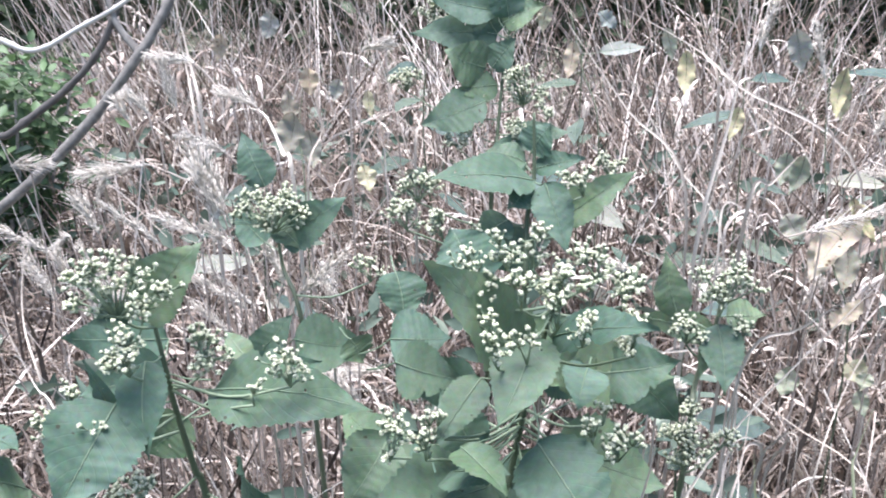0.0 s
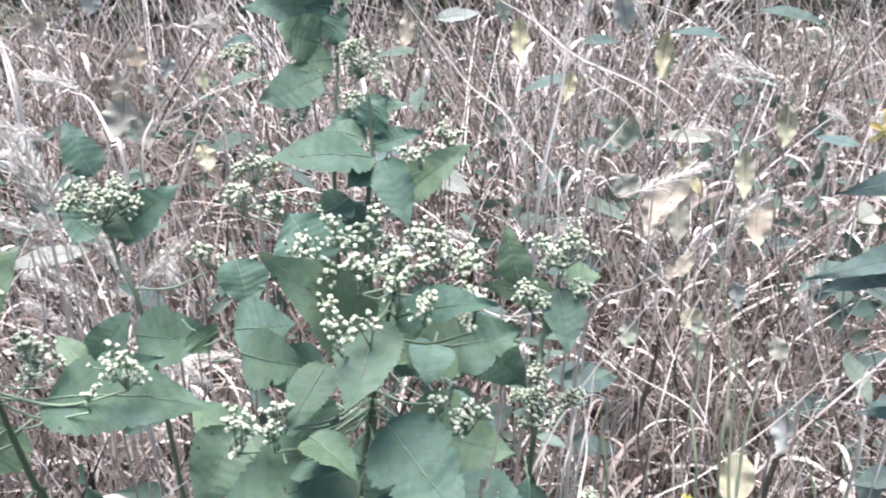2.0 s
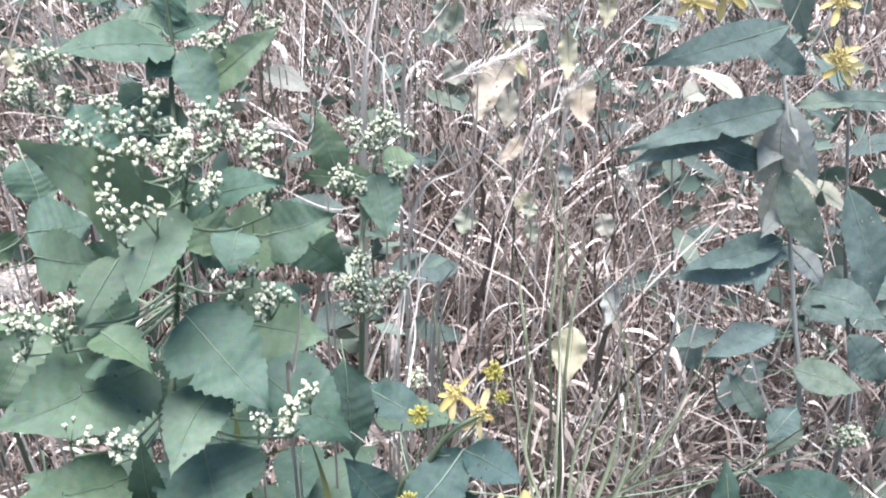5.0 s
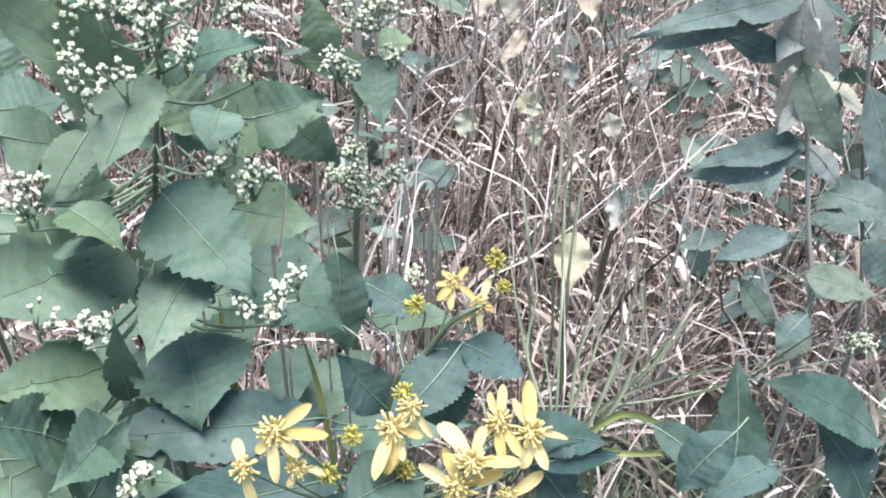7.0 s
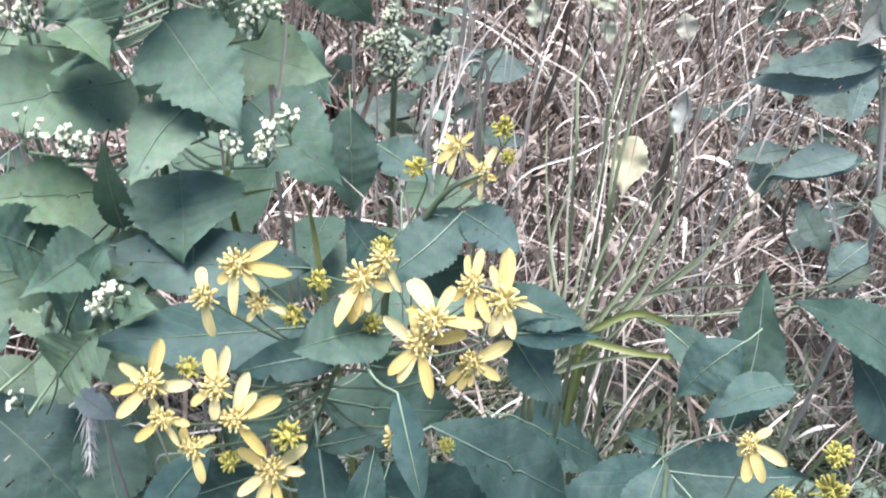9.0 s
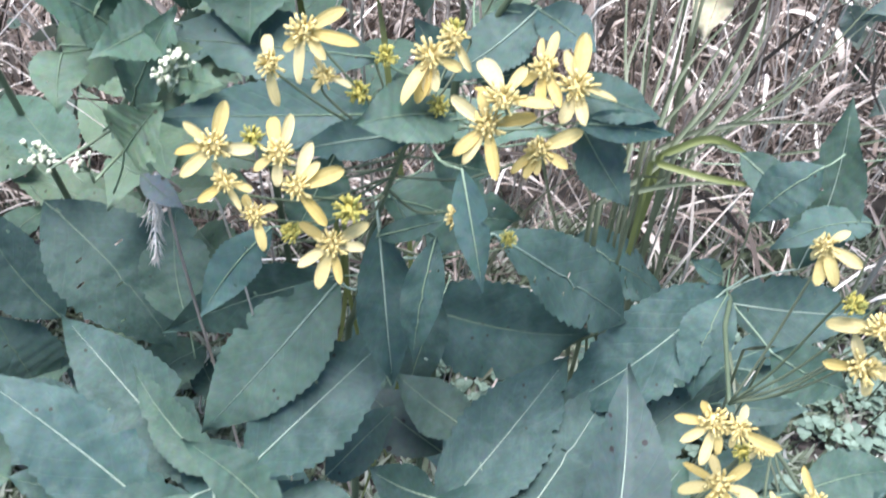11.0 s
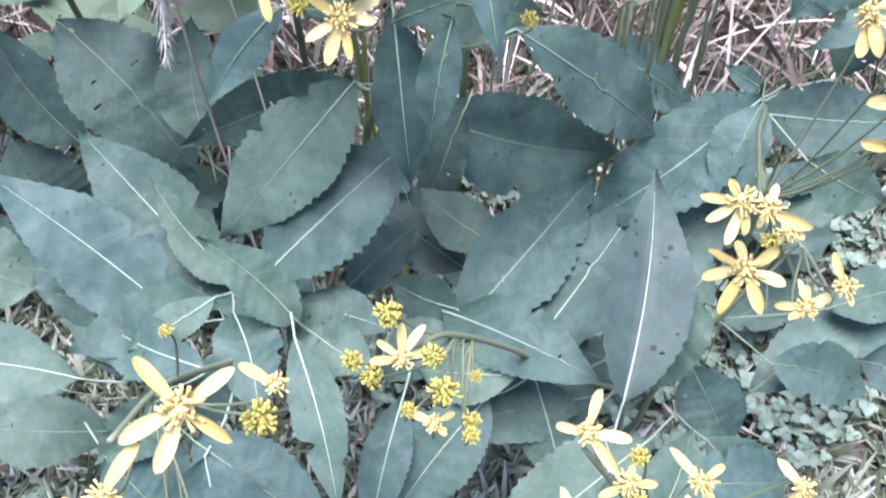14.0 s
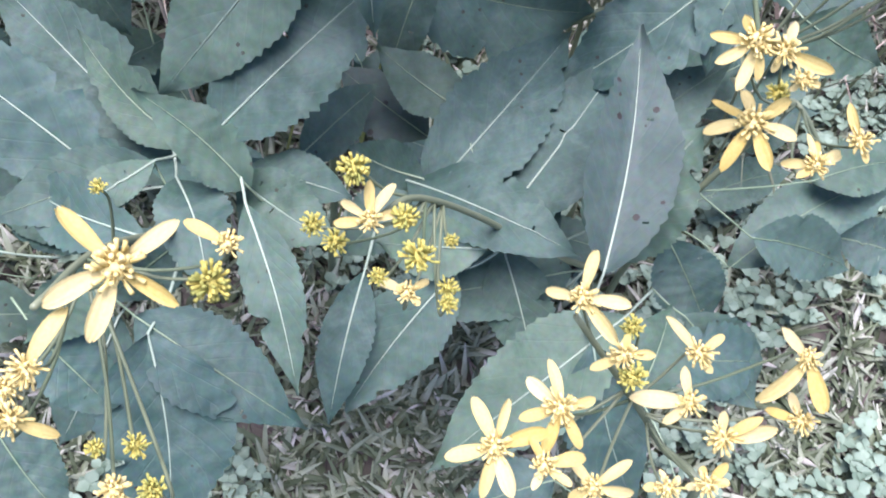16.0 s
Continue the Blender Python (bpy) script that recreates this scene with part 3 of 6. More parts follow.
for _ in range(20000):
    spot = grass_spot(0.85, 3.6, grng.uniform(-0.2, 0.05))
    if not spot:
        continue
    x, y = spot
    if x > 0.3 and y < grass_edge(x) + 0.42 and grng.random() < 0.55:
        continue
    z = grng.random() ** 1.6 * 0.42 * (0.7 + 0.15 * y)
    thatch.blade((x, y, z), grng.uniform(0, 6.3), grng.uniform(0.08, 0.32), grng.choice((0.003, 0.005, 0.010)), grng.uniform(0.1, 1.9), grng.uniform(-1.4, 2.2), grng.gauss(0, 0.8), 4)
# the thicket goes on to both sides, where its stalks stand wider apart
for _ in range(2600):
    x, y = grng.uniform(-5.0, 6.0), grng.uniform(0.9, 4.2)
    if y < grass_edge(x) or abs(x - 0.2 - 0.12 * y) <= 0.52 * y + 0.45:
        continue
    for k in range(10):
        bx, by = x + grng.gauss(0, 0.05), y + grng.gauss(0, 0.05)
        (dry if k < 7 else thatch).blade((bx, by, -0.02), grng.gauss(4.2, 1.6), grng.uniform(0.4, 0.95), grng.uniform(0.004, 0.010), abs(grng.gauss(0.2, 0.25)), grng.uniform(0.1, 2.4), grng.uniform(0, 6.3), 5)
dry.done("tall_dry_grass", STRAW, "tall dry straw-coloured grass standing in a thicket")
thatch.done("grass_thatch", THATCH, "matted brown dead grass between the stalks, coloured darker for the shade there")

green = Ribbons()
for _ in range(32):
    x, y = grng.gauss(0.68, 0.17), grng.gauss(0.98, 0.10)
    green.blade((x, y, -0.01), grng.gauss(5.2, 1.4), grng.uniform(0.22, 0.62), grng.uniform(0.004, 0.009), abs(grng.gauss(0.3, 0.25)), grng.uniform(0.3, 2.2), grng.gauss(0, 0.7), 9, 0.1, 0.5, grng.gauss(0, 0.6))
green.done("green_grass", BLADE, "long green grass growing at the foot of dry stalks")

# small green weeds among the dry stalks
weed_v, weed_f = [], []


def small_leaf(verts, faces, at, ahead, up, long, wide):
    s = unit(np.cross(ahead, up))
    first = len(verts)
    for t, w, h in ((0, 0.05, 0), (0.3, 0.45, 0.05), (0.62, 0.42, 0.06), (1.0, 0.02, -0.05)):
        p = at + ahead * long * t + up * long * h
        verts += [p - s * wide * w + up * wide * 0.12, p, p + s * wide * w + up * wide * 0.12]
    for k in range(3):
        a = first + 3 * k
        faces += [(a, a + 1, a + 4, a + 3), (a + 1, a + 2, a + 5, a + 4)]


def dome():
    return unit((grng.gauss(0, 1), grng.gauss(-0.5, 1), abs(grng.gauss(0.4, 0.6))))


for _ in range(2600):
    spot = grass_spot(0.95, 3.4, 0.0)
    if not spot or noise.noise((spot[0] * 2.1, spot[1] * 2.1, 21)) < 0.0:
        continue
    at = np.array((spot[0], spot[1], grng.uniform(0.15, 0.62)))
    for k in range(3):
        small_leaf(weed_v, weed_f, at + np.array((grng.gauss(0, 0.02), grng.gauss(0, 0.02), grng.gauss(0, 0.02))), dome(), dome(), grng.uniform(0.03, 0.075), grng.uniform(0.016, 0.036))
tagged(new("weed_leaves", mesh("weed_leaves", weed_v, weed_f, WEED)), "small dark green weed leaves between dry stalks", "weeds", kind="stuff")

# ---- the wooded edge behind the grass ----
def bush(name, label, centre, size, count, long, seed, green=SHRUB):
    """A shrub: a few limbs, and a crown of many small leaves with gaps."""
    r = random.Random(seed)
    centre = np.array(centre)
    root = tagged(new(name), label, "shrub", "shrubs behind the grass")
    root.location = (centre[0], centre[1], 0)
    base = np.array((centre[0], centre[1], 0.0))
    v, f, lv, lf, tips = [], [], [], [], []
    for k in range(7):
        a = r.uniform(0, 6.3)
        tip = centre + np.array((math.cos(a) * size[0] * r.uniform(0.3, 0.9), math.sin(a) * size[1] * r.uniform(0.3, 0.9), r.uniform(-0.2, 0.8) * size[2])) - base
        line = smooth_line([np.array((r.gauss(0, 0.02), r.gauss(0, 0.02), -0.02)), tip * (0.3, 0.3, 0.5), tip], 4)
        tube(line, (0.012, 0.003), 5, v, f)
        tips += line[4:]
    for _ in range(count):
        q = r.choice(tips) + np.array((r.gauss(0, 0.22) * size[0], r.gauss(0, 0.22) * size[1], r.gauss(0, 0.25) * size[2]))
        if q[2] < 0.03:
            continue
        ahead = unit((r.gauss(0, 1), r.gauss(-0.3, 1), r.gauss(-0.2, 0.5)))
        up = unit((r.gauss(0, 0.5), r.gauss(-0.5, 0.5), 1))
        small_leaf(lv, lf, q, ahead, up, long * r.uniform(0.6, 1.2), long * 0.5)
    part("limb", mesh("limb", v, f, BARK), root)
    tagged(part("foliage", mesh("foliage", lv, lf, green), root), kind="stuff")


bush("shrub", "bright green feathery-leaved shrub behind the dry grass", (-1.04, 2.2, 0.76), (0.24, 0.16, 0.13), 1300, 0.040, 1, FERNY)
for k in range(-3, 12):
    bush("hedge_shrub", "dim green shrub at the wooded edge", (-2.6 + 0.85 * k, 4.3 + 0.25 * math.sin(5 * k), 1.1), (0.62, 0.45, 1.0), 2600, 0.085, 30 + k % 9 + 9 * (k > 8))

for k in range(7):
    bush("hedge_shrub", "dim green shrub at the wooded edge", (-3.2 + 1.15 * k, 5.3 + 0.3 * math.sin(4 * k), 1.4), (0.85, 0.5, 1.3), 2200, 0.11, 60 + k)
bv, bf = [], []
for k in range(25):
    a = math.pi * (0.08 + 0.84 * k / 24)
    for z in (-0.05, 1.2, 2.6, 3.6 + 0.5 * math.sin(3.1 * k) + 0.3 * math.sin(7.7 * k)):
        bv.append((0.3 + 11 * math.cos(a), 1 + 9 * math.sin(a), z))
for k in range(24):
    for j in range(3):
        a = 4 * k + j
        bf.append((a, a + 1, a + 5, a + 4))
tagged(new("backdrop", mesh("backdrop", bv, bf, WOODS)), "dark wood far behind the grass", "woods", kind="structure")

# ---- lawn ----
lawn, lawn_thatch = Ribbons(), Ribbons()
def lawn_spot():
    """A place in the near lawn, which thins out towards all sides."""
    while True:
        x, y = grng.uniform(-0.7, 1.6), grng.uniform(-0.4, 1.22)
        out = max(-0.2 - x, x - 1.1, 0.08 - y, 0.0)
        if grng.random() > out / 0.48:
            return x, y


for _ in range(7000):
    # small tussocks of broad blades, with gaps between them
    cx, cy = lawn_spot()
    if noise.noise((cx * 13, cy * 13, 15)) < (-0.26 if cx > 0.5 else -0.5):
        continue
    heart, tall = grng.uniform(0, 6.3), grng.uniform(0.7, 1.25)
    for k in range(grng.randint(5, 9)):
        x, y = cx + grng.gauss(0, 0.007), cy + grng.gauss(0, 0.007)
        ahead = heart + 0.9 * k + grng.gauss(0, 0.5)
        lawn.blade((x, y, ground_height(x, y) - 0.012), ahead, grng.uniform(0.026, 0.055) * tall, grng.uniform(0.0055, 0.0105), grng.uniform(0.35, 1.2), grng.uniform(0.0, 0.9), ahead + 1.57 + grng.gauss(0, 0.35), 3, 0.15, 0.55)
for _ in range(7000):
    x, y = lawn_spot()
    lawn_thatch.blade((x, y, ground_height(x, y) - 0.012 + grng.uniform(0, 0.012)), grng.uniform(0, 6.3), grng.uniform(0.015, 0.05), grng.uniform(0.0015, 0.0045), grng.uniform(1.0, 1.6), grng.uniform(-0.2, 0.5), grng.uniform(0, 6.3), 3)
# the lawn further round, thinner and coarser
for _ in range(26000):
    r, a = 0.7 + 5.5 * grng.random() ** 1.4, grng.uniform(0, 2 * math.pi)
    x, y = 0.35 + r * math.cos(a), 0.45 + r * math.sin(a)
    if y > grass_edge(x) + 0.05 or (-0.42 < x < 1.10 and 0 < y < 0.97):
        continue
    z = ground_height(x, y) - 0.014
    lawn.blade((x, y, z), grng.uniform(0, 6.3), grng.uniform(0.03, 0.075), grng.uniform(0.004, 0.009) * (1 + 0.3 * r), grng.uniform(0.2, 1.2), grng.uniform(0.0, 1.0), grng.uniform(0, 6.3), 3)
clv, clf = [], []
for _ in range(4200):
    x, y = grng.uniform(-0.1, 1.1), grng.uniform(0.05, 0.95)
    if noise.noise((x * 5, y * 5, 40)) < (-0.12 if x > 0.45 else 0.12):
        continue
    at = np.array((x, y, ground_height(x, y) + grng.uniform(0.008, 0.035)))
    turn, tip = grng.uniform(0, 6.3), unit((grng.gauss(0, 0.3), grng.gauss(0, 0.3), 1))
    long = grng.uniform(0.007, 0.015)
    for k in range(3):
        a = turn + k * 2.094
        small_leaf(clv, clf, at, unit(np.array((math.cos(a), math.sin(a), 0.15))), tip, long, long * 1.05)
    tube([at - np.array((0, 0, 0.04)), at], (0.0005, 0.0005), 3, clv, clf)
tagged(new("clover", mesh("clover", clv, clf, CLOVER)), "pale green clover leaves in the lawn", "clover", kind="stuff")
lawn.done("lawn_grass", LAWN, "short trodden grey-green lawn grass in small tussocks")
lawn_thatch.done("lawn_thatch", LITTER, "dead brown clippings lying in the lawn")



def grounded(points):
    """Carries a line on from its lower end down to the ground."""
    p = [np.array(q, float) for q in points]
    if p[0][2] > p[-1][2]:
        p = p[::-1]
    lean = (p[0] - p[1]) * 0.4
    foot = np.array((p[0][0] + lean[0] * 0.5, p[0][1] + abs(lean[1]) * 0.3 + 0.10, -0.01))
    return [foot, (foot + p[0]) / 2 + np.array((0.01, 0.0, 0)), *p]


def ribbon(line, width, cup=0.25):
    """A folded strap along the line, with a keel."""
    v, f = [], []
    n = len(line)
    for k, q in enumerate(line):
        a = unit(line[min(k + 1, n - 1)] - line[max(k - 1, 0)])
        s = unit(np.cross(a, (0.25, -0.9, 0.45)))
        u = np.cross(s, a)
        w = 0.5 * width * min(1.0, 0.55 + 2.5 * k / n) * (1 - 0.85 * max(0, k / (n - 1) - 0.55) / 0.45)
        v += [q - s * w + u * w * cup, q - u * w * cup, q + s * w + u * w * cup]
    for k in range(n - 1):
        a = 3 * k
        f += [(a, a + 1, a + 4, a + 3), (a + 1, a + 2, a + 5, a + 4)]
    return v, f


def straw(points, width):
    line = smooth_line(grounded(points), 6)
    foot = line[0]
    ob = new("straw_stalk", mesh("straw_stalk", *ribbon([q - foot for q in line], width * 0.7, 0.45), BLEACHED))
    ob.location = foot
    tagged(ob, "bleached dry grass stalk, bent among green leaves", "straw", "bleached straws")


def seedhead(points, half):
    """A dry grass stalk that ends in a bristly plume."""
    pts = [np.array(q, float) for q in points]
    low = pts[0]
    foot = np.array((low[0] + 0.02, low[1] + 0.05, -0.01))
    line = smooth_line([foot, (foot + low) / 2, *pts[:-1]], 5)
    plume = smooth_line([pts[-3], pts[-2], pts[-1]], 8)[8:]
    root = tagged(new("foxtail_grass"), "dry grass stalk with a pale bristly seed head", "dry grass", "bristly seed heads")
    root.location = foot
    part("stalk", mesh("stalk", *tube([q - foot for q in line], (0.0016, 0.0010), 5), STRAW), root)
    v, f = tube([q - foot for q in plume], (0.0012, 0.0006), 5)
    r = random.Random(int(1000 * abs(low[0]) + 77))
    n = len(plume)
    for _ in range(95):
        k = r.random()
        i = min(n - 2, int(k * (n - 1)))
        q = plume[i] + (plume[i + 1] - plume[i]) * (k * (n - 1) - i)
        a = unit(plume[i + 1] - plume[i])
        s, u = square(a)
        w = r.uniform(0, 6.3)
        out = s * math.cos(w) + u * math.sin(w)
        taper = math.sin(math.pi * min(1, 0.18 + 0.75 * k)) ** 0.6
        seed = q + (a * 0.7 + out * 0.5) * half * 0.8 * taper
        tube([q - foot, (q + seed) / 2 - foot, seed - foot], (0.0009, 0.0006), 3, v, f)
        awn = seed + (a + out * r.uniform(0.2, 0.6)) * half * r.uniform(1.0, 2.1) * taper
        tube([seed - foot, (seed + awn) / 2 + a * half * 0.12 - foot, awn + np.array((0, 0, -0.12 * half)) - foot], (0.0005, 0.00022), 3, v, f)
    part("plume", mesh("plume", v, f, SEEDHEAD), root)


def green_blade(points, width, lime=False):
    line = smooth_line([np.array(q, float) for q in points], 6)
    low = line[0]
    if low[2] > 0.02:
        line = smooth_line([np.array((low[0] * 0.85 + 0.11 + 0.11 * math.sin(90 * low[0] + 40 * line[-1][0]), low[1] * 0.9 + 0.12 + 0.08 * math.sin(70 * line[-1][2]), -0.01)), np.array((low[0] * 0.93 + 0.045, low[1] * 0.95 + 0.04, low[2] * 0.55)), low], 5)[:-1] + line
    foot = line[0]
    ob = new("grass_blade", mesh("grass_blade", *ribbon([q - foot for q in line], width * 0.8, 0.3), LIME if lime else BLADE))
    ob.location = foot
    tagged(ob, "long green grass blade, arching out of a tuft", "grass blade", "green grass blades")


plant = white_plant([(0.203, 0.740, 0.935), (0.192, 0.750, 0.878), (0.182, 0.760, 0.810), (0.174, 0.760, 0.748), (0.166, 0.740, 0.674)])
leaf(plant, (0.175, 0.740, 0.870), (0.116, 0.660, 0.971), 0.061, (0.850, -0.518, 0.092), "-")
leaf(plant, (0.184, 0.700, 0.907), (0.164, 0.640, 0.873), 0.044, (-0.220, -0.419, 0.881), "-")
leaf(plant, (0.158, 0.700, 0.783), (0.074, 0.620, 0.799), 0.071, (0.442, -0.291, 0.849), "-")
leaf(plant, (0.191, 0.680, 0.836), (0.240, 0.620, 0.796), 0.060, (-0.063, -0.585, 0.809), "-")
leaf(plant, (0.206, 0.740, 0.799), (0.290, 0.740, 0.770), 0.062, (0.209, -0.772, 0.600), "-")
leaf(plant, (0.238, 0.700, 0.770), (0.299, 0.660, 0.729), 0.061, (0.086, -0.642, 0.762), "-")
leaf(plant, (0.210, 0.660, 0.792), (0.178, 0.600, 0.766), 0.041, (-0.031, -0.389, 0.921), "-")
leaf(plant, (0.194, 0.660, 0.738), (0.201, 0.600, 0.711), 0.073, (-0.050, -0.424, 0.904), "-")
leaf(plant, (0.156, 0.640, 0.704), (0.158, 0.620, 0.780), 0.022, (0.053, -0.965, -0.255), "-")
leaf(plant, (0.145, 0.640, 0.734), (0.076, 0.600, 0.753), 0.042, (0.434, -0.355, 0.828), "-")
leaf(plant, (0.124, 0.600, 0.705), (0.086, 0.560, 0.764), 0.045, (0.884, -0.296, 0.363), "-")
leaf(plant, (0.151, 0.600, 0.720), (0.125, 0.540, 0.731), 0.036, (0.700, -0.175, 0.692), "-")
leaf(plant, (0.138, 0.660, 0.840), (0.169, 0.620, 0.834), 0.032, (0.057, -0.110, 0.992), "-")
leaf(plant, (0.145, 0.720, 0.799), (0.118, 0.740, 0.838), 0.038, (-0.032, -0.900, 0.434), "-")
leaf(plant, (0.198, 0.720, 0.900), (0.258, 0.660, 0.937), 0.036, (-0.679, -0.253, 0.689), "-")
leaf(plant, (0.133, 0.680, 0.807), (0.171, 0.640, 0.834), 0.039, (-0.618, -0.071, 0.783), "-")
leaf(plant, (0.231, 0.780, 0.848), (0.222, 0.740, 0.833), 0.034, (0.249, -0.389, 0.887), "-")
leaf(plant, (0.197, 0.800, 0.830), (0.244, 0.800, 0.818), 0.035, (0.178, -0.700, 0.692), "d")
leaf(plant, (0.244, 0.850, 0.808), (0.313, 0.850, 0.824), 0.051, (-0.187, -0.558, 0.808), "d")
leaf(plant, (0.141, 0.820, 0.899), (0.115, 0.850, 0.932), 0.058, (0.009, -0.734, 0.680), "-")
leaf(plant, (0.072, 0.820, 0.821), (0.129, 0.800, 0.820), 0.046, (-0.194, -0.619, 0.761), "d")
leaf(plant, (0.063, 0.850, 0.828), (0.115, 0.850, 0.832), 0.051, (-0.051, -0.675, 0.736), "-")
leaf(plant, (0.148, 0.720, 0.863), (0.121, 0.680, 0.832), 0.029, (0.030, -0.621, 0.783), "-")
leaf(plant, (0.081, 0.720, 0.810), (0.055, 0.680, 0.774), 0.051, (0.200, -0.718, 0.667), "d")
leaf(plant, (0.060, 0.900, 0.873), (0.071, 0.880, 0.832), 0.044, (0.385, -0.788, 0.481), "-")
leaf(plant, (0.180, 0.800, 0.880), (0.215, 0.780, 0.826), 0.051, (0.184, -0.875, 0.447), "d")
leaf(plant, (0.176, 0.760, 0.748), (0.160, 0.740, 0.709), 0.055, (0.009, -0.889, 0.457), "d")
leaf(plant, (0.178, 0.780, 0.767), (0.214, 0.760, 0.709), 0.056, (0.254, -0.856, 0.450), "d")
leaf(plant, (0.141, 0.820, 0.812), (0.087, 0.840, 0.786), 0.044, (-0.502, -0.718, 0.482), "d")
leaf(plant, (0.214, 0.840, 0.806), (0.309, 0.860, 0.803), 0.055, (0.141, -0.584, 0.799), "d")
leaf(plant, (0.265, 0.880, 0.809), (0.326, 0.880, 0.750), 0.048, (0.342, -0.872, 0.352), "d")
white_cluster(plant, (0.139, 0.700, 0.955), 0.0132, 0.0140)
white_cluster(plant, (0.163, 0.700, 0.976), 0.0107, 0.0122)
white_cluster(plant, (0.180, 0.720, 0.970), 0.0110, 0.0126)
white_cluster(plant, (0.202, 0.690, 0.959), 0.0189, 0.0136)
white_cluster(plant, (0.174, 0.680, 0.955), 0.0101, 0.0105)
white_cluster(plant, (0.226, 0.720, 0.965), 0.0142, 0.0126)
white_cluster(plant, (0.247, 0.720, 0.946), 0.0135, 0.0135)
white_cluster(plant, (0.216, 0.670, 0.935), 0.0126, 0.0097)
white_cluster(plant, (0.254, 0.700, 0.916), 0.0125, 0.0172)
white_cluster(plant, (0.161, 0.660, 0.919), 0.0097, 0.0104)
white_cluster(plant, (0.180, 0.670, 0.920), 0.0098, 0.0083)
white_cluster(plant, (0.199, 0.680, 0.942), 0.0113, 0.0090)
white_cluster(plant, (0.154, 0.680, 0.933), 0.0076, 0.0061)
white_cluster(plant, (0.089, 0.660, 0.845), 0.0140, 0.0171)
white_cluster(plant, (0.115, 0.670, 0.858), 0.0070, 0.0047)
white_cluster(plant, (0.115, 0.670, 0.840), 0.0063, 0.0055)
white_cluster(plant, (0.249, 0.680, 0.843), 0.0166, 0.0118)
white_cluster(plant, (0.229, 0.680, 0.852), 0.0071, 0.0063)
white_cluster(plant, (0.238, 0.700, 0.860), 0.0048, 0.0040)
white_cluster(plant, (0.072, 0.900, 0.834), 0.0063, 0.0074)
white_cluster(plant, (0.255, 0.620, 0.784), 0.0146, 0.0119)
white_cluster(plant, (0.233, 0.620, 0.782), 0.0083, 0.0069)
white_cluster(plant, (0.270, 0.630, 0.794), 0.0070, 0.0077)
white_cluster(plant, (0.217, 0.640, 0.793), 0.0084, 0.0063)
white_cluster(plant, (0.119, 0.600, 0.805), 0.0076, 0.0051)
white_cluster(plant, (0.143, 0.590, 0.803), 0.0132, 0.0075)
white_cluster(plant, (0.114, 0.660, 0.845), 0.0060, 0.0060)
white_cluster(plant, (0.117, 0.680, 0.851), 0.0061, 0.0048)
plant = white_plant([(-0.100, 0.720, 0.905), (-0.092, 0.720, 0.859), (-0.094, 0.740, 0.809), (-0.089, 0.760, 0.739), (-0.086, 0.780, 0.686)])
leaf(plant, (-0.105, 0.720, 0.896), (-0.059, 0.720, 0.954), 0.044, (-0.244, -0.950, 0.193), "-")
leaf(plant, (-0.098, 0.700, 0.869), (-0.084, 0.660, 0.817), 0.033, (0.050, -0.783, 0.620), "-")
leaf(plant, (-0.114, 0.680, 0.844), (-0.133, 0.620, 0.795), 0.064, (0.303, -0.658, 0.689), "m")
leaf(plant, (-0.056, 0.720, 0.838), (0.066, 0.680, 0.853), 0.054, (-0.298, -0.650, 0.699), "m")
leaf(plant, (-0.127, 0.700, 0.817), (-0.134, 0.680, 0.874), 0.014, (0.502, -0.834, -0.231), "-")
leaf(plant, (-0.104, 0.700, 0.907), (-0.132, 0.690, 0.902), 0.019, (0.101, -0.651, 0.752), "-")
leaf(plant, (-0.105, 0.760, 0.828), (-0.168, 0.740, 0.814), 0.053, (0.064, -0.711, 0.700), "d")
leaf(plant, (-0.101, 0.780, 0.776), (-0.129, 0.760, 0.753), 0.043, (0.165, -0.837, 0.522), "d")
leaf(plant, (-0.202, 0.700, 0.749), (-0.229, 0.660, 0.783), 0.041, (0.698, 0.122, 0.705), "-")
leaf(plant, (-0.237, 0.700, 0.794), (-0.195, 0.680, 0.797), 0.029, (-0.100, -0.047, 0.994), "-")
leaf(plant, (-0.046, 0.750, 0.708), (-0.035, 0.720, 0.762), 0.072, (0.770, 0.611, 0.183), "-")
leaf(plant, (-0.045, 0.780, 0.833), (-0.069, 0.800, 0.848), 0.019, (0.082, -0.522, 0.849), "-")
leaf(plant, (-0.127, 0.820, 0.829), (-0.229, 0.840, 0.813), 0.043, (-0.243, -0.673, 0.699), "d")
leaf(plant, (-0.071, 0.800, 0.810), (-0.004, 0.850, 0.801), 0.035, (0.530, -0.603, 0.596), "d")
white_cluster(plant, (-0.113, 0.690, 0.930), 0.0389, 0.0231)
white_cluster(plant, (-0.099, 0.670, 0.890), 0.0244, 0.0157)
white_cluster(plant, (-0.165, 0.680, 0.826), 0.0141, 0.0150)
white_cluster(plant, (-0.061, 0.720, 0.872), 0.0187, 0.0178)
white_cluster(plant, (0.014, 0.680, 0.885), 0.0150, 0.0150)
white_cluster(plant, (-0.013, 0.680, 0.868), 0.0048, 0.0040)
white_cluster(plant, (-0.123, 0.660, 0.840), 0.0064, 0.0048)
white_cluster(plant, (-0.105, 0.680, 0.772), 0.0212, 0.0144)
white_cluster(plant, (-0.160, 0.700, 0.843), 0.0093, 0.0076)
plant = white_plant([(0.181, 1.050, 0.996), (0.185, 1.040, 0.927), (0.180, 1.020, 0.885), (0.182, 1.000, 0.792)])
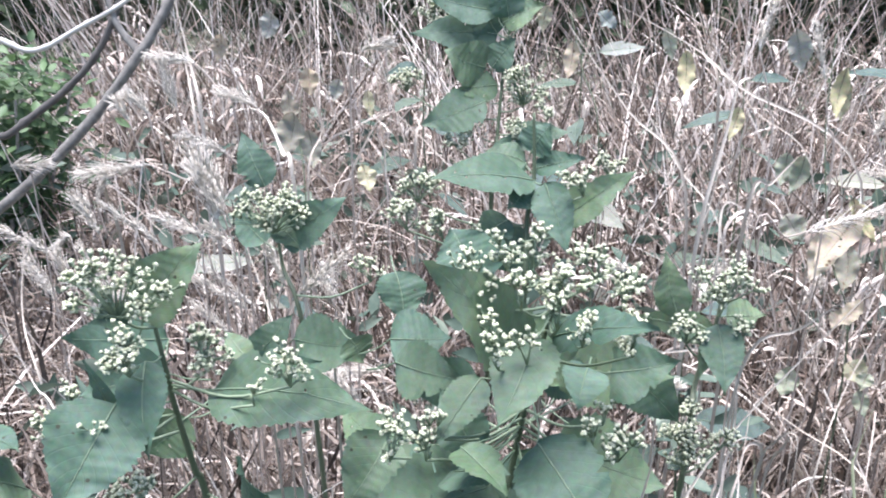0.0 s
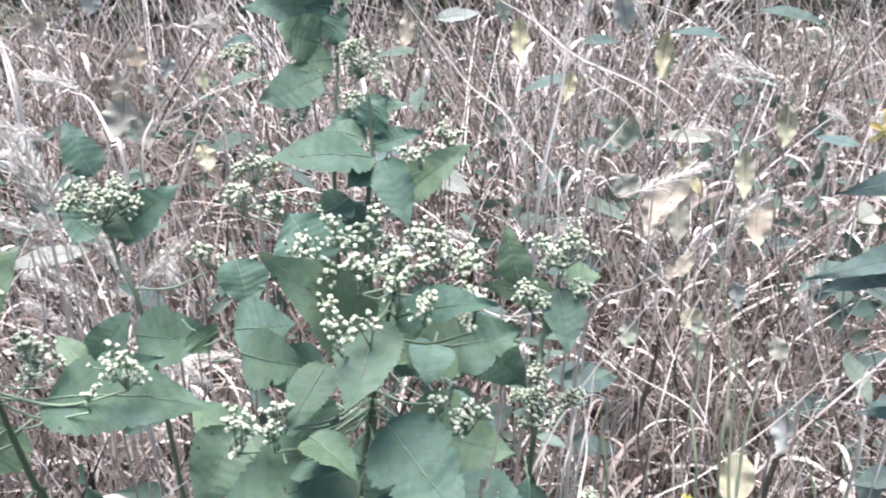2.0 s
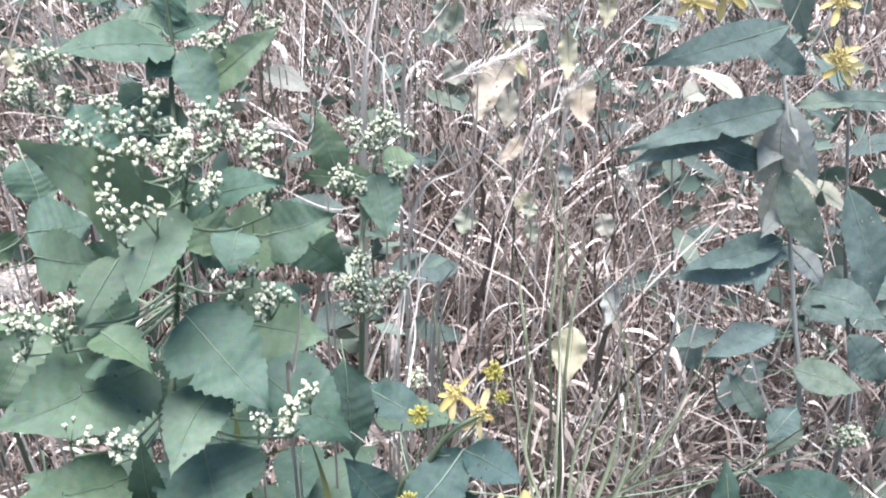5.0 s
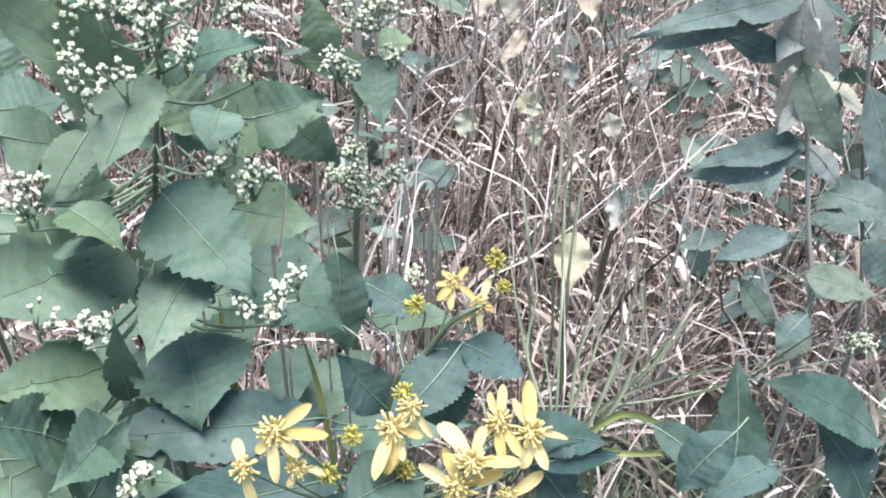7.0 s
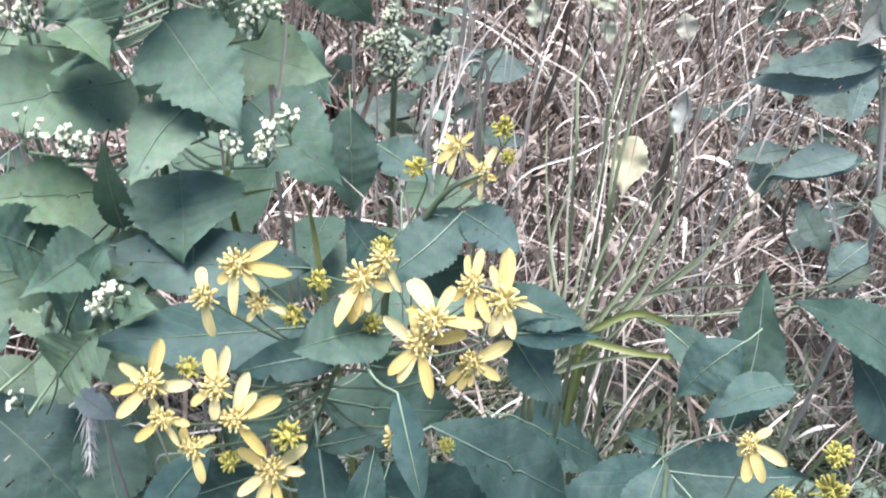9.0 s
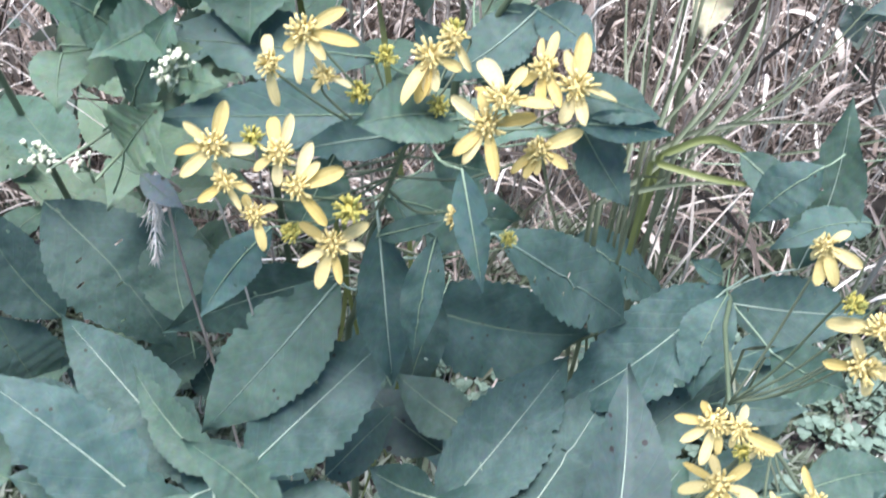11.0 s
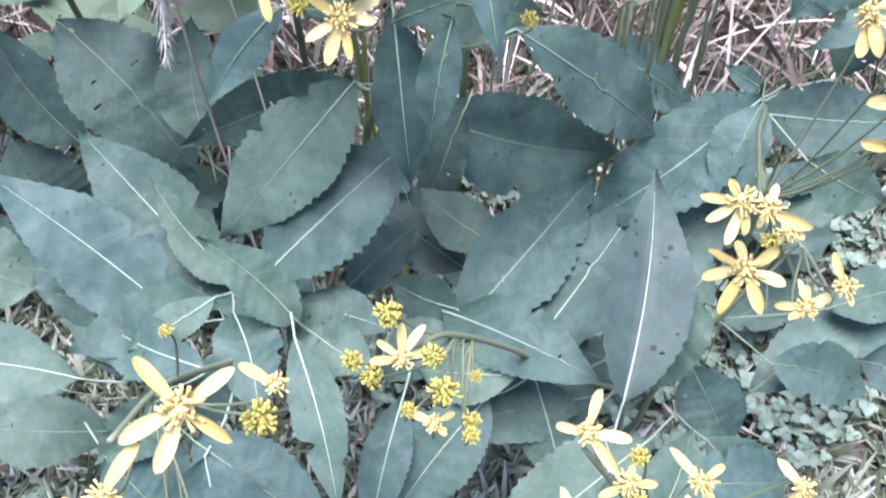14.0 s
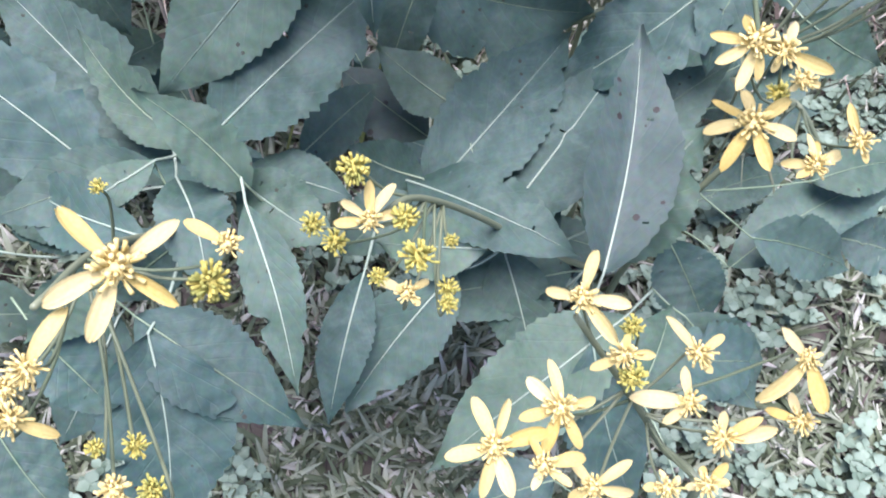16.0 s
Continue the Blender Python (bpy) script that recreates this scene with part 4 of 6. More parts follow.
leaf(plant, (0.185, 1.030, 0.930), (0.085, 0.980, 0.938), 0.049, (0.284, -0.441, 0.851), "-")
leaf(plant, (0.196, 1.020, 0.931), (0.220, 0.980, 0.875), 0.038, (-0.127, -0.829, 0.545), "-")
leaf(plant, (0.211, 1.030, 0.886), (0.284, 1.040, 0.940), 0.038, (-0.250, -0.833, 0.494), "-")
leaf(plant, (0.180, 1.030, 0.924), (0.161, 1.000, 0.908), 0.034, (0.340, -0.600, 0.725), "-")
leaf(plant, (0.185, 1.050, 0.937), (0.233, 1.050, 0.951), 0.028, (-0.213, -0.671, 0.710), "-")
leaf(plant, (0.181, 1.060, 0.952), (0.199, 1.060, 0.983), 0.040, (-0.517, -0.798, 0.310), "-")
leaf(plant, (0.161, 1.020, 0.890), (0.128, 1.000, 0.876), 0.038, (0.095, -0.662, 0.743), "-")
leaf(plant, (0.188, 1.020, 0.873), (0.146, 1.020, 0.839), 0.049, (-0.328, -0.851, 0.409), "d")
leaf(plant, (0.176, 1.060, 0.940), (0.134, 1.060, 0.950), 0.033, (0.198, -0.526, 0.827), "-")
white_cluster(plant, (0.234, 1.000, 0.944), 0.0155, 0.0122)
white_cluster(plant, (0.063, 0.960, 0.912), 0.0197, 0.0131)
white_cluster(plant, (0.099, 0.960, 0.904), 0.0142, 0.0120)
white_cluster(plant, (0.069, 1.000, 0.929), 0.0249, 0.0102)
white_cluster(plant, (0.131, 0.980, 0.889), 0.0067, 0.0056)
plant = white_plant([(0.146, 1.450, 1.026), (0.141, 1.450, 0.971), (0.138, 1.420, 0.887), (0.134, 1.400, 0.817)])
leaf(plant, (0.117, 1.440, 0.979), (0.061, 1.420, 1.003), 0.061, (0.408, -0.891, 0.199), "-")
leaf(plant, (0.125, 1.440, 0.979), (0.154, 1.440, 1.020), 0.043, (-0.298, -0.929, 0.218), "-")
leaf(plant, (0.119, 1.420, 0.935), (0.034, 1.400, 0.902), 0.060, (-0.003, -0.846, 0.533), "-")
leaf(plant, (0.134, 1.440, 0.956), (0.079, 1.420, 0.945), 0.042, (0.208, -0.843, 0.497), "-")
leaf(plant, (0.154, 1.400, 0.884), (0.236, 1.400, 0.900), 0.042, (-0.135, -0.715, 0.686), "-")
leaf(plant, (0.130, 1.460, 1.024), (0.095, 1.480, 1.060), 0.049, (-0.032, -0.886, 0.462), "-")
leaf(plant, (0.130, 1.460, 1.024), (0.013, 1.460, 1.020), 0.058, (-0.021, -0.855, 0.518), "-")
leaf(plant, (0.137, 1.460, 1.040), (0.191, 1.460, 1.066), 0.047, (-0.259, -0.791, 0.554), "-")
leaf(plant, (0.145, 1.460, 1.048), (0.126, 1.460, 1.109), 0.049, (0.246, -0.966, 0.077), "-")
leaf(plant, (0.128, 1.460, 1.056), (0.032, 1.460, 1.075), 0.051, (0.088, -0.896, 0.435), "-")
leaf(plant, (0.139, 1.400, 0.883), (0.180, 1.380, 0.849), 0.041, (-0.006, -0.863, 0.505), "-")
white_cluster(plant, (0.172, 1.420, 0.959), 0.0301, 0.0269)
white_cluster(plant, (0.207, 1.400, 0.934), 0.0141, 0.0125)
white_cluster(plant, (0.086, 1.400, 0.887), 0.0224, 0.0176)
white_cluster(plant, (0.160, 1.390, 0.906), 0.0220, 0.0157)
white_cluster(plant, (0.294, 1.350, 0.871), 0.0199, 0.0184)
white_cluster(plant, (-0.003, 1.500, 0.948), 0.0254, 0.0169)
white_cluster(plant, (0.037, 1.500, 1.048), 0.0247, 0.0148)
white_cluster(plant, (0.167, 1.480, 1.063), 0.0209, 0.0161)
plant = white_plant([(0.367, 0.950, 0.873), (0.368, 0.950, 0.826), (0.355, 0.950, 0.752), (0.351, 0.930, 0.687)])
leaf(plant, (0.366, 0.940, 0.822), (0.371, 0.900, 0.773), 0.038, (-0.124, -0.777, 0.618), "-")
leaf(plant, (0.366, 0.940, 0.807), (0.352, 0.920, 0.777), 0.018, (-0.230, -0.762, 0.606), "-")
leaf(plant, (0.376, 0.950, 0.827), (0.408, 0.940, 0.834), 0.033, (-0.319, -0.512, 0.798), "-")
leaf(plant, (0.334, 0.970, 0.815), (0.318, 0.980, 0.874), 0.032, (0.044, -0.982, 0.181), "-")
leaf(plant, (0.372, 0.970, 0.800), (0.300, 1.000, 0.800), 0.029, (-0.341, -0.823, 0.454), "d")
white_cluster(plant, (0.338, 0.930, 0.822), 0.0150, 0.0182)
white_cluster(plant, (0.369, 0.930, 0.870), 0.0305, 0.0221)
white_cluster(plant, (0.390, 0.930, 0.828), 0.0117, 0.0107)
white_cluster(plant, (0.340, 0.920, 0.725), 0.0220, 0.0220)
white_cluster(plant, (0.382, 0.930, 0.708), 0.0145, 0.0134)
white_cluster(plant, (0.395, 0.850, 0.646), 0.0105, 0.0136)
white_cluster(plant, (0.349, 0.920, 0.693), 0.0223, 0.0167)
white_cluster(plant, (0.963, 0.900, 0.440), 0.0232, 0.0178)
plant = white_plant([(0.156, 0.660, 0.717), (0.140, 0.680, 0.673), (0.083, 0.740, 0.583), (0.009, 0.840, 0.429)])
leaf(plant, (0.126, 0.580, 0.667), (0.160, 0.580, 0.736), 0.039, (-0.572, -0.773, 0.273), "-")
leaf(plant, (0.157, 0.580, 0.691), (0.189, 0.560, 0.701), 0.021, (-0.487, -0.395, 0.779), "-")
leaf(plant, (0.073, 0.620, 0.685), (0.143, 0.600, 0.703), 0.048, (-0.354, -0.774, 0.525), "-")
leaf(plant, (0.143, 0.620, 0.684), (0.208, 0.660, 0.679), 0.042, (0.476, -0.701, 0.531), "-")
leaf(plant, (0.130, 0.580, 0.677), (0.181, 0.600, 0.696), 0.041, (0.022, -0.724, 0.689), "-")
leaf(plant, (0.096, 0.620, 0.757), (0.107, 0.580, 0.723), 0.031, (0.436, -0.511, 0.741), "-")
leaf(plant, (0.090, 0.580, 0.705), (0.096, 0.540, 0.693), 0.031, (0.208, -0.253, 0.945), "-")
leaf(plant, (0.126, 0.550, 0.655), (0.153, 0.550, 0.692), 0.041, (-0.434, -0.846, 0.309), "-")
white_cluster(plant, (0.163, 0.540, 0.727), 0.0101, 0.0089)
white_cluster(plant, (0.173, 0.550, 0.729), 0.0058, 0.0052)
white_cluster(plant, (0.098, 0.500, 0.697), 0.0075, 0.0107)
white_cluster(plant, (0.122, 0.500, 0.689), 0.0048, 0.0045)
plant = white_plant([(-0.089, 1.050, 0.872), (-0.084, 1.050, 0.813), (-0.056, 1.030, 0.736)])
leaf(plant, (-0.081, 1.040, 0.847), (-0.010, 1.020, 0.903), 0.046, (-0.452, -0.852, 0.266), "-")
leaf(plant, (-0.086, 1.040, 0.869), (-0.055, 1.020, 0.846), 0.031, (0.081, -0.697, 0.712), "-")
leaf(plant, (-0.106, 1.000, 0.719), (-0.069, 1.020, 0.766), 0.037, (0.104, -0.943, 0.317), "-")
leaf(plant, (-0.061, 1.000, 0.749), (0.022, 0.980, 0.758), 0.058, (-0.204, -0.476, 0.855), "d")
leaf(plant, (-0.105, 1.060, 0.835), (-0.142, 1.080, 0.866), 0.035, (-0.052, -0.866, 0.497), "-")
leaf(plant, (-0.142, 1.200, 0.858), (-0.174, 1.220, 0.917), 0.042, (0.269, -0.856, 0.441), "-")
leaf(plant, (0.009, 0.950, 0.778), (0.021, 0.950, 0.753), 0.036, (0.546, -0.798, 0.257), "-")
white_cluster(plant, (-0.087, 1.020, 0.887), 0.0402, 0.0248)
white_cluster(plant, (0.021, 1.000, 0.839), 0.0176, 0.0094)
plant = yellow_plant([(0.307, 0.530, 0.703), (0.294, 0.540, 0.653), (0.281, 0.550, 0.596), (0.269, 0.560, 0.507), (0.261, 0.570, 0.449)])
leaf(plant, (0.281, 0.610, 0.693), (0.147, 0.610, 0.700), 0.046, (0.046, -0.529, 0.847), "h")
leaf(plant, (0.388, 0.540, 0.725), (0.442, 0.530, 0.716), 0.028, (0.057, -0.496, 0.866), "-")
leaf(plant, (0.405, 0.540, 0.699), (0.434, 0.520, 0.662), 0.032, (0.226, -0.776, 0.589), "-")
leaf(plant, (0.291, 0.570, 0.678), (0.161, 0.560, 0.676), 0.044, (0.031, -0.611, 0.791), "-")
leaf(plant, (0.329, 0.540, 0.702), (0.280, 0.500, 0.723), 0.041, (0.526, -0.195, 0.828), "-")
leaf(plant, (-0.065, 0.800, 0.380), (0.049, 0.730, 0.267), 0.105, (0.274, -0.669, 0.691), "h")
leaf(plant, (0.091, 0.700, 0.314), (0.076, 0.780, 0.388), 0.067, (0.082, -0.668, 0.740), "d")
leaf(plant, (0.223, 0.500, 0.643), (0.187, 0.470, 0.604), 0.026, (0.092, -0.831, 0.548), "-")
leaf(plant, (0.256, 0.560, 0.534), (0.171, 0.500, 0.449), 0.064, (-0.096, -0.765, 0.637), "m")
leaf(plant, (0.247, 0.620, 0.477), (0.116, 0.620, 0.408), 0.056, (-0.301, -0.767, 0.567), "d")
leaf(plant, (0.286, 0.530, 0.619), (0.297, 0.500, 0.513), 0.037, (0.235, -0.929, 0.287), "m")
leaf(plant, (0.322, 0.500, 0.640), (0.313, 0.470, 0.574), 0.024, (-0.051, -0.906, 0.420), "h")
leaf(plant, (0.336, 0.640, 0.430), (0.311, 0.600, 0.348), 0.038, (-0.115, -0.877, 0.466), "-")
leaf(plant, (0.308, 0.660, 0.404), (0.460, 0.660, 0.373), 0.090, (0.160, -0.604, 0.780), "d")
leaf(plant, (0.366, 0.580, 0.569), (0.478, 0.610, 0.456), 0.060, (0.637, -0.557, 0.497), "mh")
leaf(plant, (0.444, 0.660, 0.493), (0.531, 0.680, 0.412), 0.054, (0.676, -0.354, 0.646), "h")
leaf(plant, (0.332, 0.470, 0.719), (0.345, 0.440, 0.669), 0.018, (-0.049, -0.864, 0.500), "-")
leaf(plant, (0.309, 0.520, 0.703), (0.246, 0.520, 0.688), 0.024, (-0.159, -0.724, 0.671), "m")
leaf(plant, (0.397, 0.520, 0.715), (0.452, 0.530, 0.703), 0.018, (0.262, -0.754, 0.602), "-")
leaf(plant, (0.286, 0.520, 0.619), (0.327, 0.500, 0.654), 0.015, (-0.697, -0.358, 0.622), "-")
leaf(plant, (0.319, 0.560, 0.652), (0.353, 0.560, 0.644), 0.033, (0.164, -0.700, 0.695), "d")
leaf(plant, (0.258, 0.550, 0.662), (0.237, 0.520, 0.626), 0.041, (0.303, -0.811, 0.501), "d")
leaf(plant, (0.285, 0.580, 0.602), (0.377, 0.600, 0.567), 0.054, (0.399, -0.400, 0.825), "d")
leaf(plant, (0.114, 0.600, 0.594), (0.142, 0.585, 0.580), 0.018, (0.183, -0.460, 0.869), "w")
head(plant, (0.378, 0.532, 0.742), 0.0467, (-0.335, -0.564, 0.755), [(101, 20), (73, 23), (-69, 25), (-97, 22), (-155, 17)])
head(plant, (0.396, 0.526, 0.735), 0.0503, (-0.169, -0.572, 0.803), [(82, 33), (-14, 24), (-78, 26), (-112, 22), (104, 23)])
head(plant, (0.353, 0.503, 0.740), 0.0477, (-0.128, -0.306, 0.943), [(110, 35), (-18, 29), (57, 26), (153, 18)])
head(plant, (0.346, 0.502, 0.724), 0.0481, (-0.111, -0.535, 0.837), [(143, 27), (-139, 25), (-122, 25), (-79, 32), (99, 27), (8, 28)])
head(plant, (0.377, 0.505, 0.707), 0.0431, (-0.364, -0.726, 0.583), [(25, 27), (-30, 20), (-140, 22), (-114, 19), (-91, 15)])
head(plant, (0.245, 0.528, 0.761), 0.0467, (-0.200, -0.702, 0.683), [(29, 26), (-10, 31), (-48, 21), (-94, 28), (-137, 15)])
head(plant, (0.227, 0.519, 0.746), 0.0432, (0.037, -0.705, 0.709), [(-163, 9), (-80, 24), (99, 18)])
head(plant, (0.256, 0.520, 0.738), 0.0346, (0.059, -0.446, 0.893), [(-13, 16), (-125, 11), (117, 14)])
head(plant, (0.314, 0.537, 0.743), 0.0491, (-0.041, -0.548, 0.835), [(-121, 32), (-106, 27), (-96, 22), (-21, 19), (-81, 20)])
head(plant, (0.327, 0.543, 0.752), 0.0395, (-0.487, -0.699, 0.523), [(-56, 22)])
bud(plant, (0.288, 0.535, 0.743), 0.0130, (0.353, -0.636, 0.686))
bud(plant, (0.274, 0.530, 0.722), 0.0137, (-0.134, -0.826, 0.547))
bud(plant, (0.327, 0.570, 0.740), 0.0139, (-0.147, -0.604, 0.783))
bud(plant, (0.320, 0.530, 0.715), 0.0141, (-0.173, -0.661, 0.730))
head(plant, (0.202, 0.475, 0.723), 0.0437, (0.117, -0.693, 0.712), [(78, 25), (145, 20), (-170, 21), (-133, 24), (-3, 22)])
head(plant, (0.236, 0.474, 0.720), 0.0423, (0.036, -0.603, 0.797), [(105, 26), (75, 24), (-148, 16), (-91, 17)])
head(plant, (0.208, 0.465, 0.707), 0.0396, (0.205, -0.561, 0.802), [(-139, 18), (124, 13), (-15, 15), (-54, 17)])
head(plant, (0.245, 0.466, 0.704), 0.0397, (0.051, -0.626, 0.778), [(25, 28), (-48, 26), (156, 12), (49, 19), (73, 27)])
head(plant, (0.222, 0.461, 0.688), 0.0404, (0.055, -0.672, 0.738), [(-70, 20), (120, 13), (28, 14)])
bud(plant, (0.241, 0.465, 0.672), 0.0144, (-0.262, -0.480, 0.837))
head(plant, (0.263, 0.462, 0.667), 0.0432, (0.047, -0.584, 0.810), [(146, 24), (34, 25), (-6, 20), (-143, 23), (-105, 26), (-73, 23)])
bud(plant, (0.273, 0.470, 0.686), 0.0173, (-0.171, -0.707, 0.686))
bud(plant, (0.217, 0.500, 0.710), 0.0127, (0.218, -0.699, 0.681))
head(plant, (0.331, 0.463, 0.690), 0.0248, (0.088, -0.847, 0.524), [(74, 17), (121, 9), (-49, 9)])
bud(plant, (0.366, 0.500, 0.640), 0.0118, (0.045, -0.417, 0.908))
plant = yellow_plant([(0.175, 0.250, 0.598), (0.172, 0.320, 0.526), (0.186, 0.400, 0.422), (0.206, 0.460, 0.374)])
leaf(plant, (0.147, 0.500, 0.362), (0.021, 0.620, 0.391), 0.069, (-0.076, -0.314, 0.946), "m")
leaf(plant, (0.136, 0.440, 0.397), (0.011, 0.500, 0.471), 0.065, (0.227, -0.532, 0.816), "m")
leaf(plant, (0.191, 0.460, 0.429), (0.288, 0.540, 0.486), 0.071, (-0.119, -0.480, 0.869), "m")
leaf(plant, (0.214, 0.450, 0.413), (0.278, 0.430, 0.420), 0.041, (-0.138, -0.102, 0.985), "m")
leaf(plant, (0.224, 0.420, 0.437), (0.169, 0.440, 0.492), 0.038, (0.478, -0.562, 0.675), "-")
leaf(plant, (0.171, 0.480, 0.397), (0.094, 0.560, 0.412), 0.037, (-0.075, -0.252, 0.965), "d")
leaf(plant, (0.048, 0.420, 0.347), (-0.075, 0.420, 0.353), 0.059, (0.044, -0.321, 0.946), "m")
leaf(plant, (0.162, 0.440, 0.431), (0.079, 0.400, 0.429), 0.046, (0.171, -0.405, 0.898), "-")
leaf(plant, (0.177, 0.430, 0.432), (0.203, 0.360, 0.432), 0.044, (-0.087, -0.036, 0.996), "m")
leaf(plant, (0.212, 0.440, 0.419), (0.271, 0.400, 0.415), 0.046, (-0.180, -0.350, 0.919), "m")
leaf(plant, (0.163, 0.440, 0.435), (0.117, 0.400, 0.435), 0.026, (0.181, -0.189, 0.965), "m")
leaf(plant, (0.071, 0.500, 0.335), (0.000, 0.500, 0.348), 0.044, (0.165, -0.387, 0.907), "d")
leaf(plant, (-0.010, 0.500, 0.347), (-0.093, 0.520, 0.380), 0.067, (0.186, -0.551, 0.814), "-")
leaf(plant, (-0.071, 0.550, 0.419), (-0.065, 0.550, 0.514), 0.055, (0.699, -0.714, -0.045), "-")
leaf(plant, (-0.139, 0.760, 0.250), (-0.109, 0.740, 0.144), 0.086, (0.677, -0.665, 0.314), "d")
leaf(plant, (-0.064, 0.760, 0.244), (-0.144, 0.820, 0.340), 0.070, (0.452, -0.532, 0.716), "d")
leaf(plant, (0.164, 0.337, 0.420), (0.253, 0.293, 0.380), 0.054, (0.208, -0.395, 0.895), "-")
leaf(plant, (0.173, 0.326, 0.420), (0.187, 0.232, 0.360), 0.076, (0.289, -0.485, 0.825), "m")
leaf(plant, (0.225, 0.400, 0.450), (0.256, 0.314, 0.400), 0.034, (0.042, -0.491, 0.870), "m")
leaf(plant, (0.109, 0.324, 0.420), (0.148, 0.296, 0.380), 0.040, (0.444, -0.465, 0.766), "-")
leaf(plant, (0.087, 0.280, 0.400), (0.126, 0.238, 0.360), 0.043, (0.328, -0.480, 0.814), "-")
leaf(plant, (0.151, 0.352, 0.460), (0.109, 0.324, 0.420), 0.036, (0.107, -0.869, 0.484), "-")
leaf(plant, (0.168, 0.374, 0.450), (0.087, 0.427, 0.420), 0.042, (-0.503, -0.310, 0.807), "m")
leaf(plant, (0.186, 0.393, 0.420), (0.136, 0.373, 0.380), 0.043, (-0.152, -0.793, 0.590), "-")
leaf(plant, (0.137, 0.367, 0.360), (0.106, 0.303, 0.320), 0.048, (0.183, -0.583, 0.792), "m")
leaf(plant, (0.198, 0.460, 0.380), (0.129, 0.512, 0.360), 0.046, (-0.311, -0.054, 0.949), "m")
leaf(plant, (0.208, 0.465, 0.360), (0.225, 0.496, 0.360), 0.037, (0.360, -0.201, 0.911), "-")
head(plant, (0.212, 0.252, 0.628), 0.0535, (0.208, -0.331, 0.920), [(136, 31), (42, 28), (-28, 27), (-103, 29), (-147, 29)])
head(plant, (0.244, 0.283, 0.595), 0.0276, (0.276, -0.141, 0.951), [(154, 21)])
bud(plant, (0.238, 0.270, 0.586), 0.0208, (0.084, -0.550, 0.831))
head(plant, (0.183, 0.219, 0.610), 0.0260, (-0.046, -0.515, 0.856), [(64, 26)])
head(plant, (0.169, 0.220, 0.589), 0.0253, (0.303, -0.159, 0.940), 2)
head(plant, (0.181, 0.200, 0.610), 0.0291, (0.157, -0.140, 0.978), [(-14, 18), (-153, 10)])
bud(plant, (0.177, 0.330, 0.563), 0.0078, (-0.038, -0.266, 0.963))
bud(plant, (0.204, 0.200, 0.583), 0.0088, (0.041, -0.242, 0.969))
bud(plant, (0.219, 0.200, 0.587), 0.0096, (0.261, -0.333, 0.906))
bud(plant, (0.231, 0.180, 0.599), 0.0117, (-0.245, -0.184, 0.952))
head(plant, (0.217, 0.180, 0.598), 0.0137, (0.223, -0.259, 0.940), [(115, 6), (55, 6), (-134, 6)])
plant = yellow_plant([(0.522, 0.460, 0.537), (0.552, 0.560, 0.495), (0.578, 0.640, 0.452), (0.517, 0.660, 0.391), (0.437, 0.660, 0.322)])
leaf(plant, (0.576, 0.630, 0.469), (0.452, 0.580, 0.374), 0.074, (-0.390, -0.501, 0.772), "m")
leaf(plant, (0.576, 0.630, 0.452), (0.676, 0.600, 0.478), 0.056, (-0.368, -0.602, 0.708), "m")
leaf(plant, (0.573, 0.620, 0.472), (0.547, 0.560, 0.423), 0.042, (-0.378, -0.485, 0.789), "-")
leaf(plant, (0.573, 0.640, 0.472), (0.545, 0.640, 0.490), 0.020, (0.406, -0.670, 0.622), "-")
leaf(plant, (0.607, 0.620, 0.612), (0.572, 0.620, 0.561), 0.038, (-0.637, -0.643, 0.425), "-")
leaf(plant, (0.596, 0.560, 0.471), (0.663, 0.560, 0.433), 0.045, (0.274, -0.838, 0.472), "-")
leaf(plant, (0.569, 0.680, 0.574), (0.609, 0.640, 0.556), 0.030, (-0.253, -0.587, 0.769), "-")
leaf(plant, (0.646, 0.660, 0.466), (0.653, 0.700, 0.596), 0.051, (-0.469, -0.837, 0.282), "m")
leaf(plant, (0.857, 0.720, 0.464), (0.732, 0.740, 0.537), 0.056, (0.310, -0.635, 0.707), "-")
leaf(plant, (0.689, 0.660, 0.523), (0.602, 0.620, 0.532), 0.037, (0.137, -0.097, 0.986), "-")
leaf(plant, (0.848, 0.700, 0.393), (0.796, 0.740, 0.474), 0.058, (0.138, -0.852, 0.505), "-")
head(plant, (0.533, 0.456, 0.688), 0.0389, (-0.484, -0.587, 0.649), [(33, 15), (-35, 24), (-75, 23), (-103, 23), (-139, 11)])
head(plant, (0.567, 0.424, 0.656), 0.0470, (-0.541, -0.240, 0.806), [(158, 32), (56, 13), (-32, 14), (-79, 23)])
bud(plant, (0.554, 0.440, 0.660), 0.0158, (-0.102, -0.774, 0.624))
head(plant, (0.563, 0.419, 0.630), 0.0478, (-0.038, -0.784, 0.620), [(172, 23), (108, 20), (-75, 17), (-11, 30)])
bud(plant, (0.583, 0.440, 0.661), 0.0190, (-0.333, -0.193, 0.923))
bud(plant, (0.577, 0.440, 0.694), 0.0182, (-0.499, -0.357, 0.790))
plant = yellow_plant([(0.399, 0.645, 0.748), (0.375, 0.645, 0.734), (0.357, 0.650, 0.700), (0.335, 0.660, 0.641)])
leaf(plant, (0.386, 0.650, 0.711), (0.332, 0.620, 0.679), 0.041, (-0.180, -0.544, 0.820), "m")
leaf(plant, (0.386, 0.650, 0.711), (0.419, 0.620, 0.702), 0.033, (-0.132, -0.417, 0.899), "-")
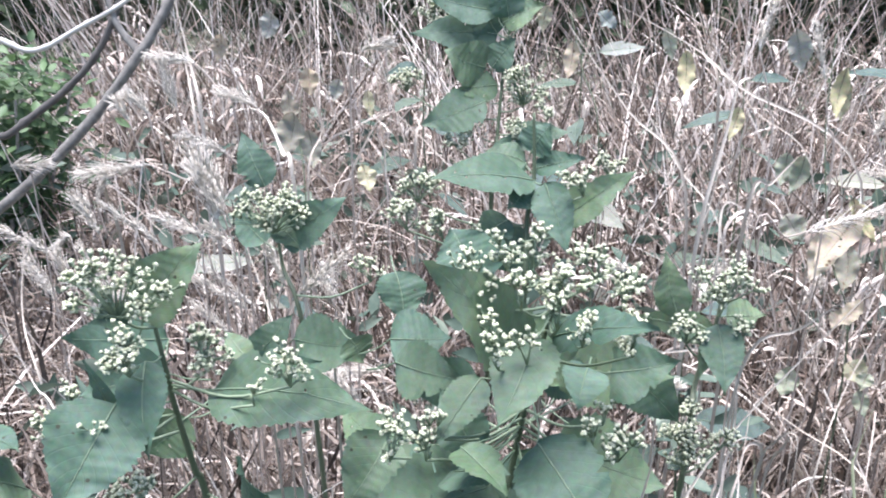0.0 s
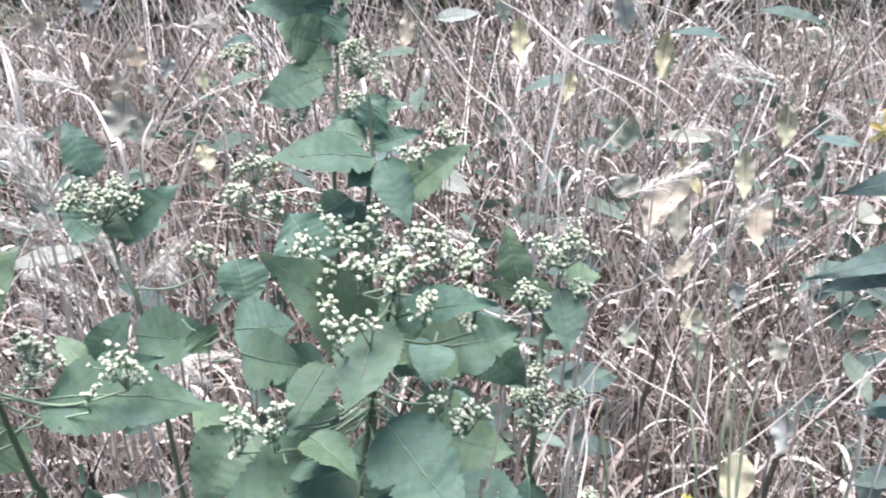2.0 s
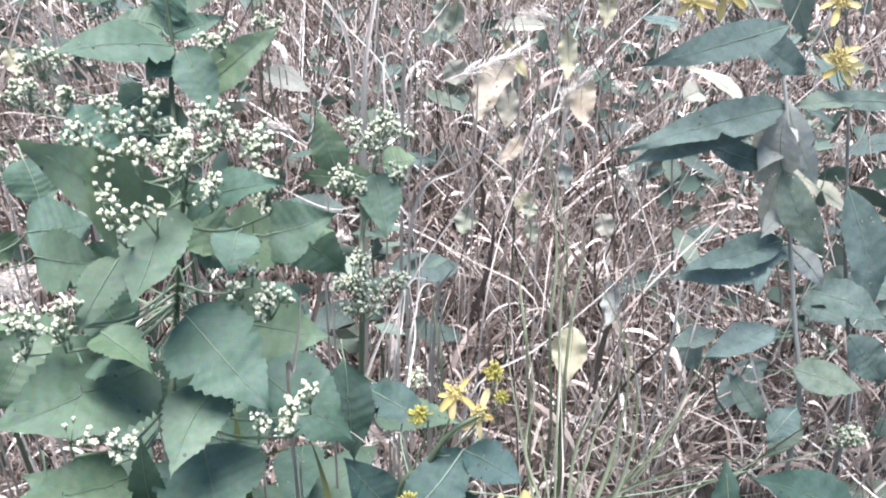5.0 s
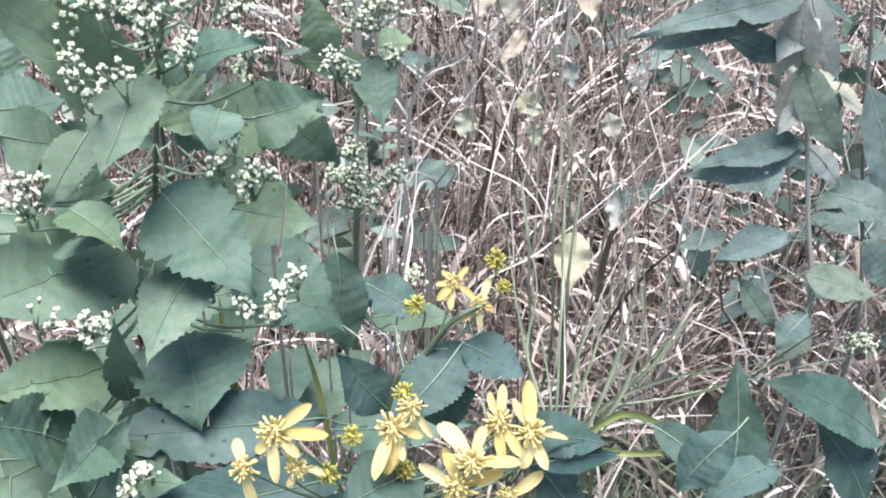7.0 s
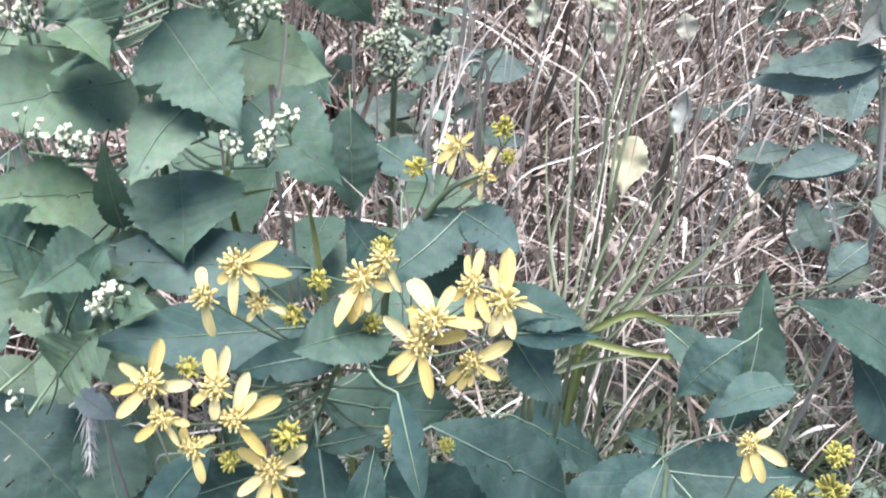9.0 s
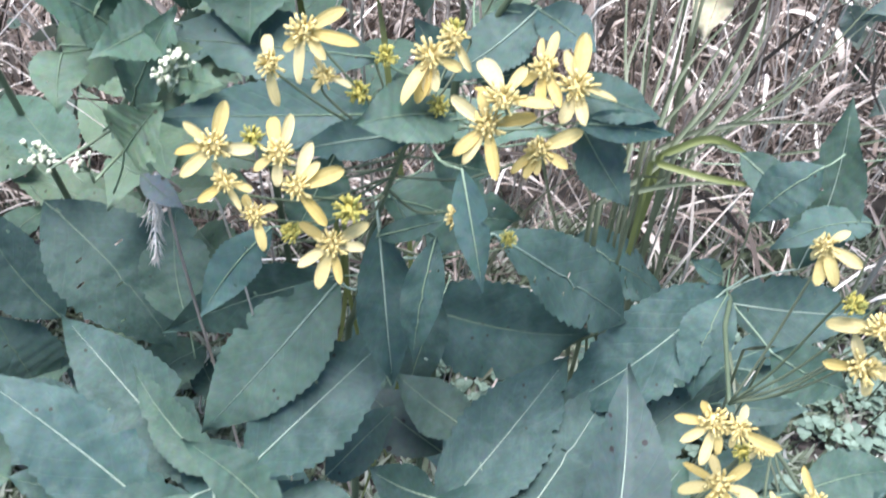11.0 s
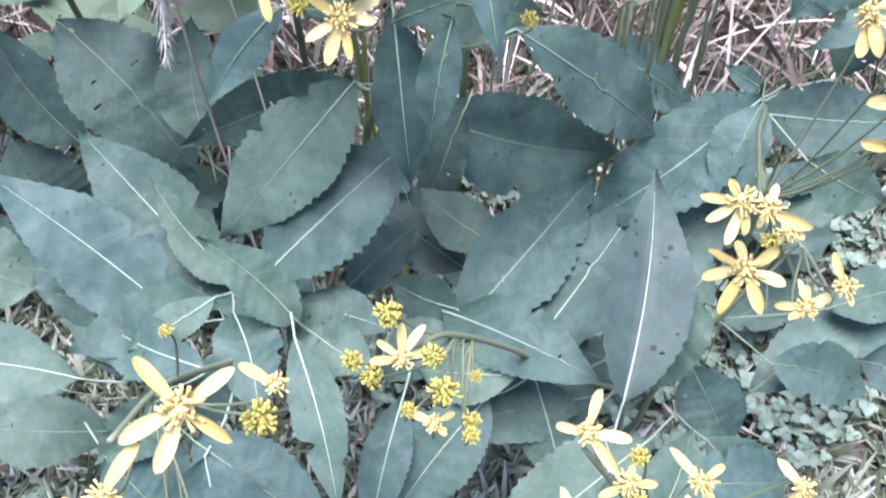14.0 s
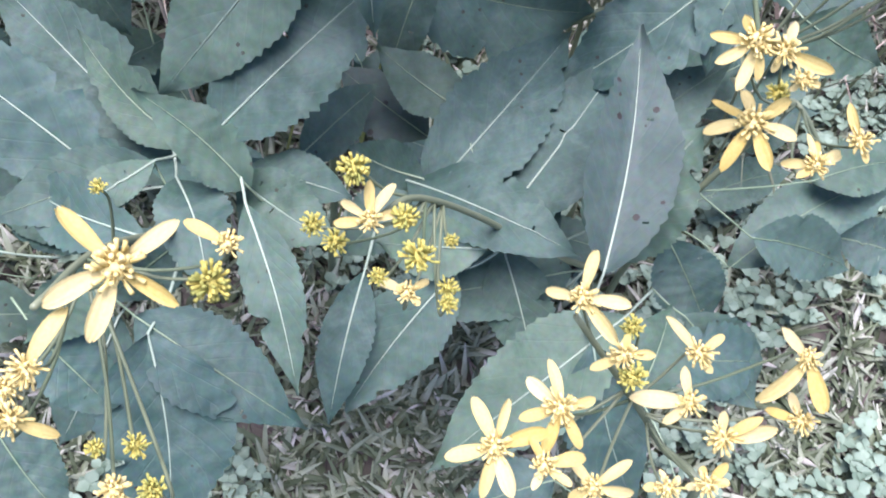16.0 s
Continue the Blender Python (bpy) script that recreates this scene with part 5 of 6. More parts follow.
leaf(plant, (0.353, 0.720, 0.701), (0.332, 0.760, 0.698), 0.033, (-0.385, -0.125, 0.914), "-")
leaf(plant, (0.308, 0.740, 0.744), (0.310, 0.720, 0.671), 0.039, (-0.197, -0.947, 0.254), "d")
leaf(plant, (0.329, 0.740, 0.711), (0.366, 0.700, 0.706), 0.032, (-0.273, -0.369, 0.889), "-")
leaf(plant, (0.342, 0.700, 0.611), (0.308, 0.720, 0.651), 0.039, (0.359, -0.683, 0.635), "d")
leaf(plant, (0.352, 0.660, 0.644), (0.390, 0.640, 0.672), 0.038, (-0.678, -0.471, 0.564), "d")
head(plant, (0.379, 0.652, 0.763), 0.0289, (-0.099, -0.529, 0.843), [(171, 14), (126, 13), (42, 16), (-141, 19), (-112, 20)])
head(plant, (0.397, 0.649, 0.745), 0.0373, (-0.258, -0.659, 0.706), [(61, 21), (127, 19), (-147, 19), (-100, 20), (-32, 12)])
bud(plant, (0.411, 0.660, 0.772), 0.0156, (-0.390, -0.579, 0.716))
bud(plant, (0.414, 0.650, 0.756), 0.0125, (-0.213, -0.677, 0.704))
bud(plant, (0.354, 0.660, 0.740), 0.0166, (-0.491, -0.349, 0.798))
plant = yellow_plant([(0.789, 1.090, 0.957), (0.824, 1.080, 0.952), (0.865, 1.040, 0.859), (0.873, 1.000, 0.731), (0.894, 0.970, 0.590), (0.918, 0.950, 0.450)])
leaf(plant, (0.902, 1.000, 0.543), (0.781, 0.970, 0.533), 0.041, (0.094, -0.620, 0.779), "hgg")
leaf(plant, (0.889, 1.000, 0.665), (0.720, 0.960, 0.661), 0.043, (0.157, -0.741, 0.653), "hgg")
leaf(plant, (0.859, 1.000, 0.770), (0.908, 0.960, 0.674), 0.048, (-0.448, -0.883, 0.140), "hgg")
leaf(plant, (0.918, 0.980, 0.611), (1.001, 0.940, 0.586), 0.056, (-0.056, -0.606, 0.794), "hgg")
leaf(plant, (0.836, 1.020, 0.820), (0.661, 0.980, 0.797), 0.045, (0.053, -0.654, 0.755), "gg")
leaf(plant, (0.769, 1.020, 0.797), (0.850, 1.020, 0.769), 0.037, (0.222, -0.731, 0.646), "dgg")
leaf(plant, (0.862, 1.000, 0.760), (0.849, 1.000, 0.832), 0.050, (-0.861, -0.485, -0.152), "w")
leaf(plant, (0.872, 1.000, 0.723), (0.837, 0.980, 0.697), 0.021, (-0.216, -0.621, 0.753), "w")
leaf(plant, (0.888, 1.000, 0.667), (0.926, 0.980, 0.624), 0.028, (-0.089, -0.931, 0.353), "w")
leaf(plant, (0.855, 1.040, 0.928), (0.663, 0.980, 0.909), 0.044, (0.227, -0.864, 0.449), "gg")
leaf(plant, (0.874, 1.040, 0.831), (0.652, 0.980, 0.815), 0.053, (0.114, -0.621, 0.776), "gg")
leaf(plant, (0.818, 1.060, 0.923), (0.895, 1.050, 0.869), 0.047, (0.288, -0.782, 0.553), "dgg")
leaf(plant, (0.873, 1.040, 0.838), (0.901, 1.000, 0.758), 0.034, (-0.573, -0.795, 0.198), "w")
leaf(plant, (0.885, 1.040, 0.816), (0.831, 1.000, 0.777), 0.040, (-0.242, -0.486, 0.840), "w")
leaf(plant, (0.993, 1.200, 0.866), (0.915, 1.200, 1.009), 0.049, (0.027, -1.000, 0.015), "gg")
leaf(plant, (0.935, 1.000, 0.475), (0.976, 0.980, 0.458), 0.038, (-0.089, -0.738, 0.669), "gg")
leaf(plant, (0.926, 0.950, 0.432), (0.869, 0.920, 0.409), 0.042, (-0.190, -0.340, 0.921), "gg")
leaf(plant, (0.797, 1.050, 0.507), (0.822, 1.050, 0.461), 0.042, (0.291, -0.943, 0.161), "dgg")
leaf(plant, (0.874, 0.980, 0.563), (0.765, 0.940, 0.557), 0.049, (0.042, -0.255, 0.966), "gg")
leaf(plant, (0.796, 0.980, 0.568), (0.724, 0.950, 0.571), 0.032, (0.169, -0.290, 0.942), "gg")
leaf(plant, (0.810, 0.950, 0.520), (0.848, 0.920, 0.469), 0.036, (-0.103, -0.888, 0.447), "gg")
leaf(plant, (0.896, 0.950, 0.517), (0.958, 0.900, 0.511), 0.054, (-0.233, -0.404, 0.884), "gg")
leaf(plant, (0.892, 0.920, 0.480), (0.847, 0.900, 0.451), 0.041, (-0.261, -0.558, 0.788), "gg")
leaf(plant, (0.992, 0.980, 0.536), (1.034, 0.950, 0.482), 0.058, (-0.144, -0.909, 0.391), "gg")
leaf(plant, (0.880, 1.000, 0.675), (0.720, 0.950, 0.675), 0.045, (0.149, -0.481, 0.864), "gg")
leaf(plant, (0.863, 1.040, 0.826), (0.843, 1.020, 0.752), 0.041, (-0.364, -0.870, 0.334), "w")
leaf(plant, (0.883, 1.040, 0.744), (0.869, 1.020, 0.674), 0.024, (-0.671, -0.668, 0.323), "w")
head(plant, (0.765, 1.078, 0.971), 0.0583, (-0.279, -0.691, 0.666), [(71, 30), (169, 19), (22, 27)])
head(plant, (0.785, 1.067, 0.960), 0.0647, (-0.102, -0.888, 0.448), [(30, 30), (7, 36), (-37, 32), (-101, 33), (-158, 34)])
head(plant, (0.749, 1.068, 0.951), 0.0516, (-0.587, -0.805, 0.093), [(163, 21), (-139, 24), (-60, 26), (103, 22), (-11, 29)])
head(plant, (0.787, 1.086, 0.972), 0.0523, (-0.475, -0.747, 0.466), [(52, 19), (-11, 19), (121, 15)])
head(plant, (0.807, 1.081, 0.960), 0.0524, (-0.019, -0.832, 0.554), [(5, 29), (38, 23), (-74, 25)])
head(plant, (0.909, 1.102, 0.959), 0.0508, (-0.519, -0.654, 0.550), [(102, 25), (-148, 19)])
plant = yellow_plant([(0.303, 0.330, 0.545), (0.326, 0.370, 0.507), (0.376, 0.420, 0.411), (0.438, 0.470, 0.288), (0.493, 0.500, 0.213)])
leaf(plant, (0.338, 0.480, 0.341), (0.438, 0.600, 0.380), 0.073, (0.045, -0.342, 0.939), "m")
leaf(plant, (0.367, 0.540, 0.376), (0.308, 0.580, 0.392), 0.048, (0.031, -0.330, 0.944), "-")
leaf(plant, (0.247, 0.500, 0.368), (0.294, 0.560, 0.369), 0.046, (0.337, -0.275, 0.901), "d")
leaf(plant, (0.343, 0.550, 0.331), (0.277, 0.600, 0.345), 0.051, (-0.149, -0.444, 0.883), "p")
leaf(plant, (0.325, 0.480, 0.368), (0.428, 0.420, 0.382), 0.060, (-0.162, -0.046, 0.986), "m")
leaf(plant, (0.336, 0.480, 0.372), (0.289, 0.500, 0.375), 0.043, (-0.060, -0.315, 0.947), "d")
leaf(plant, (0.297, 0.408, 0.360), (0.279, 0.325, 0.320), 0.035, (-0.010, -0.435, 0.900), "m")
leaf(plant, (0.360, 0.410, 0.360), (0.296, 0.342, 0.300), 0.058, (0.058, -0.692, 0.720), "m")
leaf(plant, (0.398, 0.442, 0.340), (0.425, 0.375, 0.280), 0.049, (-0.088, -0.680, 0.728), "m")
leaf(plant, (0.380, 0.417, 0.380), (0.314, 0.431, 0.360), 0.043, (-0.348, -0.472, 0.810), "m")
leaf(plant, (0.457, 0.448, 0.300), (0.316, 0.407, 0.320), 0.052, (0.226, -0.329, 0.917), "-")
leaf(plant, (0.334, 0.471, 0.360), (0.286, 0.438, 0.340), 0.046, (-0.058, -0.451, 0.891), "-")
head(plant, (0.301, 0.329, 0.546), 0.0341, (-0.002, -0.415, 0.910), [(146, 19), (92, 20), (62, 25), (-174, 18), (20, 16)])
bud(plant, (0.293, 0.345, 0.566), 0.0187, (0.059, -0.684, 0.727))
bud(plant, (0.273, 0.335, 0.531), 0.0140, (-0.071, -0.437, 0.897))
bud(plant, (0.284, 0.330, 0.523), 0.0148, (0.045, -0.440, 0.897))
bud(plant, (0.318, 0.330, 0.547), 0.0164, (-0.061, -0.255, 0.965))
bud(plant, (0.325, 0.310, 0.545), 0.0166, (-0.196, -0.219, 0.956))
head(plant, (0.320, 0.300, 0.527), 0.0205, (-0.005, -0.110, 0.994), [(29, 13), (157, 16), (-42, 9)])
bud(plant, (0.306, 0.300, 0.541), 0.0106, (0.054, -0.205, 0.977))
bud(plant, (0.339, 0.300, 0.533), 0.0109, (0.199, -0.510, 0.837))
bud(plant, (0.339, 0.290, 0.535), 0.0107, (0.185, -0.211, 0.960))
bud(plant, (0.342, 0.330, 0.528), 0.0085, (-0.052, -0.409, 0.911))
plant = yellow_plant([(0.393, 0.270, 0.566), (0.447, 0.270, 0.464), (0.486, 0.280, 0.376), (0.501, 0.250, 0.382)])
leaf(plant, (0.479, 0.379, 0.360), (0.362, 0.300, 0.300), 0.070, (-0.368, -0.152, 0.917), "m")
leaf(plant, (0.453, 0.356, 0.360), (0.489, 0.285, 0.280), 0.060, (0.101, -0.718, 0.689), "m")
leaf(plant, (0.501, 0.354, 0.340), (0.589, 0.375, 0.300), 0.053, (0.458, -0.365, 0.810), "-")
leaf(plant, (0.480, 0.320, 0.360), (0.507, 0.380, 0.360), 0.043, (0.125, -0.057, 0.991), "-")
leaf(plant, (0.428, 0.275, 0.320), (0.373, 0.261, 0.300), 0.042, (-0.257, -0.301, 0.918), "-")
head(plant, (0.393, 0.271, 0.581), 0.0360, (-0.215, -0.317, 0.924), [(166, 18), (70, 22), (-10, 21), (-53, 25)])
head(plant, (0.417, 0.259, 0.551), 0.0329, (-0.363, -0.277, 0.890), [(-158, 17), (-1, 14), (78, 10)])
head(plant, (0.390, 0.240, 0.534), 0.0394, (-0.133, -0.223, 0.966), [(137, 21), (100, 23), (-166, 20), (13, 17), (-62, 21), (-112, 22)])
head(plant, (0.359, 0.220, 0.538), 0.0403, (-0.144, -0.222, 0.964), [(113, 24), (74, 22), (-167, 23), (-104, 23), (-72, 23), (16, 25)])
head(plant, (0.379, 0.210, 0.543), 0.0336, (-0.076, 0.009, 0.997), [(112, 14), (14, 20), (-117, 13), (-44, 15)])
head(plant, (0.404, 0.207, 0.525), 0.0350, (-0.285, -0.280, 0.917), [(35, 21), (-11, 19), (-156, 14), (130, 16)])
head(plant, (0.458, 0.269, 0.534), 0.0346, (-0.066, -0.456, 0.887), [(136, 25), (37, 16), (-58, 11)])
head(plant, (0.452, 0.247, 0.528), 0.0368, (-0.044, -0.421, 0.906), [(177, 30), (-139, 16), (97, 17)])
bud(plant, (0.421, 0.250, 0.546), 0.0151, (-0.237, -0.012, 0.972))
bud(plant, (0.427, 0.280, 0.537), 0.0123, (-0.411, -0.129, 0.903))
head(plant, (0.474, 0.238, 0.505), 0.0381, (-0.364, -0.426, 0.828), [(85, 14), (33, 22), (11, 27)])
head(plant, (0.514, 0.247, 0.507), 0.0345, (-0.239, -0.477, 0.846), [(165, 18), (109, 15)])
head(plant, (0.510, 0.268, 0.535), 0.0321, (-0.070, -0.533, 0.843), [(135, 21), (-132, 32), (-73, 28)])
head(plant, (0.450, 0.219, 0.486), 0.0303, (-0.153, -0.332, 0.931), [(107, 10), (177, 12), (42, 9)])
head(plant, (0.469, 0.220, 0.489), 0.0302, (-0.266, -0.259, 0.929), [(103, 10), (-177, 11), (46, 15), (8, 11)])
plant = yellow_plant([(0.587, 0.440, 0.468), (0.557, 0.460, 0.497), (0.572, 0.500, 0.407), (0.540, 0.500, 0.299), (0.534, 0.520, 0.181)])
leaf(plant, (0.392, 0.460, 0.334), (0.481, 0.580, 0.380), 0.072, (-0.089, -0.301, 0.950), "m")
leaf(plant, (0.450, 0.380, 0.414), (0.474, 0.520, 0.466), 0.059, (0.031, -0.358, 0.933), "rm")
leaf(plant, (0.461, 0.420, 0.372), (0.508, 0.460, 0.450), 0.068, (-0.435, -0.669, 0.602), "m")
leaf(plant, (0.442, 0.460, 0.319), (0.386, 0.500, 0.339), 0.053, (0.009, -0.431, 0.902), "m")
leaf(plant, (0.470, 0.520, 0.331), (0.565, 0.580, 0.387), 0.059, (-0.220, -0.456, 0.862), "-")
leaf(plant, (0.431, 0.580, 0.329), (0.494, 0.580, 0.350), 0.066, (-0.253, -0.598, 0.761), "d")
leaf(plant, (0.527, 0.391, 0.340), (0.590, 0.354, 0.280), 0.056, (0.256, -0.681, 0.686), "-")
leaf(plant, (0.585, 0.456, 0.300), (0.743, 0.543, 0.300), 0.052, (0.055, -0.100, 0.994), "-")
leaf(plant, (0.589, 0.460, 0.340), (0.675, 0.462, 0.300), 0.049, (0.342, -0.625, 0.701), "-")
leaf(plant, (0.650, 0.516, 0.340), (0.731, 0.537, 0.340), 0.046, (0.096, -0.368, 0.925), "-")
leaf(plant, (0.523, 0.458, 0.340), (0.555, 0.412, 0.300), 0.052, (-0.193, -0.721, 0.665), "-")
leaf(plant, (0.705, 0.515, 0.260), (0.761, 0.495, 0.260), 0.049, (-0.190, -0.515, 0.836), "-")
head(plant, (0.485, 0.370, 0.582), 0.0492, (-0.278, -0.350, 0.895), [(-177, 25), (147, 24), (100, 20), (35, 22), (-24, 22), (-75, 26), (-126, 28)])
head(plant, (0.473, 0.382, 0.625), 0.0455, (-0.064, -0.680, 0.730), [(174, 22), (-151, 22), (124, 14), (-111, 25), (-81, 18)])
head(plant, (0.486, 0.379, 0.623), 0.0363, (-0.358, -0.523, 0.774), [(73, 14), (-27, 24), (-118, 11)])
head(plant, (0.505, 0.383, 0.600), 0.0283, (-0.155, -0.532, 0.832), [(-16, 9), (-138, 8)])
head(plant, (0.521, 0.359, 0.565), 0.0337, (-0.060, -0.310, 0.949), [(174, 17), (102, 17), (82, 16), (28, 20), (-144, 15)])
head(plant, (0.538, 0.363, 0.580), 0.0252, (-0.288, -0.485, 0.826), [(109, 20), (-71, 11)])
bud(plant, (0.508, 0.400, 0.570), 0.0121, (-0.319, -0.352, 0.880))
plant = yellow_plant([(0.967, 1.100, 0.937), (0.998, 1.100, 0.834), (1.014, 1.050, 0.616), (1.039, 1.000, 0.397)])
leaf(plant, (0.988, 1.080, 0.819), (0.889, 1.040, 0.830), 0.043, (0.222, -0.286, 0.932), "gg")
leaf(plant, (0.999, 1.060, 0.710), (1.025, 1.000, 0.559), 0.061, (-0.193, -0.923, 0.333), "hgg")
leaf(plant, (1.026, 1.040, 0.569), (0.946, 1.000, 0.550), 0.065, (-0.102, -0.255, 0.961), "hgg")
leaf(plant, (1.069, 1.080, 0.811), (0.914, 1.060, 0.827), 0.033, (0.159, -0.719, 0.676), "gg")
leaf(plant, (1.124, 1.060, 0.551), (0.945, 1.020, 0.567), 0.071, (0.179, -0.448, 0.876), "hgg")
head(plant, (0.943, 1.079, 0.943), 0.0674, (-0.162, -0.778, 0.607), [(-170, 26), (102, 24), (62, 28), (-23, 27), (-118, 34)])
head(plant, (0.959, 1.086, 0.978), 0.0406, (-0.378, -0.517, 0.768), [(93, 25), (33, 22), (-62, 21), (140, 17)])
head(plant, (0.949, 1.068, 0.880), 0.0616, (-0.559, -0.598, 0.574), [(153, 19), (73, 26), (13, 30), (-30, 25), (-60, 34)])
head(plant, (0.951, 1.060, 0.871), 0.0477, (-0.292, -0.927, 0.235), 5)
plant = vine_plant([(0.642, 1.350, 0.869), (0.659, 1.300, 0.758), (0.676, 1.250, 0.656), (0.685, 1.200, 0.545)])
leaf(plant, (0.626, 1.330, 0.834), (0.568, 1.300, 0.754), 0.067, (-0.424, -0.703, 0.571), "t")
leaf(plant, (0.613, 1.330, 0.843), (0.647, 1.320, 0.790), 0.040, (0.193, -0.933, 0.304), "b")
leaf(plant, (0.704, 1.330, 0.856), (0.699, 1.300, 0.790), 0.041, (-0.491, -0.778, 0.391), "b")
leaf(plant, (0.731, 1.320, 0.800), (0.723, 1.280, 0.728), 0.057, (-0.262, -0.829, 0.493), "t")
leaf(plant, (0.637, 1.300, 0.716), (0.600, 1.280, 0.683), 0.034, (-0.299, -0.633, 0.714), "t")
leaf(plant, (0.563, 1.400, 0.884), (0.549, 1.400, 0.826), 0.038, (-0.427, -0.898, 0.105), "b")
leaf(plant, (0.787, 1.400, 0.904), (0.782, 1.380, 0.841), 0.042, (-0.400, -0.863, 0.308), "b")
leaf(plant, (0.629, 1.500, 0.981), (0.637, 1.500, 0.912), 0.036, (-0.025, -1.000, -0.003), "b")
leaf(plant, (0.681, 1.150, 0.483), (0.660, 1.100, 0.417), 0.072, (-0.476, -0.625, 0.619), "b")
leaf(plant, (0.732, 1.150, 0.551), (0.717, 1.120, 0.498), 0.047, (-0.820, -0.366, 0.439), "w")
leaf(plant, (0.644, 1.250, 0.631), (0.634, 1.240, 0.610), 0.033, (-0.425, -0.725, 0.542), "b")
leaf(plant, (0.694, 1.280, 0.677), (0.698, 1.260, 0.641), 0.033, (-0.218, -0.866, 0.450), "w")
leaf(plant, (0.727, 1.200, 0.631), (0.735, 1.180, 0.597), 0.039, (-0.323, -0.851, 0.414), "t")
plant = vine_plant([(0.609, 1.500, 1.039), (0.603, 1.450, 0.894), (0.621, 1.400, 0.742), (0.647, 1.350, 0.634)])
leaf(plant, (0.626, 1.480, 0.995), (0.616, 1.460, 0.925), 0.034, (-0.281, -0.910, 0.304), "b")
leaf(plant, (0.553, 1.500, 1.044), (0.571, 1.500, 0.981), 0.050, (-0.038, -0.999, -0.011), "w")
leaf(plant, (0.554, 1.450, 0.875), (0.547, 1.440, 0.827), 0.041, (-0.329, -0.913, 0.240), "b")
leaf(plant, (0.614, 1.400, 0.784), (0.590, 1.380, 0.705), 0.060, (-0.328, -0.888, 0.323), "t")
leaf(plant, (0.638, 1.400, 0.827), (0.663, 1.400, 0.770), 0.034, (0.124, -0.991, 0.056), "b")
leaf(plant, (0.641, 1.400, 0.761), (0.632, 1.360, 0.698), 0.048, (-0.423, -0.731, 0.535), "t")
leaf(plant, (0.555, 1.420, 0.792), (0.579, 1.400, 0.757), 0.057, (-0.259, -0.902, 0.344), "w")
leaf(plant, (0.651, 1.380, 0.665), (0.625, 1.360, 0.646), 0.039, (-0.288, -0.442, 0.850), "t")
leaf(plant, (0.513, 1.600, 0.910), (0.499, 1.580, 0.859), 0.036, (-0.130, -0.908, 0.398), "b")
leaf(plant, (0.429, 1.650, 0.987), (0.428, 1.620, 0.920), 0.042, (-0.058, -0.911, 0.408), "b")
leaf(plant, (0.401, 1.700, 1.016), (0.417, 1.700, 0.961), 0.034, (0.017, -1.000, 0.005), "b")
leaf(plant, (0.577, 1.350, 0.585), (0.561, 1.330, 0.549), 0.049, (-0.278, -0.784, 0.555), "b")
leaf(plant, (0.653, 1.350, 0.599), (0.678, 1.320, 0.581), 0.049, (-0.347, -0.682, 0.644), "b")
leaf(plant, (0.664, 1.320, 0.571), (0.671, 1.300, 0.538), 0.032, (-0.274, -0.848, 0.454), "b")
plant = vine_plant([(0.243, 1.700, 1.037), (0.265, 1.650, 0.953), (0.299, 1.600, 0.835)])
leaf(plant, (0.249, 1.660, 0.996), (0.243, 1.640, 0.935), 0.038, (-0.267, -0.909, 0.322), "t")
leaf(plant, (0.289, 1.700, 1.039), (0.319, 1.700, 1.013), 0.045, (0.376, -0.820, 0.432), "w")
leaf(plant, (0.205, 1.700, 1.045), (0.199, 1.700, 0.999), 0.034, (-0.002, -1.000, 0.000), "b")
plant = vine_plant([(-0.249, 1.900, 0.893), (-0.251, 1.850, 0.781), (-0.231, 1.800, 0.684)])
leaf(plant, (-0.261, 1.850, 0.814), (-0.278, 1.820, 0.732), 0.094, (-0.142, -0.920, 0.365), "t")
leaf(plant, (-0.232, 1.840, 0.784), (-0.218, 1.820, 0.712), 0.054, (0.152, -0.944, 0.292), "t")
leaf(plant, (-0.279, 1.880, 0.851), (-0.264, 1.860, 0.790), 0.050, (0.283, -0.891, 0.355), "t")
leaf(plant, (-0.445, 2.000, 0.938), (-0.454, 2.000, 0.880), 0.052, (0.040, -0.999, -0.006), "t")
leaf(plant, (-0.243, 1.900, 0.893), (-0.234, 1.880, 0.842), 0.055, (0.194, -0.901, 0.389), "t")
leaf(plant, (-0.111, 1.800, 0.873), (-0.098, 1.780, 0.825), 0.031, (0.117, -0.903, 0.413), "b")
leaf(plant, (-0.173, 1.850, 0.883), (-0.182, 1.840, 0.841), 0.043, (0.016, -0.973, 0.231), "w")
leaf(plant, (-0.113, 1.750, 0.747), (-0.094, 1.730, 0.700), 0.052, (0.264, -0.844, 0.467), "b")
leaf(plant, (-0.339, 2.000, 0.986), (-0.352, 2.000, 0.930), 0.062, (-0.154, -0.987, 0.037), "w")
straw([(-0.320, 1.500, 0.853), (-0.344, 1.530, 0.946), (-0.375, 1.560, 1.044)], 0.0078)
straw([(0.662, 1.450, 0.838), (0.482, 1.480, 0.960), (0.417, 1.510, 1.009), (0.291, 1.540, 1.070)], 0.0062)
straw([(0.408, 1.400, 0.819), (0.319, 1.430, 0.930), (0.224, 1.460, 1.048)], 0.0066)
straw([(0.410, 1.300, 0.773), (0.439, 1.330, 0.940), (0.459, 1.360, 1.092)], 0.0085)
straw([(0.469, 1.550, 0.913), (0.441, 1.580, 0.997), (0.416, 1.610, 1.069)], 0.0070)
straw([(0.456, 1.250, 0.840), (0.491, 1.280, 0.874), (0.528, 1.310, 0.904)], 0.0080)
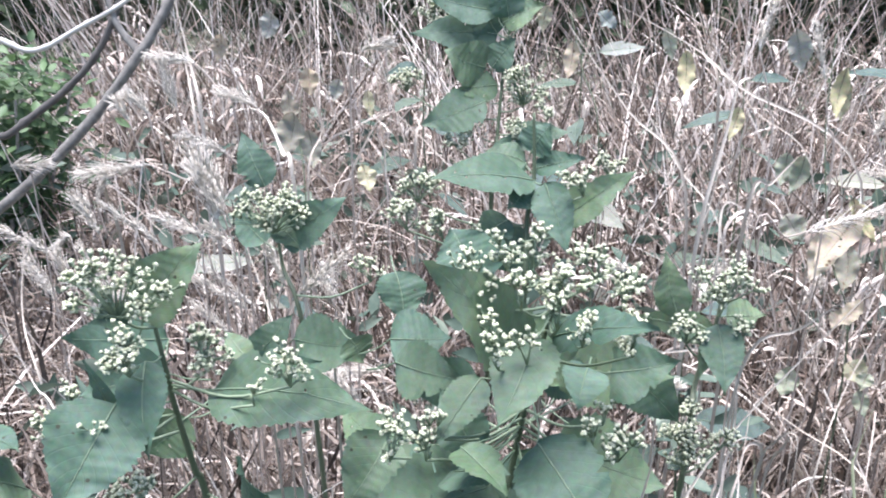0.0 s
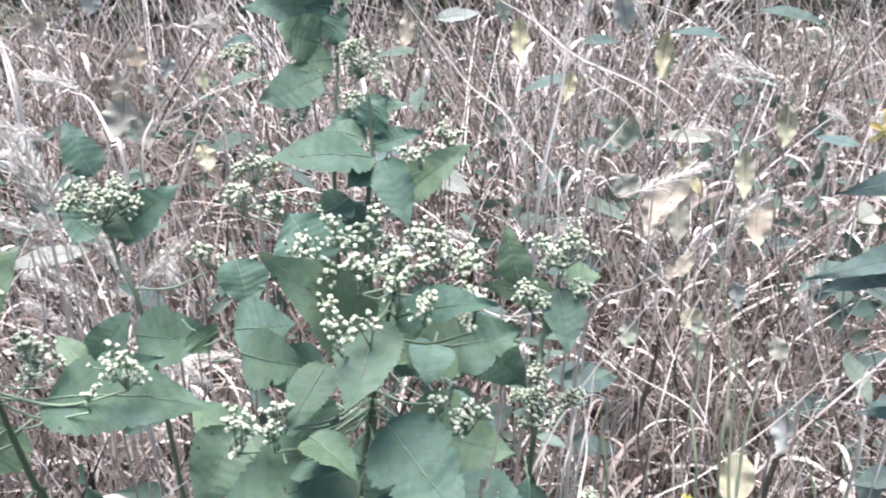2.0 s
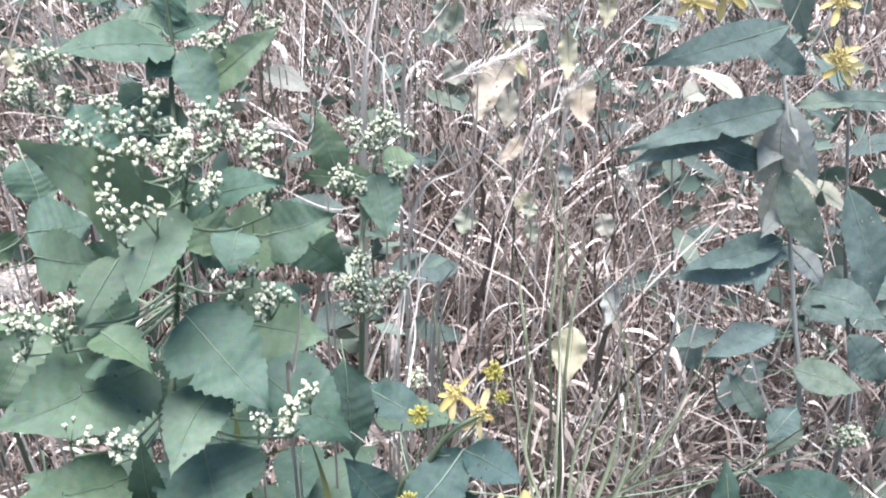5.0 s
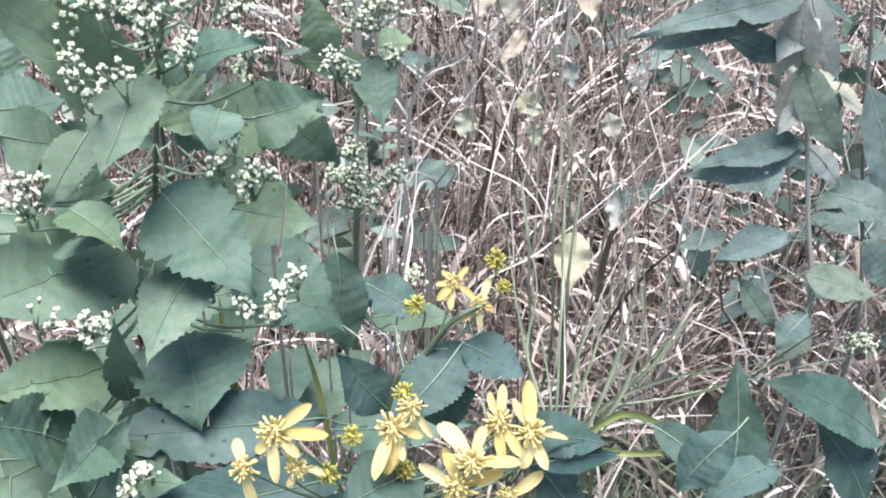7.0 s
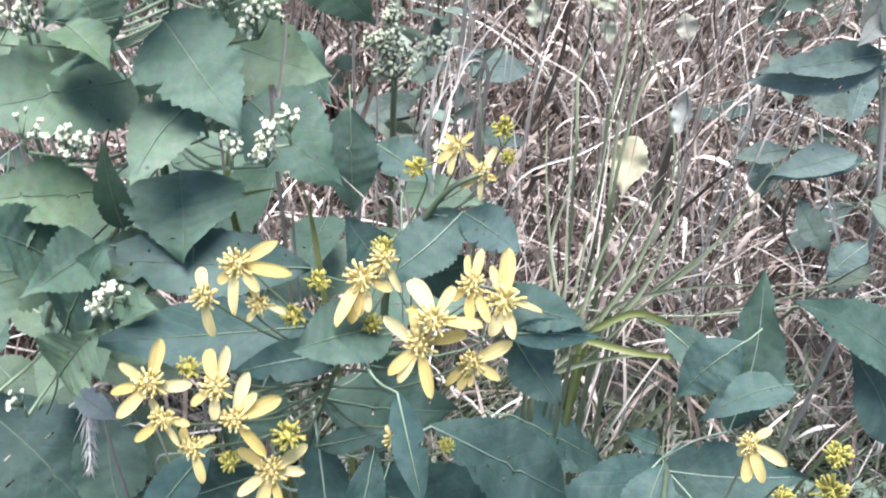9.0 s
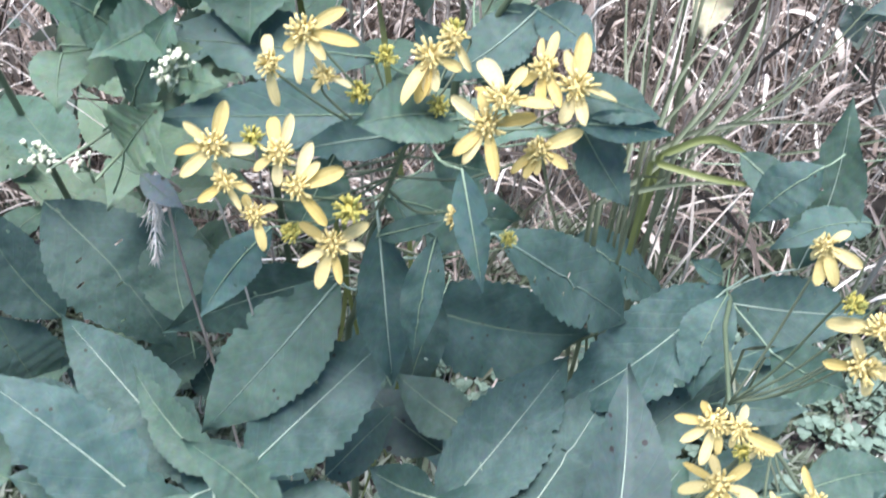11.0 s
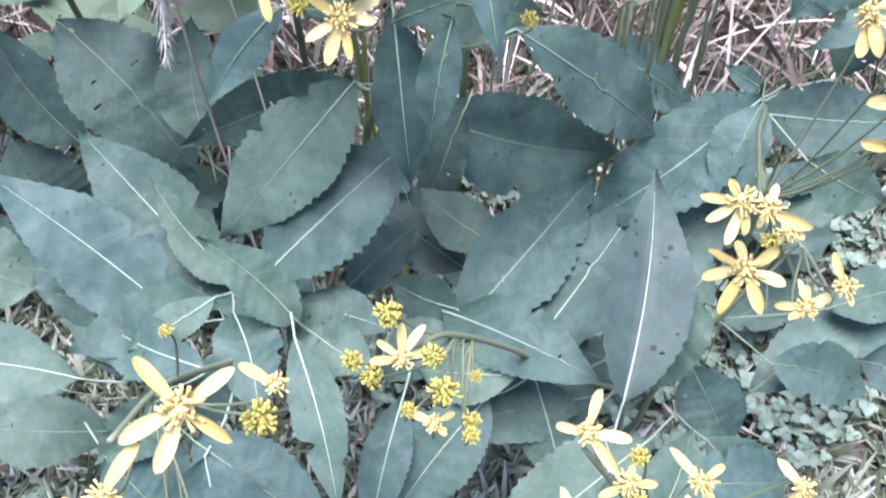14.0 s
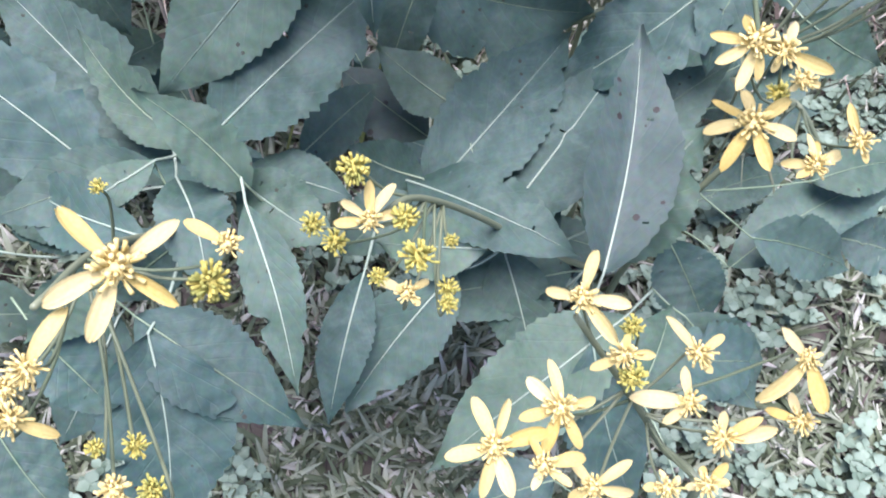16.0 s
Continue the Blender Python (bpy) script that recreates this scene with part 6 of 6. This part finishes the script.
straw([(-0.292, 1.250, 0.766), (-0.370, 1.280, 0.820), (-0.398, 1.310, 0.801), (-0.396, 1.340, 0.720)], 0.0070)
straw([(-0.130, 1.300, 0.831), (-0.152, 1.330, 0.869), (-0.182, 1.360, 0.912), (-0.215, 1.390, 0.917)], 0.0075)
straw([(0.028, 1.350, 0.857), (0.030, 1.380, 0.902), (0.015, 1.410, 0.920)], 0.0065)
straw([(0.417, 0.980, 0.634), (0.433, 1.010, 0.652), (0.458, 1.040, 0.625), (0.460, 1.070, 0.525)], 0.0080)
straw([(0.363, 1.100, 0.403), (0.435, 1.130, 0.576), (0.608, 1.160, 0.808)], 0.0072)
straw([(0.725, 1.150, 0.534), (0.729, 1.180, 0.571), (0.754, 1.210, 0.607)], 0.0065)
straw([(0.752, 1.000, 0.601), (0.755, 1.030, 0.632), (0.781, 1.060, 0.662), (0.825, 1.090, 0.626)], 0.0070)
straw([(0.942, 1.200, 0.694), (1.006, 1.230, 0.713), (1.059, 1.260, 0.726)], 0.0070)
straw([(0.593, 0.880, 0.213), (0.607, 0.910, 0.291), (0.623, 0.940, 0.364), (0.643, 0.970, 0.486)], 0.0070)
straw([(0.614, 0.850, 0.257), (0.666, 0.880, 0.341), (0.716, 0.910, 0.377)], 0.0060)
straw([(0.650, 0.900, 0.225), (0.637, 0.930, 0.338), (0.629, 0.960, 0.415)], 0.0070)
straw([(0.438, 1.100, 0.697), (0.492, 1.080, 0.764), (0.546, 1.050, 0.832)], 0.0062)
straw([(0.455, 1.500, 0.639), (0.492, 1.500, 0.851), (0.527, 1.500, 1.035)], 0.0042)
straw([(0.282, 1.600, 1.031), (0.409, 1.550, 0.835), (0.494, 1.500, 0.708)], 0.0044)
straw([(0.386, 1.550, 1.049), (0.506, 1.500, 0.929), (0.598, 1.450, 0.827)], 0.0041)
straw([(-0.510, 1.900, 1.011), (-0.485, 1.900, 0.883), (-0.453, 1.850, 0.760)], 0.0077)
straw([(-0.134, 1.600, 0.971), (-0.154, 1.600, 0.841), (-0.168, 1.550, 0.758)], 0.0046)
straw([(-0.079, 1.600, 0.919), (0.069, 1.500, 0.812), (0.136, 1.400, 0.757)], 0.0043)
straw([(-0.389, 1.000, 0.754), (-0.348, 0.980, 0.684), (-0.306, 0.950, 0.648)], 0.0037)
straw([(-0.459, 1.200, 0.788), (-0.450, 1.150, 0.684), (-0.405, 1.100, 0.601)], 0.0043)
straw([(-0.057, 1.100, 0.831), (-0.080, 1.080, 0.754), (-0.102, 1.050, 0.665)], 0.0046)
straw([(-0.173, 1.200, 0.790), (-0.127, 1.150, 0.705), (-0.089, 1.100, 0.609)], 0.0049)
straw([(-0.009, 1.050, 0.798), (-0.012, 1.030, 0.766), (-0.018, 1.000, 0.739)], 0.0043)
straw([(0.043, 1.000, 0.696), (-0.009, 0.980, 0.696), (0.021, 0.950, 0.647)], 0.0042)
straw([(0.445, 1.150, 0.669), (0.349, 1.200, 0.668), (0.280, 1.250, 0.689)], 0.0043)
straw([(0.441, 1.000, 0.608), (0.453, 0.980, 0.678), (0.469, 0.970, 0.688), (0.469, 0.960, 0.630)], 0.0041)
straw([(0.451, 1.000, 0.602), (0.460, 0.980, 0.671), (0.464, 0.970, 0.684), (0.462, 0.960, 0.623)], 0.0042)
straw([(0.502, 1.000, 0.599), (0.537, 1.050, 0.699), (0.587, 1.100, 0.775)], 0.0037)
straw([(0.426, 1.250, 0.633), (0.539, 1.200, 0.577), (0.612, 1.100, 0.540)], 0.0036)
straw([(0.269, 0.660, 0.856), (0.267, 0.660, 0.831), (0.261, 0.660, 0.794), (0.257, 0.660, 0.770)], 0.0040)
straw([(0.404, 0.950, 0.690), (0.407, 0.930, 0.645), (0.395, 0.900, 0.610), (0.388, 0.880, 0.567)], 0.0054)
straw([(0.441, 0.960, 0.680), (0.410, 0.950, 0.696), (0.393, 0.940, 0.676), (0.387, 0.920, 0.612)], 0.0048)
straw([(0.301, 0.750, 0.686), (0.330, 0.720, 0.680), (0.353, 0.700, 0.666)], 0.0033)
straw([(0.316, 0.750, 0.665), (0.339, 0.740, 0.666), (0.350, 0.720, 0.665)], 0.0034)
straw([(0.576, 0.950, 0.650), (0.572, 0.920, 0.572), (0.558, 0.880, 0.478)], 0.0038)
straw([(0.491, 1.000, 0.494), (0.592, 1.050, 0.522), (0.708, 1.100, 0.573), (0.813, 1.150, 0.640)], 0.0044)
straw([(0.421, 1.350, 0.739), (0.436, 1.360, 0.826), (0.451, 1.380, 0.938)], 0.0047)
straw([(0.441, 1.300, 0.723), (0.444, 1.320, 0.829), (0.476, 1.320, 0.812), (0.480, 1.300, 0.737)], 0.0046)
straw([(0.579, 0.950, 0.601), (0.573, 0.900, 0.510), (0.559, 0.850, 0.442)], 0.0037)
straw([(0.413, 1.000, 0.688), (0.400, 0.970, 0.625), (0.386, 0.940, 0.589)], 0.0047)
straw([(0.427, 1.000, 0.700), (0.417, 0.970, 0.650), (0.401, 0.940, 0.594)], 0.0047)
straw([(0.370, 0.950, 0.658), (0.386, 0.940, 0.649), (0.377, 0.920, 0.616)], 0.0040)
straw([(0.252, 0.720, 0.675), (0.265, 0.710, 0.675), (0.265, 0.700, 0.645)], 0.0030)
straw([(0.247, 0.750, 0.669), (0.240, 0.730, 0.646), (0.236, 0.720, 0.626)], 0.0027)
straw([(0.300, 0.720, 0.696), (0.321, 0.710, 0.680), (0.346, 0.700, 0.660)], 0.0022)
straw([(0.799, 0.950, 0.480), (0.715, 0.900, 0.461), (0.643, 0.860, 0.470), (0.574, 0.800, 0.437)], 0.0038)
straw([(0.720, 0.950, 0.589), (0.725, 0.960, 0.634), (0.709, 0.970, 0.671)], 0.0043)
straw([(0.813, 0.980, 0.609), (0.777, 0.980, 0.612), (0.745, 0.950, 0.565)], 0.0039)
straw([(0.167, 0.520, 0.642), (0.184, 0.510, 0.653), (0.192, 0.520, 0.615)], 0.0021)
straw([(0.141, 0.660, 0.425), (0.159, 0.660, 0.453), (0.206, 0.640, 0.460)], 0.0034)
seedhead([(-0.234, 1.280, 0.815), (-0.271, 1.280, 0.837), (-0.320, 1.280, 0.856), (-0.415, 1.270, 0.841)], 0.0151)
seedhead([(-0.199, 1.280, 0.909), (-0.226, 1.280, 0.967), (-0.250, 1.280, 0.994), (-0.311, 1.280, 1.001)], 0.0100)
seedhead([(-0.262, 1.280, 0.868), (-0.271, 1.280, 0.906), (-0.279, 1.280, 0.935), (-0.295, 1.280, 0.992)], 0.0111)
seedhead([(-0.301, 1.280, 0.859), (-0.310, 1.280, 0.889), (-0.317, 1.280, 0.926), (-0.343, 1.280, 0.951)], 0.0093)
seedhead([(-0.327, 1.280, 0.826), (-0.331, 1.280, 0.865), (-0.343, 1.280, 0.914), (-0.359, 1.280, 0.939)], 0.0094)
seedhead([(-0.141, 1.280, 0.844), (-0.162, 1.280, 0.889), (-0.171, 1.280, 0.940), (-0.219, 1.270, 0.962)], 0.0110)
seedhead([(-0.172, 1.280, 0.818), (-0.194, 1.280, 0.856), (-0.215, 1.280, 0.877), (-0.271, 1.270, 0.901)], 0.0112)
seedhead([(-0.183, 1.200, 0.743), (-0.195, 1.200, 0.789), (-0.205, 1.200, 0.811), (-0.233, 1.200, 0.897)], 0.0196)
seedhead([(-0.176, 1.200, 0.728), (-0.185, 1.200, 0.774), (-0.197, 1.200, 0.819), (-0.219, 1.200, 0.876)], 0.0197)
seedhead([(-0.485, 1.280, 0.817), (-0.498, 1.280, 0.840), (-0.514, 1.280, 0.844), (-0.465, 1.280, 0.850)], 0.0134)
seedhead([(-0.087, 1.100, 0.686), (-0.092, 1.100, 0.730), (-0.078, 1.100, 0.760), (-0.020, 1.080, 0.820)], 0.0116)
seedhead([(-0.100, 1.100, 0.685), (-0.106, 1.100, 0.729), (-0.098, 1.100, 0.773), (-0.116, 1.100, 0.827)], 0.0116)
seedhead([(-0.035, 1.200, 0.969), (-0.031, 1.200, 1.003), (-0.021, 1.200, 1.030), (0.012, 1.200, 1.041)], 0.0083)
seedhead([(0.484, 1.280, 0.892), (0.472, 1.280, 0.977), (0.453, 1.280, 1.038), (0.464, 1.280, 1.099)], 0.0086)
seedhead([(0.562, 1.280, 0.881), (0.547, 1.280, 0.953), (0.535, 1.280, 1.008), (0.514, 1.280, 1.074)], 0.0087)
seedhead([(0.455, 1.200, 0.827), (0.494, 1.200, 0.829), (0.520, 1.200, 0.838), (0.631, 1.280, 0.848)], 0.0138)
seedhead([(0.792, 1.400, 0.861), (0.779, 1.400, 0.904), (0.766, 1.400, 0.938), (0.676, 1.400, 0.973)], 0.0117)
seedhead([(0.782, 1.200, 0.592), (0.782, 1.200, 0.627), (0.776, 1.200, 0.645), (0.757, 1.200, 0.689)], 0.0095)
seedhead([(0.335, 1.100, 0.780), (0.315, 1.100, 0.795), (0.303, 1.100, 0.810), (0.271, 1.100, 0.822)], 0.0065)
seedhead([(0.196, 0.800, 0.829), (0.197, 0.800, 0.838), (0.196, 0.800, 0.847), (0.207, 0.800, 0.855)], 0.0041)
seedhead([(0.311, 0.900, 0.736), (0.316, 0.900, 0.753), (0.319, 0.900, 0.764), (0.327, 0.900, 0.774)], 0.0060)
seedhead([(0.822, 1.300, 0.608), (0.823, 1.300, 0.625), (0.824, 1.300, 0.642), (0.817, 1.300, 0.683)], 0.0096)
seedhead([(0.157, 0.750, 0.690), (0.159, 0.750, 0.706), (0.158, 0.750, 0.716), (0.160, 0.750, 0.741)], 0.0051)
seedhead([(0.129, 0.600, 0.556), (0.140, 0.600, 0.579), (0.125, 0.600, 0.595), (0.117, 0.585, 0.522)], 0.0074)
seedhead([(0.056, 0.780, 0.050), (0.061, 0.780, 0.085), (0.068, 0.780, 0.107), (0.075, 0.780, 0.161)], 0.0111)
green_blade([(0.517, 0.700, 0.557), (0.567, 0.760, 0.589), (0.592, 0.800, 0.666), (0.565, 0.840, 0.748)], 0.0061)
green_blade([(0.523, 0.700, 0.553), (0.563, 0.730, 0.574), (0.588, 0.760, 0.625), (0.584, 0.780, 0.696)], 0.0070)
green_blade([(0.508, 0.690, 0.561), (0.551, 0.700, 0.572), (0.598, 0.700, 0.548), (0.630, 0.680, 0.534)], 0.0085, True)
green_blade([(0.502, 0.690, 0.565), (0.559, 0.740, 0.552), (0.647, 0.780, 0.535), (0.779, 0.820, 0.502)], 0.0059)
green_blade([(0.499, 0.680, 0.562), (0.542, 0.660, 0.564), (0.590, 0.660, 0.557), (0.619, 0.660, 0.555)], 0.0070, True)
green_blade([(0.487, 0.660, 0.563), (0.493, 0.650, 0.571), (0.498, 0.640, 0.578)], 0.0046)
green_blade([(0.509, 0.720, 0.550), (0.537, 0.780, 0.577), (0.571, 0.820, 0.597), (0.613, 0.860, 0.612)], 0.0054)
green_blade([(0.503, 0.720, 0.551), (0.550, 0.780, 0.561), (0.579, 0.820, 0.582), (0.635, 0.880, 0.604)], 0.0054)
green_blade([(0.498, 0.750, 0.538), (0.494, 0.800, 0.566), (0.493, 0.850, 0.611), (0.498, 0.900, 0.644)], 0.0043)
green_blade([(0.490, 0.760, 0.545), (0.500, 0.820, 0.564), (0.520, 0.860, 0.601), (0.523, 0.900, 0.629)], 0.0044)
green_blade([(0.546, 0.740, 0.526), (0.631, 0.820, 0.519), (0.697, 0.880, 0.510), (0.754, 0.920, 0.522)], 0.0047)
green_blade([(0.560, 0.760, 0.521), (0.659, 0.840, 0.515), (0.729, 0.900, 0.561), (0.781, 0.950, 0.592)], 0.0048)
green_blade([(0.509, 0.750, 0.537), (0.533, 0.820, 0.574), (0.561, 0.900, 0.612), (0.590, 0.980, 0.646)], 0.0040)
green_blade([(0.610, 1.000, 0.482), (0.621, 1.050, 0.530), (0.637, 1.100, 0.595), (0.659, 1.150, 0.670)], 0.0062)
green_blade([(0.612, 1.000, 0.522), (0.635, 1.050, 0.584), (0.655, 1.080, 0.620), (0.661, 1.100, 0.658)], 0.0060)
green_blade([(0.606, 1.050, 0.563), (0.627, 1.100, 0.619), (0.633, 1.140, 0.675), (0.627, 1.180, 0.746)], 0.0061)
green_blade([(0.559, 1.000, 0.565), (0.563, 1.050, 0.611), (0.568, 1.060, 0.620), (0.594, 1.100, 0.658)], 0.0052)
green_blade([(0.285, 0.660, 0.654), (0.282, 0.670, 0.673), (0.278, 0.680, 0.691), (0.273, 0.690, 0.708)], 0.0058, True)
green_blade([(0.218, 0.700, 0.699), (0.218, 0.710, 0.707), (0.218, 0.720, 0.715), (0.217, 0.730, 0.718)], 0.0058, True)
green_blade([(0.219, 0.700, 0.688), (0.236, 0.680, 0.706), (0.256, 0.670, 0.717)], 0.0053, True)
green_blade([(0.454, 1.000, 0.559), (0.451, 1.020, 0.592), (0.450, 1.040, 0.624)], 0.0051)
green_blade([(0.654, 0.800, 0.480), (0.741, 0.820, 0.482), (0.825, 0.850, 0.479), (0.978, 0.900, 0.463)], 0.0037)
green_blade([(0.459, 0.660, 0.534), (0.493, 0.680, 0.543), (0.548, 0.700, 0.569), (0.629, 0.680, 0.538)], 0.0066)
green_blade([(0.454, 0.660, 0.530), (0.492, 0.670, 0.539), (0.550, 0.680, 0.542), (0.623, 0.680, 0.540)], 0.0066)
green_blade([(0.480, 0.670, 0.530), (0.506, 0.700, 0.537), (0.587, 0.780, 0.572), (0.637, 0.860, 0.589)], 0.0044)
green_blade([(0.484, 0.670, 0.534), (0.522, 0.720, 0.546), (0.565, 0.760, 0.561), (0.597, 0.800, 0.589)], 0.0044)
green_blade([(0.500, 0.680, 0.529), (0.564, 0.740, 0.533), (0.646, 0.800, 0.562), (0.744, 0.880, 0.595)], 0.0040)
green_blade([(0.477, 0.670, 0.543), (0.497, 0.740, 0.566), (0.507, 0.800, 0.584), (0.516, 0.860, 0.600)], 0.0039)
green_blade([(0.595, 0.600, 0.426), (0.628, 0.600, 0.434), (0.670, 0.600, 0.443)], 0.0045)
green_blade([(0.604, 0.580, 0.441), (0.640, 0.580, 0.438), (0.678, 0.580, 0.432)], 0.0038)

# ---- leafy plants without flowers, deeper in the grass ----
def stray_plant(x, y, tall, count, seed):
    r = random.Random(seed)
    plant = make_plant("leafy_weed", "grey-green leafy weed standing among dry grass", "weed", "leafy weeds in the dry grass", [(x, y, tall), (x + r.gauss(0, 0.02), y, tall * 0.7), (x + r.gauss(0, 0.03), y, tall * 0.4)], 0.0035)
    for k in range(count):
        z = tall * (1 - 0.75 * k / count)
        a = 2.4 * k + r.uniform(-0.5, 0.5)
        at = joint(plant, np.array((x, y, z)))
        out = np.array((math.cos(a), math.sin(a) * 0.8 - 0.2, r.uniform(-0.5, 0.15)))
        long = r.uniform(0.08, 0.15)
        start = at + unit(out) * r.uniform(0.01, 0.04)
        leaf(plant, start, start + unit(out) * long, long * r.uniform(0.3, 0.46), (r.gauss(0, 0.3), -0.6, 0.8), r.choice(["g", "gh", "w", "g", "g", "gh"]))


for x, y, tall, count in ((1.12, 1.32, 0.92, 13), (1.34, 1.18, 0.84, 13), (1.02, 1.55, 0.86, 11), (1.24, 1.02, 0.62, 10), (1.5, 1.5, 0.95, 12),
                          (-0.34, 1.9, 0.74, 9), (0.62, 2.05, 0.88, 10), (1.0, 2.1, 0.95, 10), (0.30, 2.2, 0.9, 10), (-0.05, 2.3, 0.95, 9), (0.44, 1.45, 0.62, 8)):
    stray_plant(x, y, tall, count, int(100 * x + 1000 * y))

srng = random.Random(8)
for _ in range(26):
    x, y = srng.uniform(-0.55, 0.02), srng.uniform(1.12, 1.5)
    z, a = srng.uniform(0.50, 0.80), srng.gauss(2.6, 0.9)
    lean = np.array((math.cos(a) * 0.06, 0, 0.02 + 0.05 * math.sin(a)))
    top = np.array((x, y, z))
    seedhead([top - np.array((-0.03, -0.02, 0.12)), top - np.array((-0.012, 0, 0.05)), top, top + lean * srng.uniform(0.8, 1.5)], srng.uniform(0.008, 0.014))
for _ in range(16):
    x, y = srng.uniform(0.4, 1.4), srng.uniform(1.2, 1.8)
    top = np.array((x, y, srng.uniform(0.45, 0.9)))
    a = srng.uniform(0.3, 2.8)
    seedhead([top - np.array((0.02, -0.02, 0.12)), top - np.array((0.008, 0, 0.05)), top, top + np.array((math.cos(a) * 0.07, 0, 0.05 * math.sin(a)))], srng.uniform(0.006, 0.012))


# ---- lower leaves that close the plants towards the ground ----
def lower_leaves(count, lows, highs, reach, kinds, seed):
    r = random.Random(seed)
    plants = [p for p in STEMS if p.name.startswith(kinds)]
    for _ in range(count):
        at = np.array([r.uniform(a, c) for a, c in zip(lows, highs)])
        plant = min(plants, key=lambda p: np.linalg.norm(joint(p, at) - at))
        out = unit(at - joint(plant, at) + np.array((r.gauss(0, 0.05), r.gauss(-0.02, 0.05), r.gauss(0, 0.02))))
        out[2] *= 0.3
        long = r.uniform(*reach)
        leaf(plant, at, at + unit(out) * long, long * r.uniform(0.36, 0.5), (r.gauss(0, 0.25), -0.45 + r.gauss(0, 0.2), 1.0), r.choice("-h-"))


lower_leaves(24, (-0.10, 0.58, 0.06), (0.72, 0.82, 0.20), (0.08, 0.14), "yellow", 2)
lower_leaves(16, (-0.25, 0.42, 0.05), (0.12, 0.76, 0.22), (0.08, 0.14), "yellow", 5)
lower_leaves(34, (-0.32, 0.74, 0.15), (0.12, 1.0, 0.50), (0.10, 0.16), "white", 3)
lower_leaves(14, (0.02, 0.80, 0.40), (0.36, 0.98, 0.76), (0.09, 0.14), "white", 4)


# ---- the bare branch ----
def knotty(line, radii):
    """A limb with uneven girth and small knots."""
    v, f = tube(line, radii, 9)
    n = len(line)
    for k in range(n):
        ring = v[9 * k:9 * k + 9]
        mid = sum(ring) / 9
        for j in range(9):
            v[9 * k + j] = mid + (ring[j] - mid) * (1 + 0.22 * noise.noise((mid[0] * 40 + j * 0.6, mid[1] * 40, mid[2] * 40)) + (0.25 if k % 11 == 5 else 0))
    return v, f


def branch(parent_line, forks, label="bare grey forked branch leaning over the dry grass", bark=BARK):
    foot = np.array(parent_line[0])
    root = tagged(new("dead_branch"), label, "branch")
    root.location = foot
    part("limb", mesh("limb", *knotty([q - foot for q in smooth_line(parent_line, 12)], (0.0092, 0.0064)), bark), root)
    for line, r in forks:
        part("twig", mesh("twig", *knotty([q - foot for q in smooth_line(line, 12)], (r, r * 0.6)), bark), root)


branch([(-1.25, 2.0, -0.02), (-1.031, 2.000, 0.622), (-0.916, 2.000, 0.710), (-0.793, 2.000, 0.801), (-0.718, 2.000, 0.875), (-0.668, 2.000, 0.957), (-0.624, 2.000, 1.064)], [], "bare branch leaning in the grass beside a shrub, bark coloured dark for shade", SHADED_BARK)
branch([(-0.75, 1.30, -0.02), (-0.923, 1.350, 0.486), (-0.717, 1.380, 0.659), (-0.569, 1.400, 0.774), (-0.463, 1.420, 0.879), (-0.385, 1.440, 0.982), (-0.345, 1.460, 1.054), (-0.313, 1.480, 1.147)], [([(-0.390, 1.440, 0.978), (-0.427, 1.450, 1.028), (-0.440, 1.460, 1.097)], 0.0055), ([(-0.659, 1.430, 0.997), (-0.592, 1.430, 0.990), (-0.542, 1.430, 0.977), (-0.475, 1.440, 1.011), (-0.404, 1.450, 1.052), (-0.376, 1.460, 1.084)], 0.0048)])
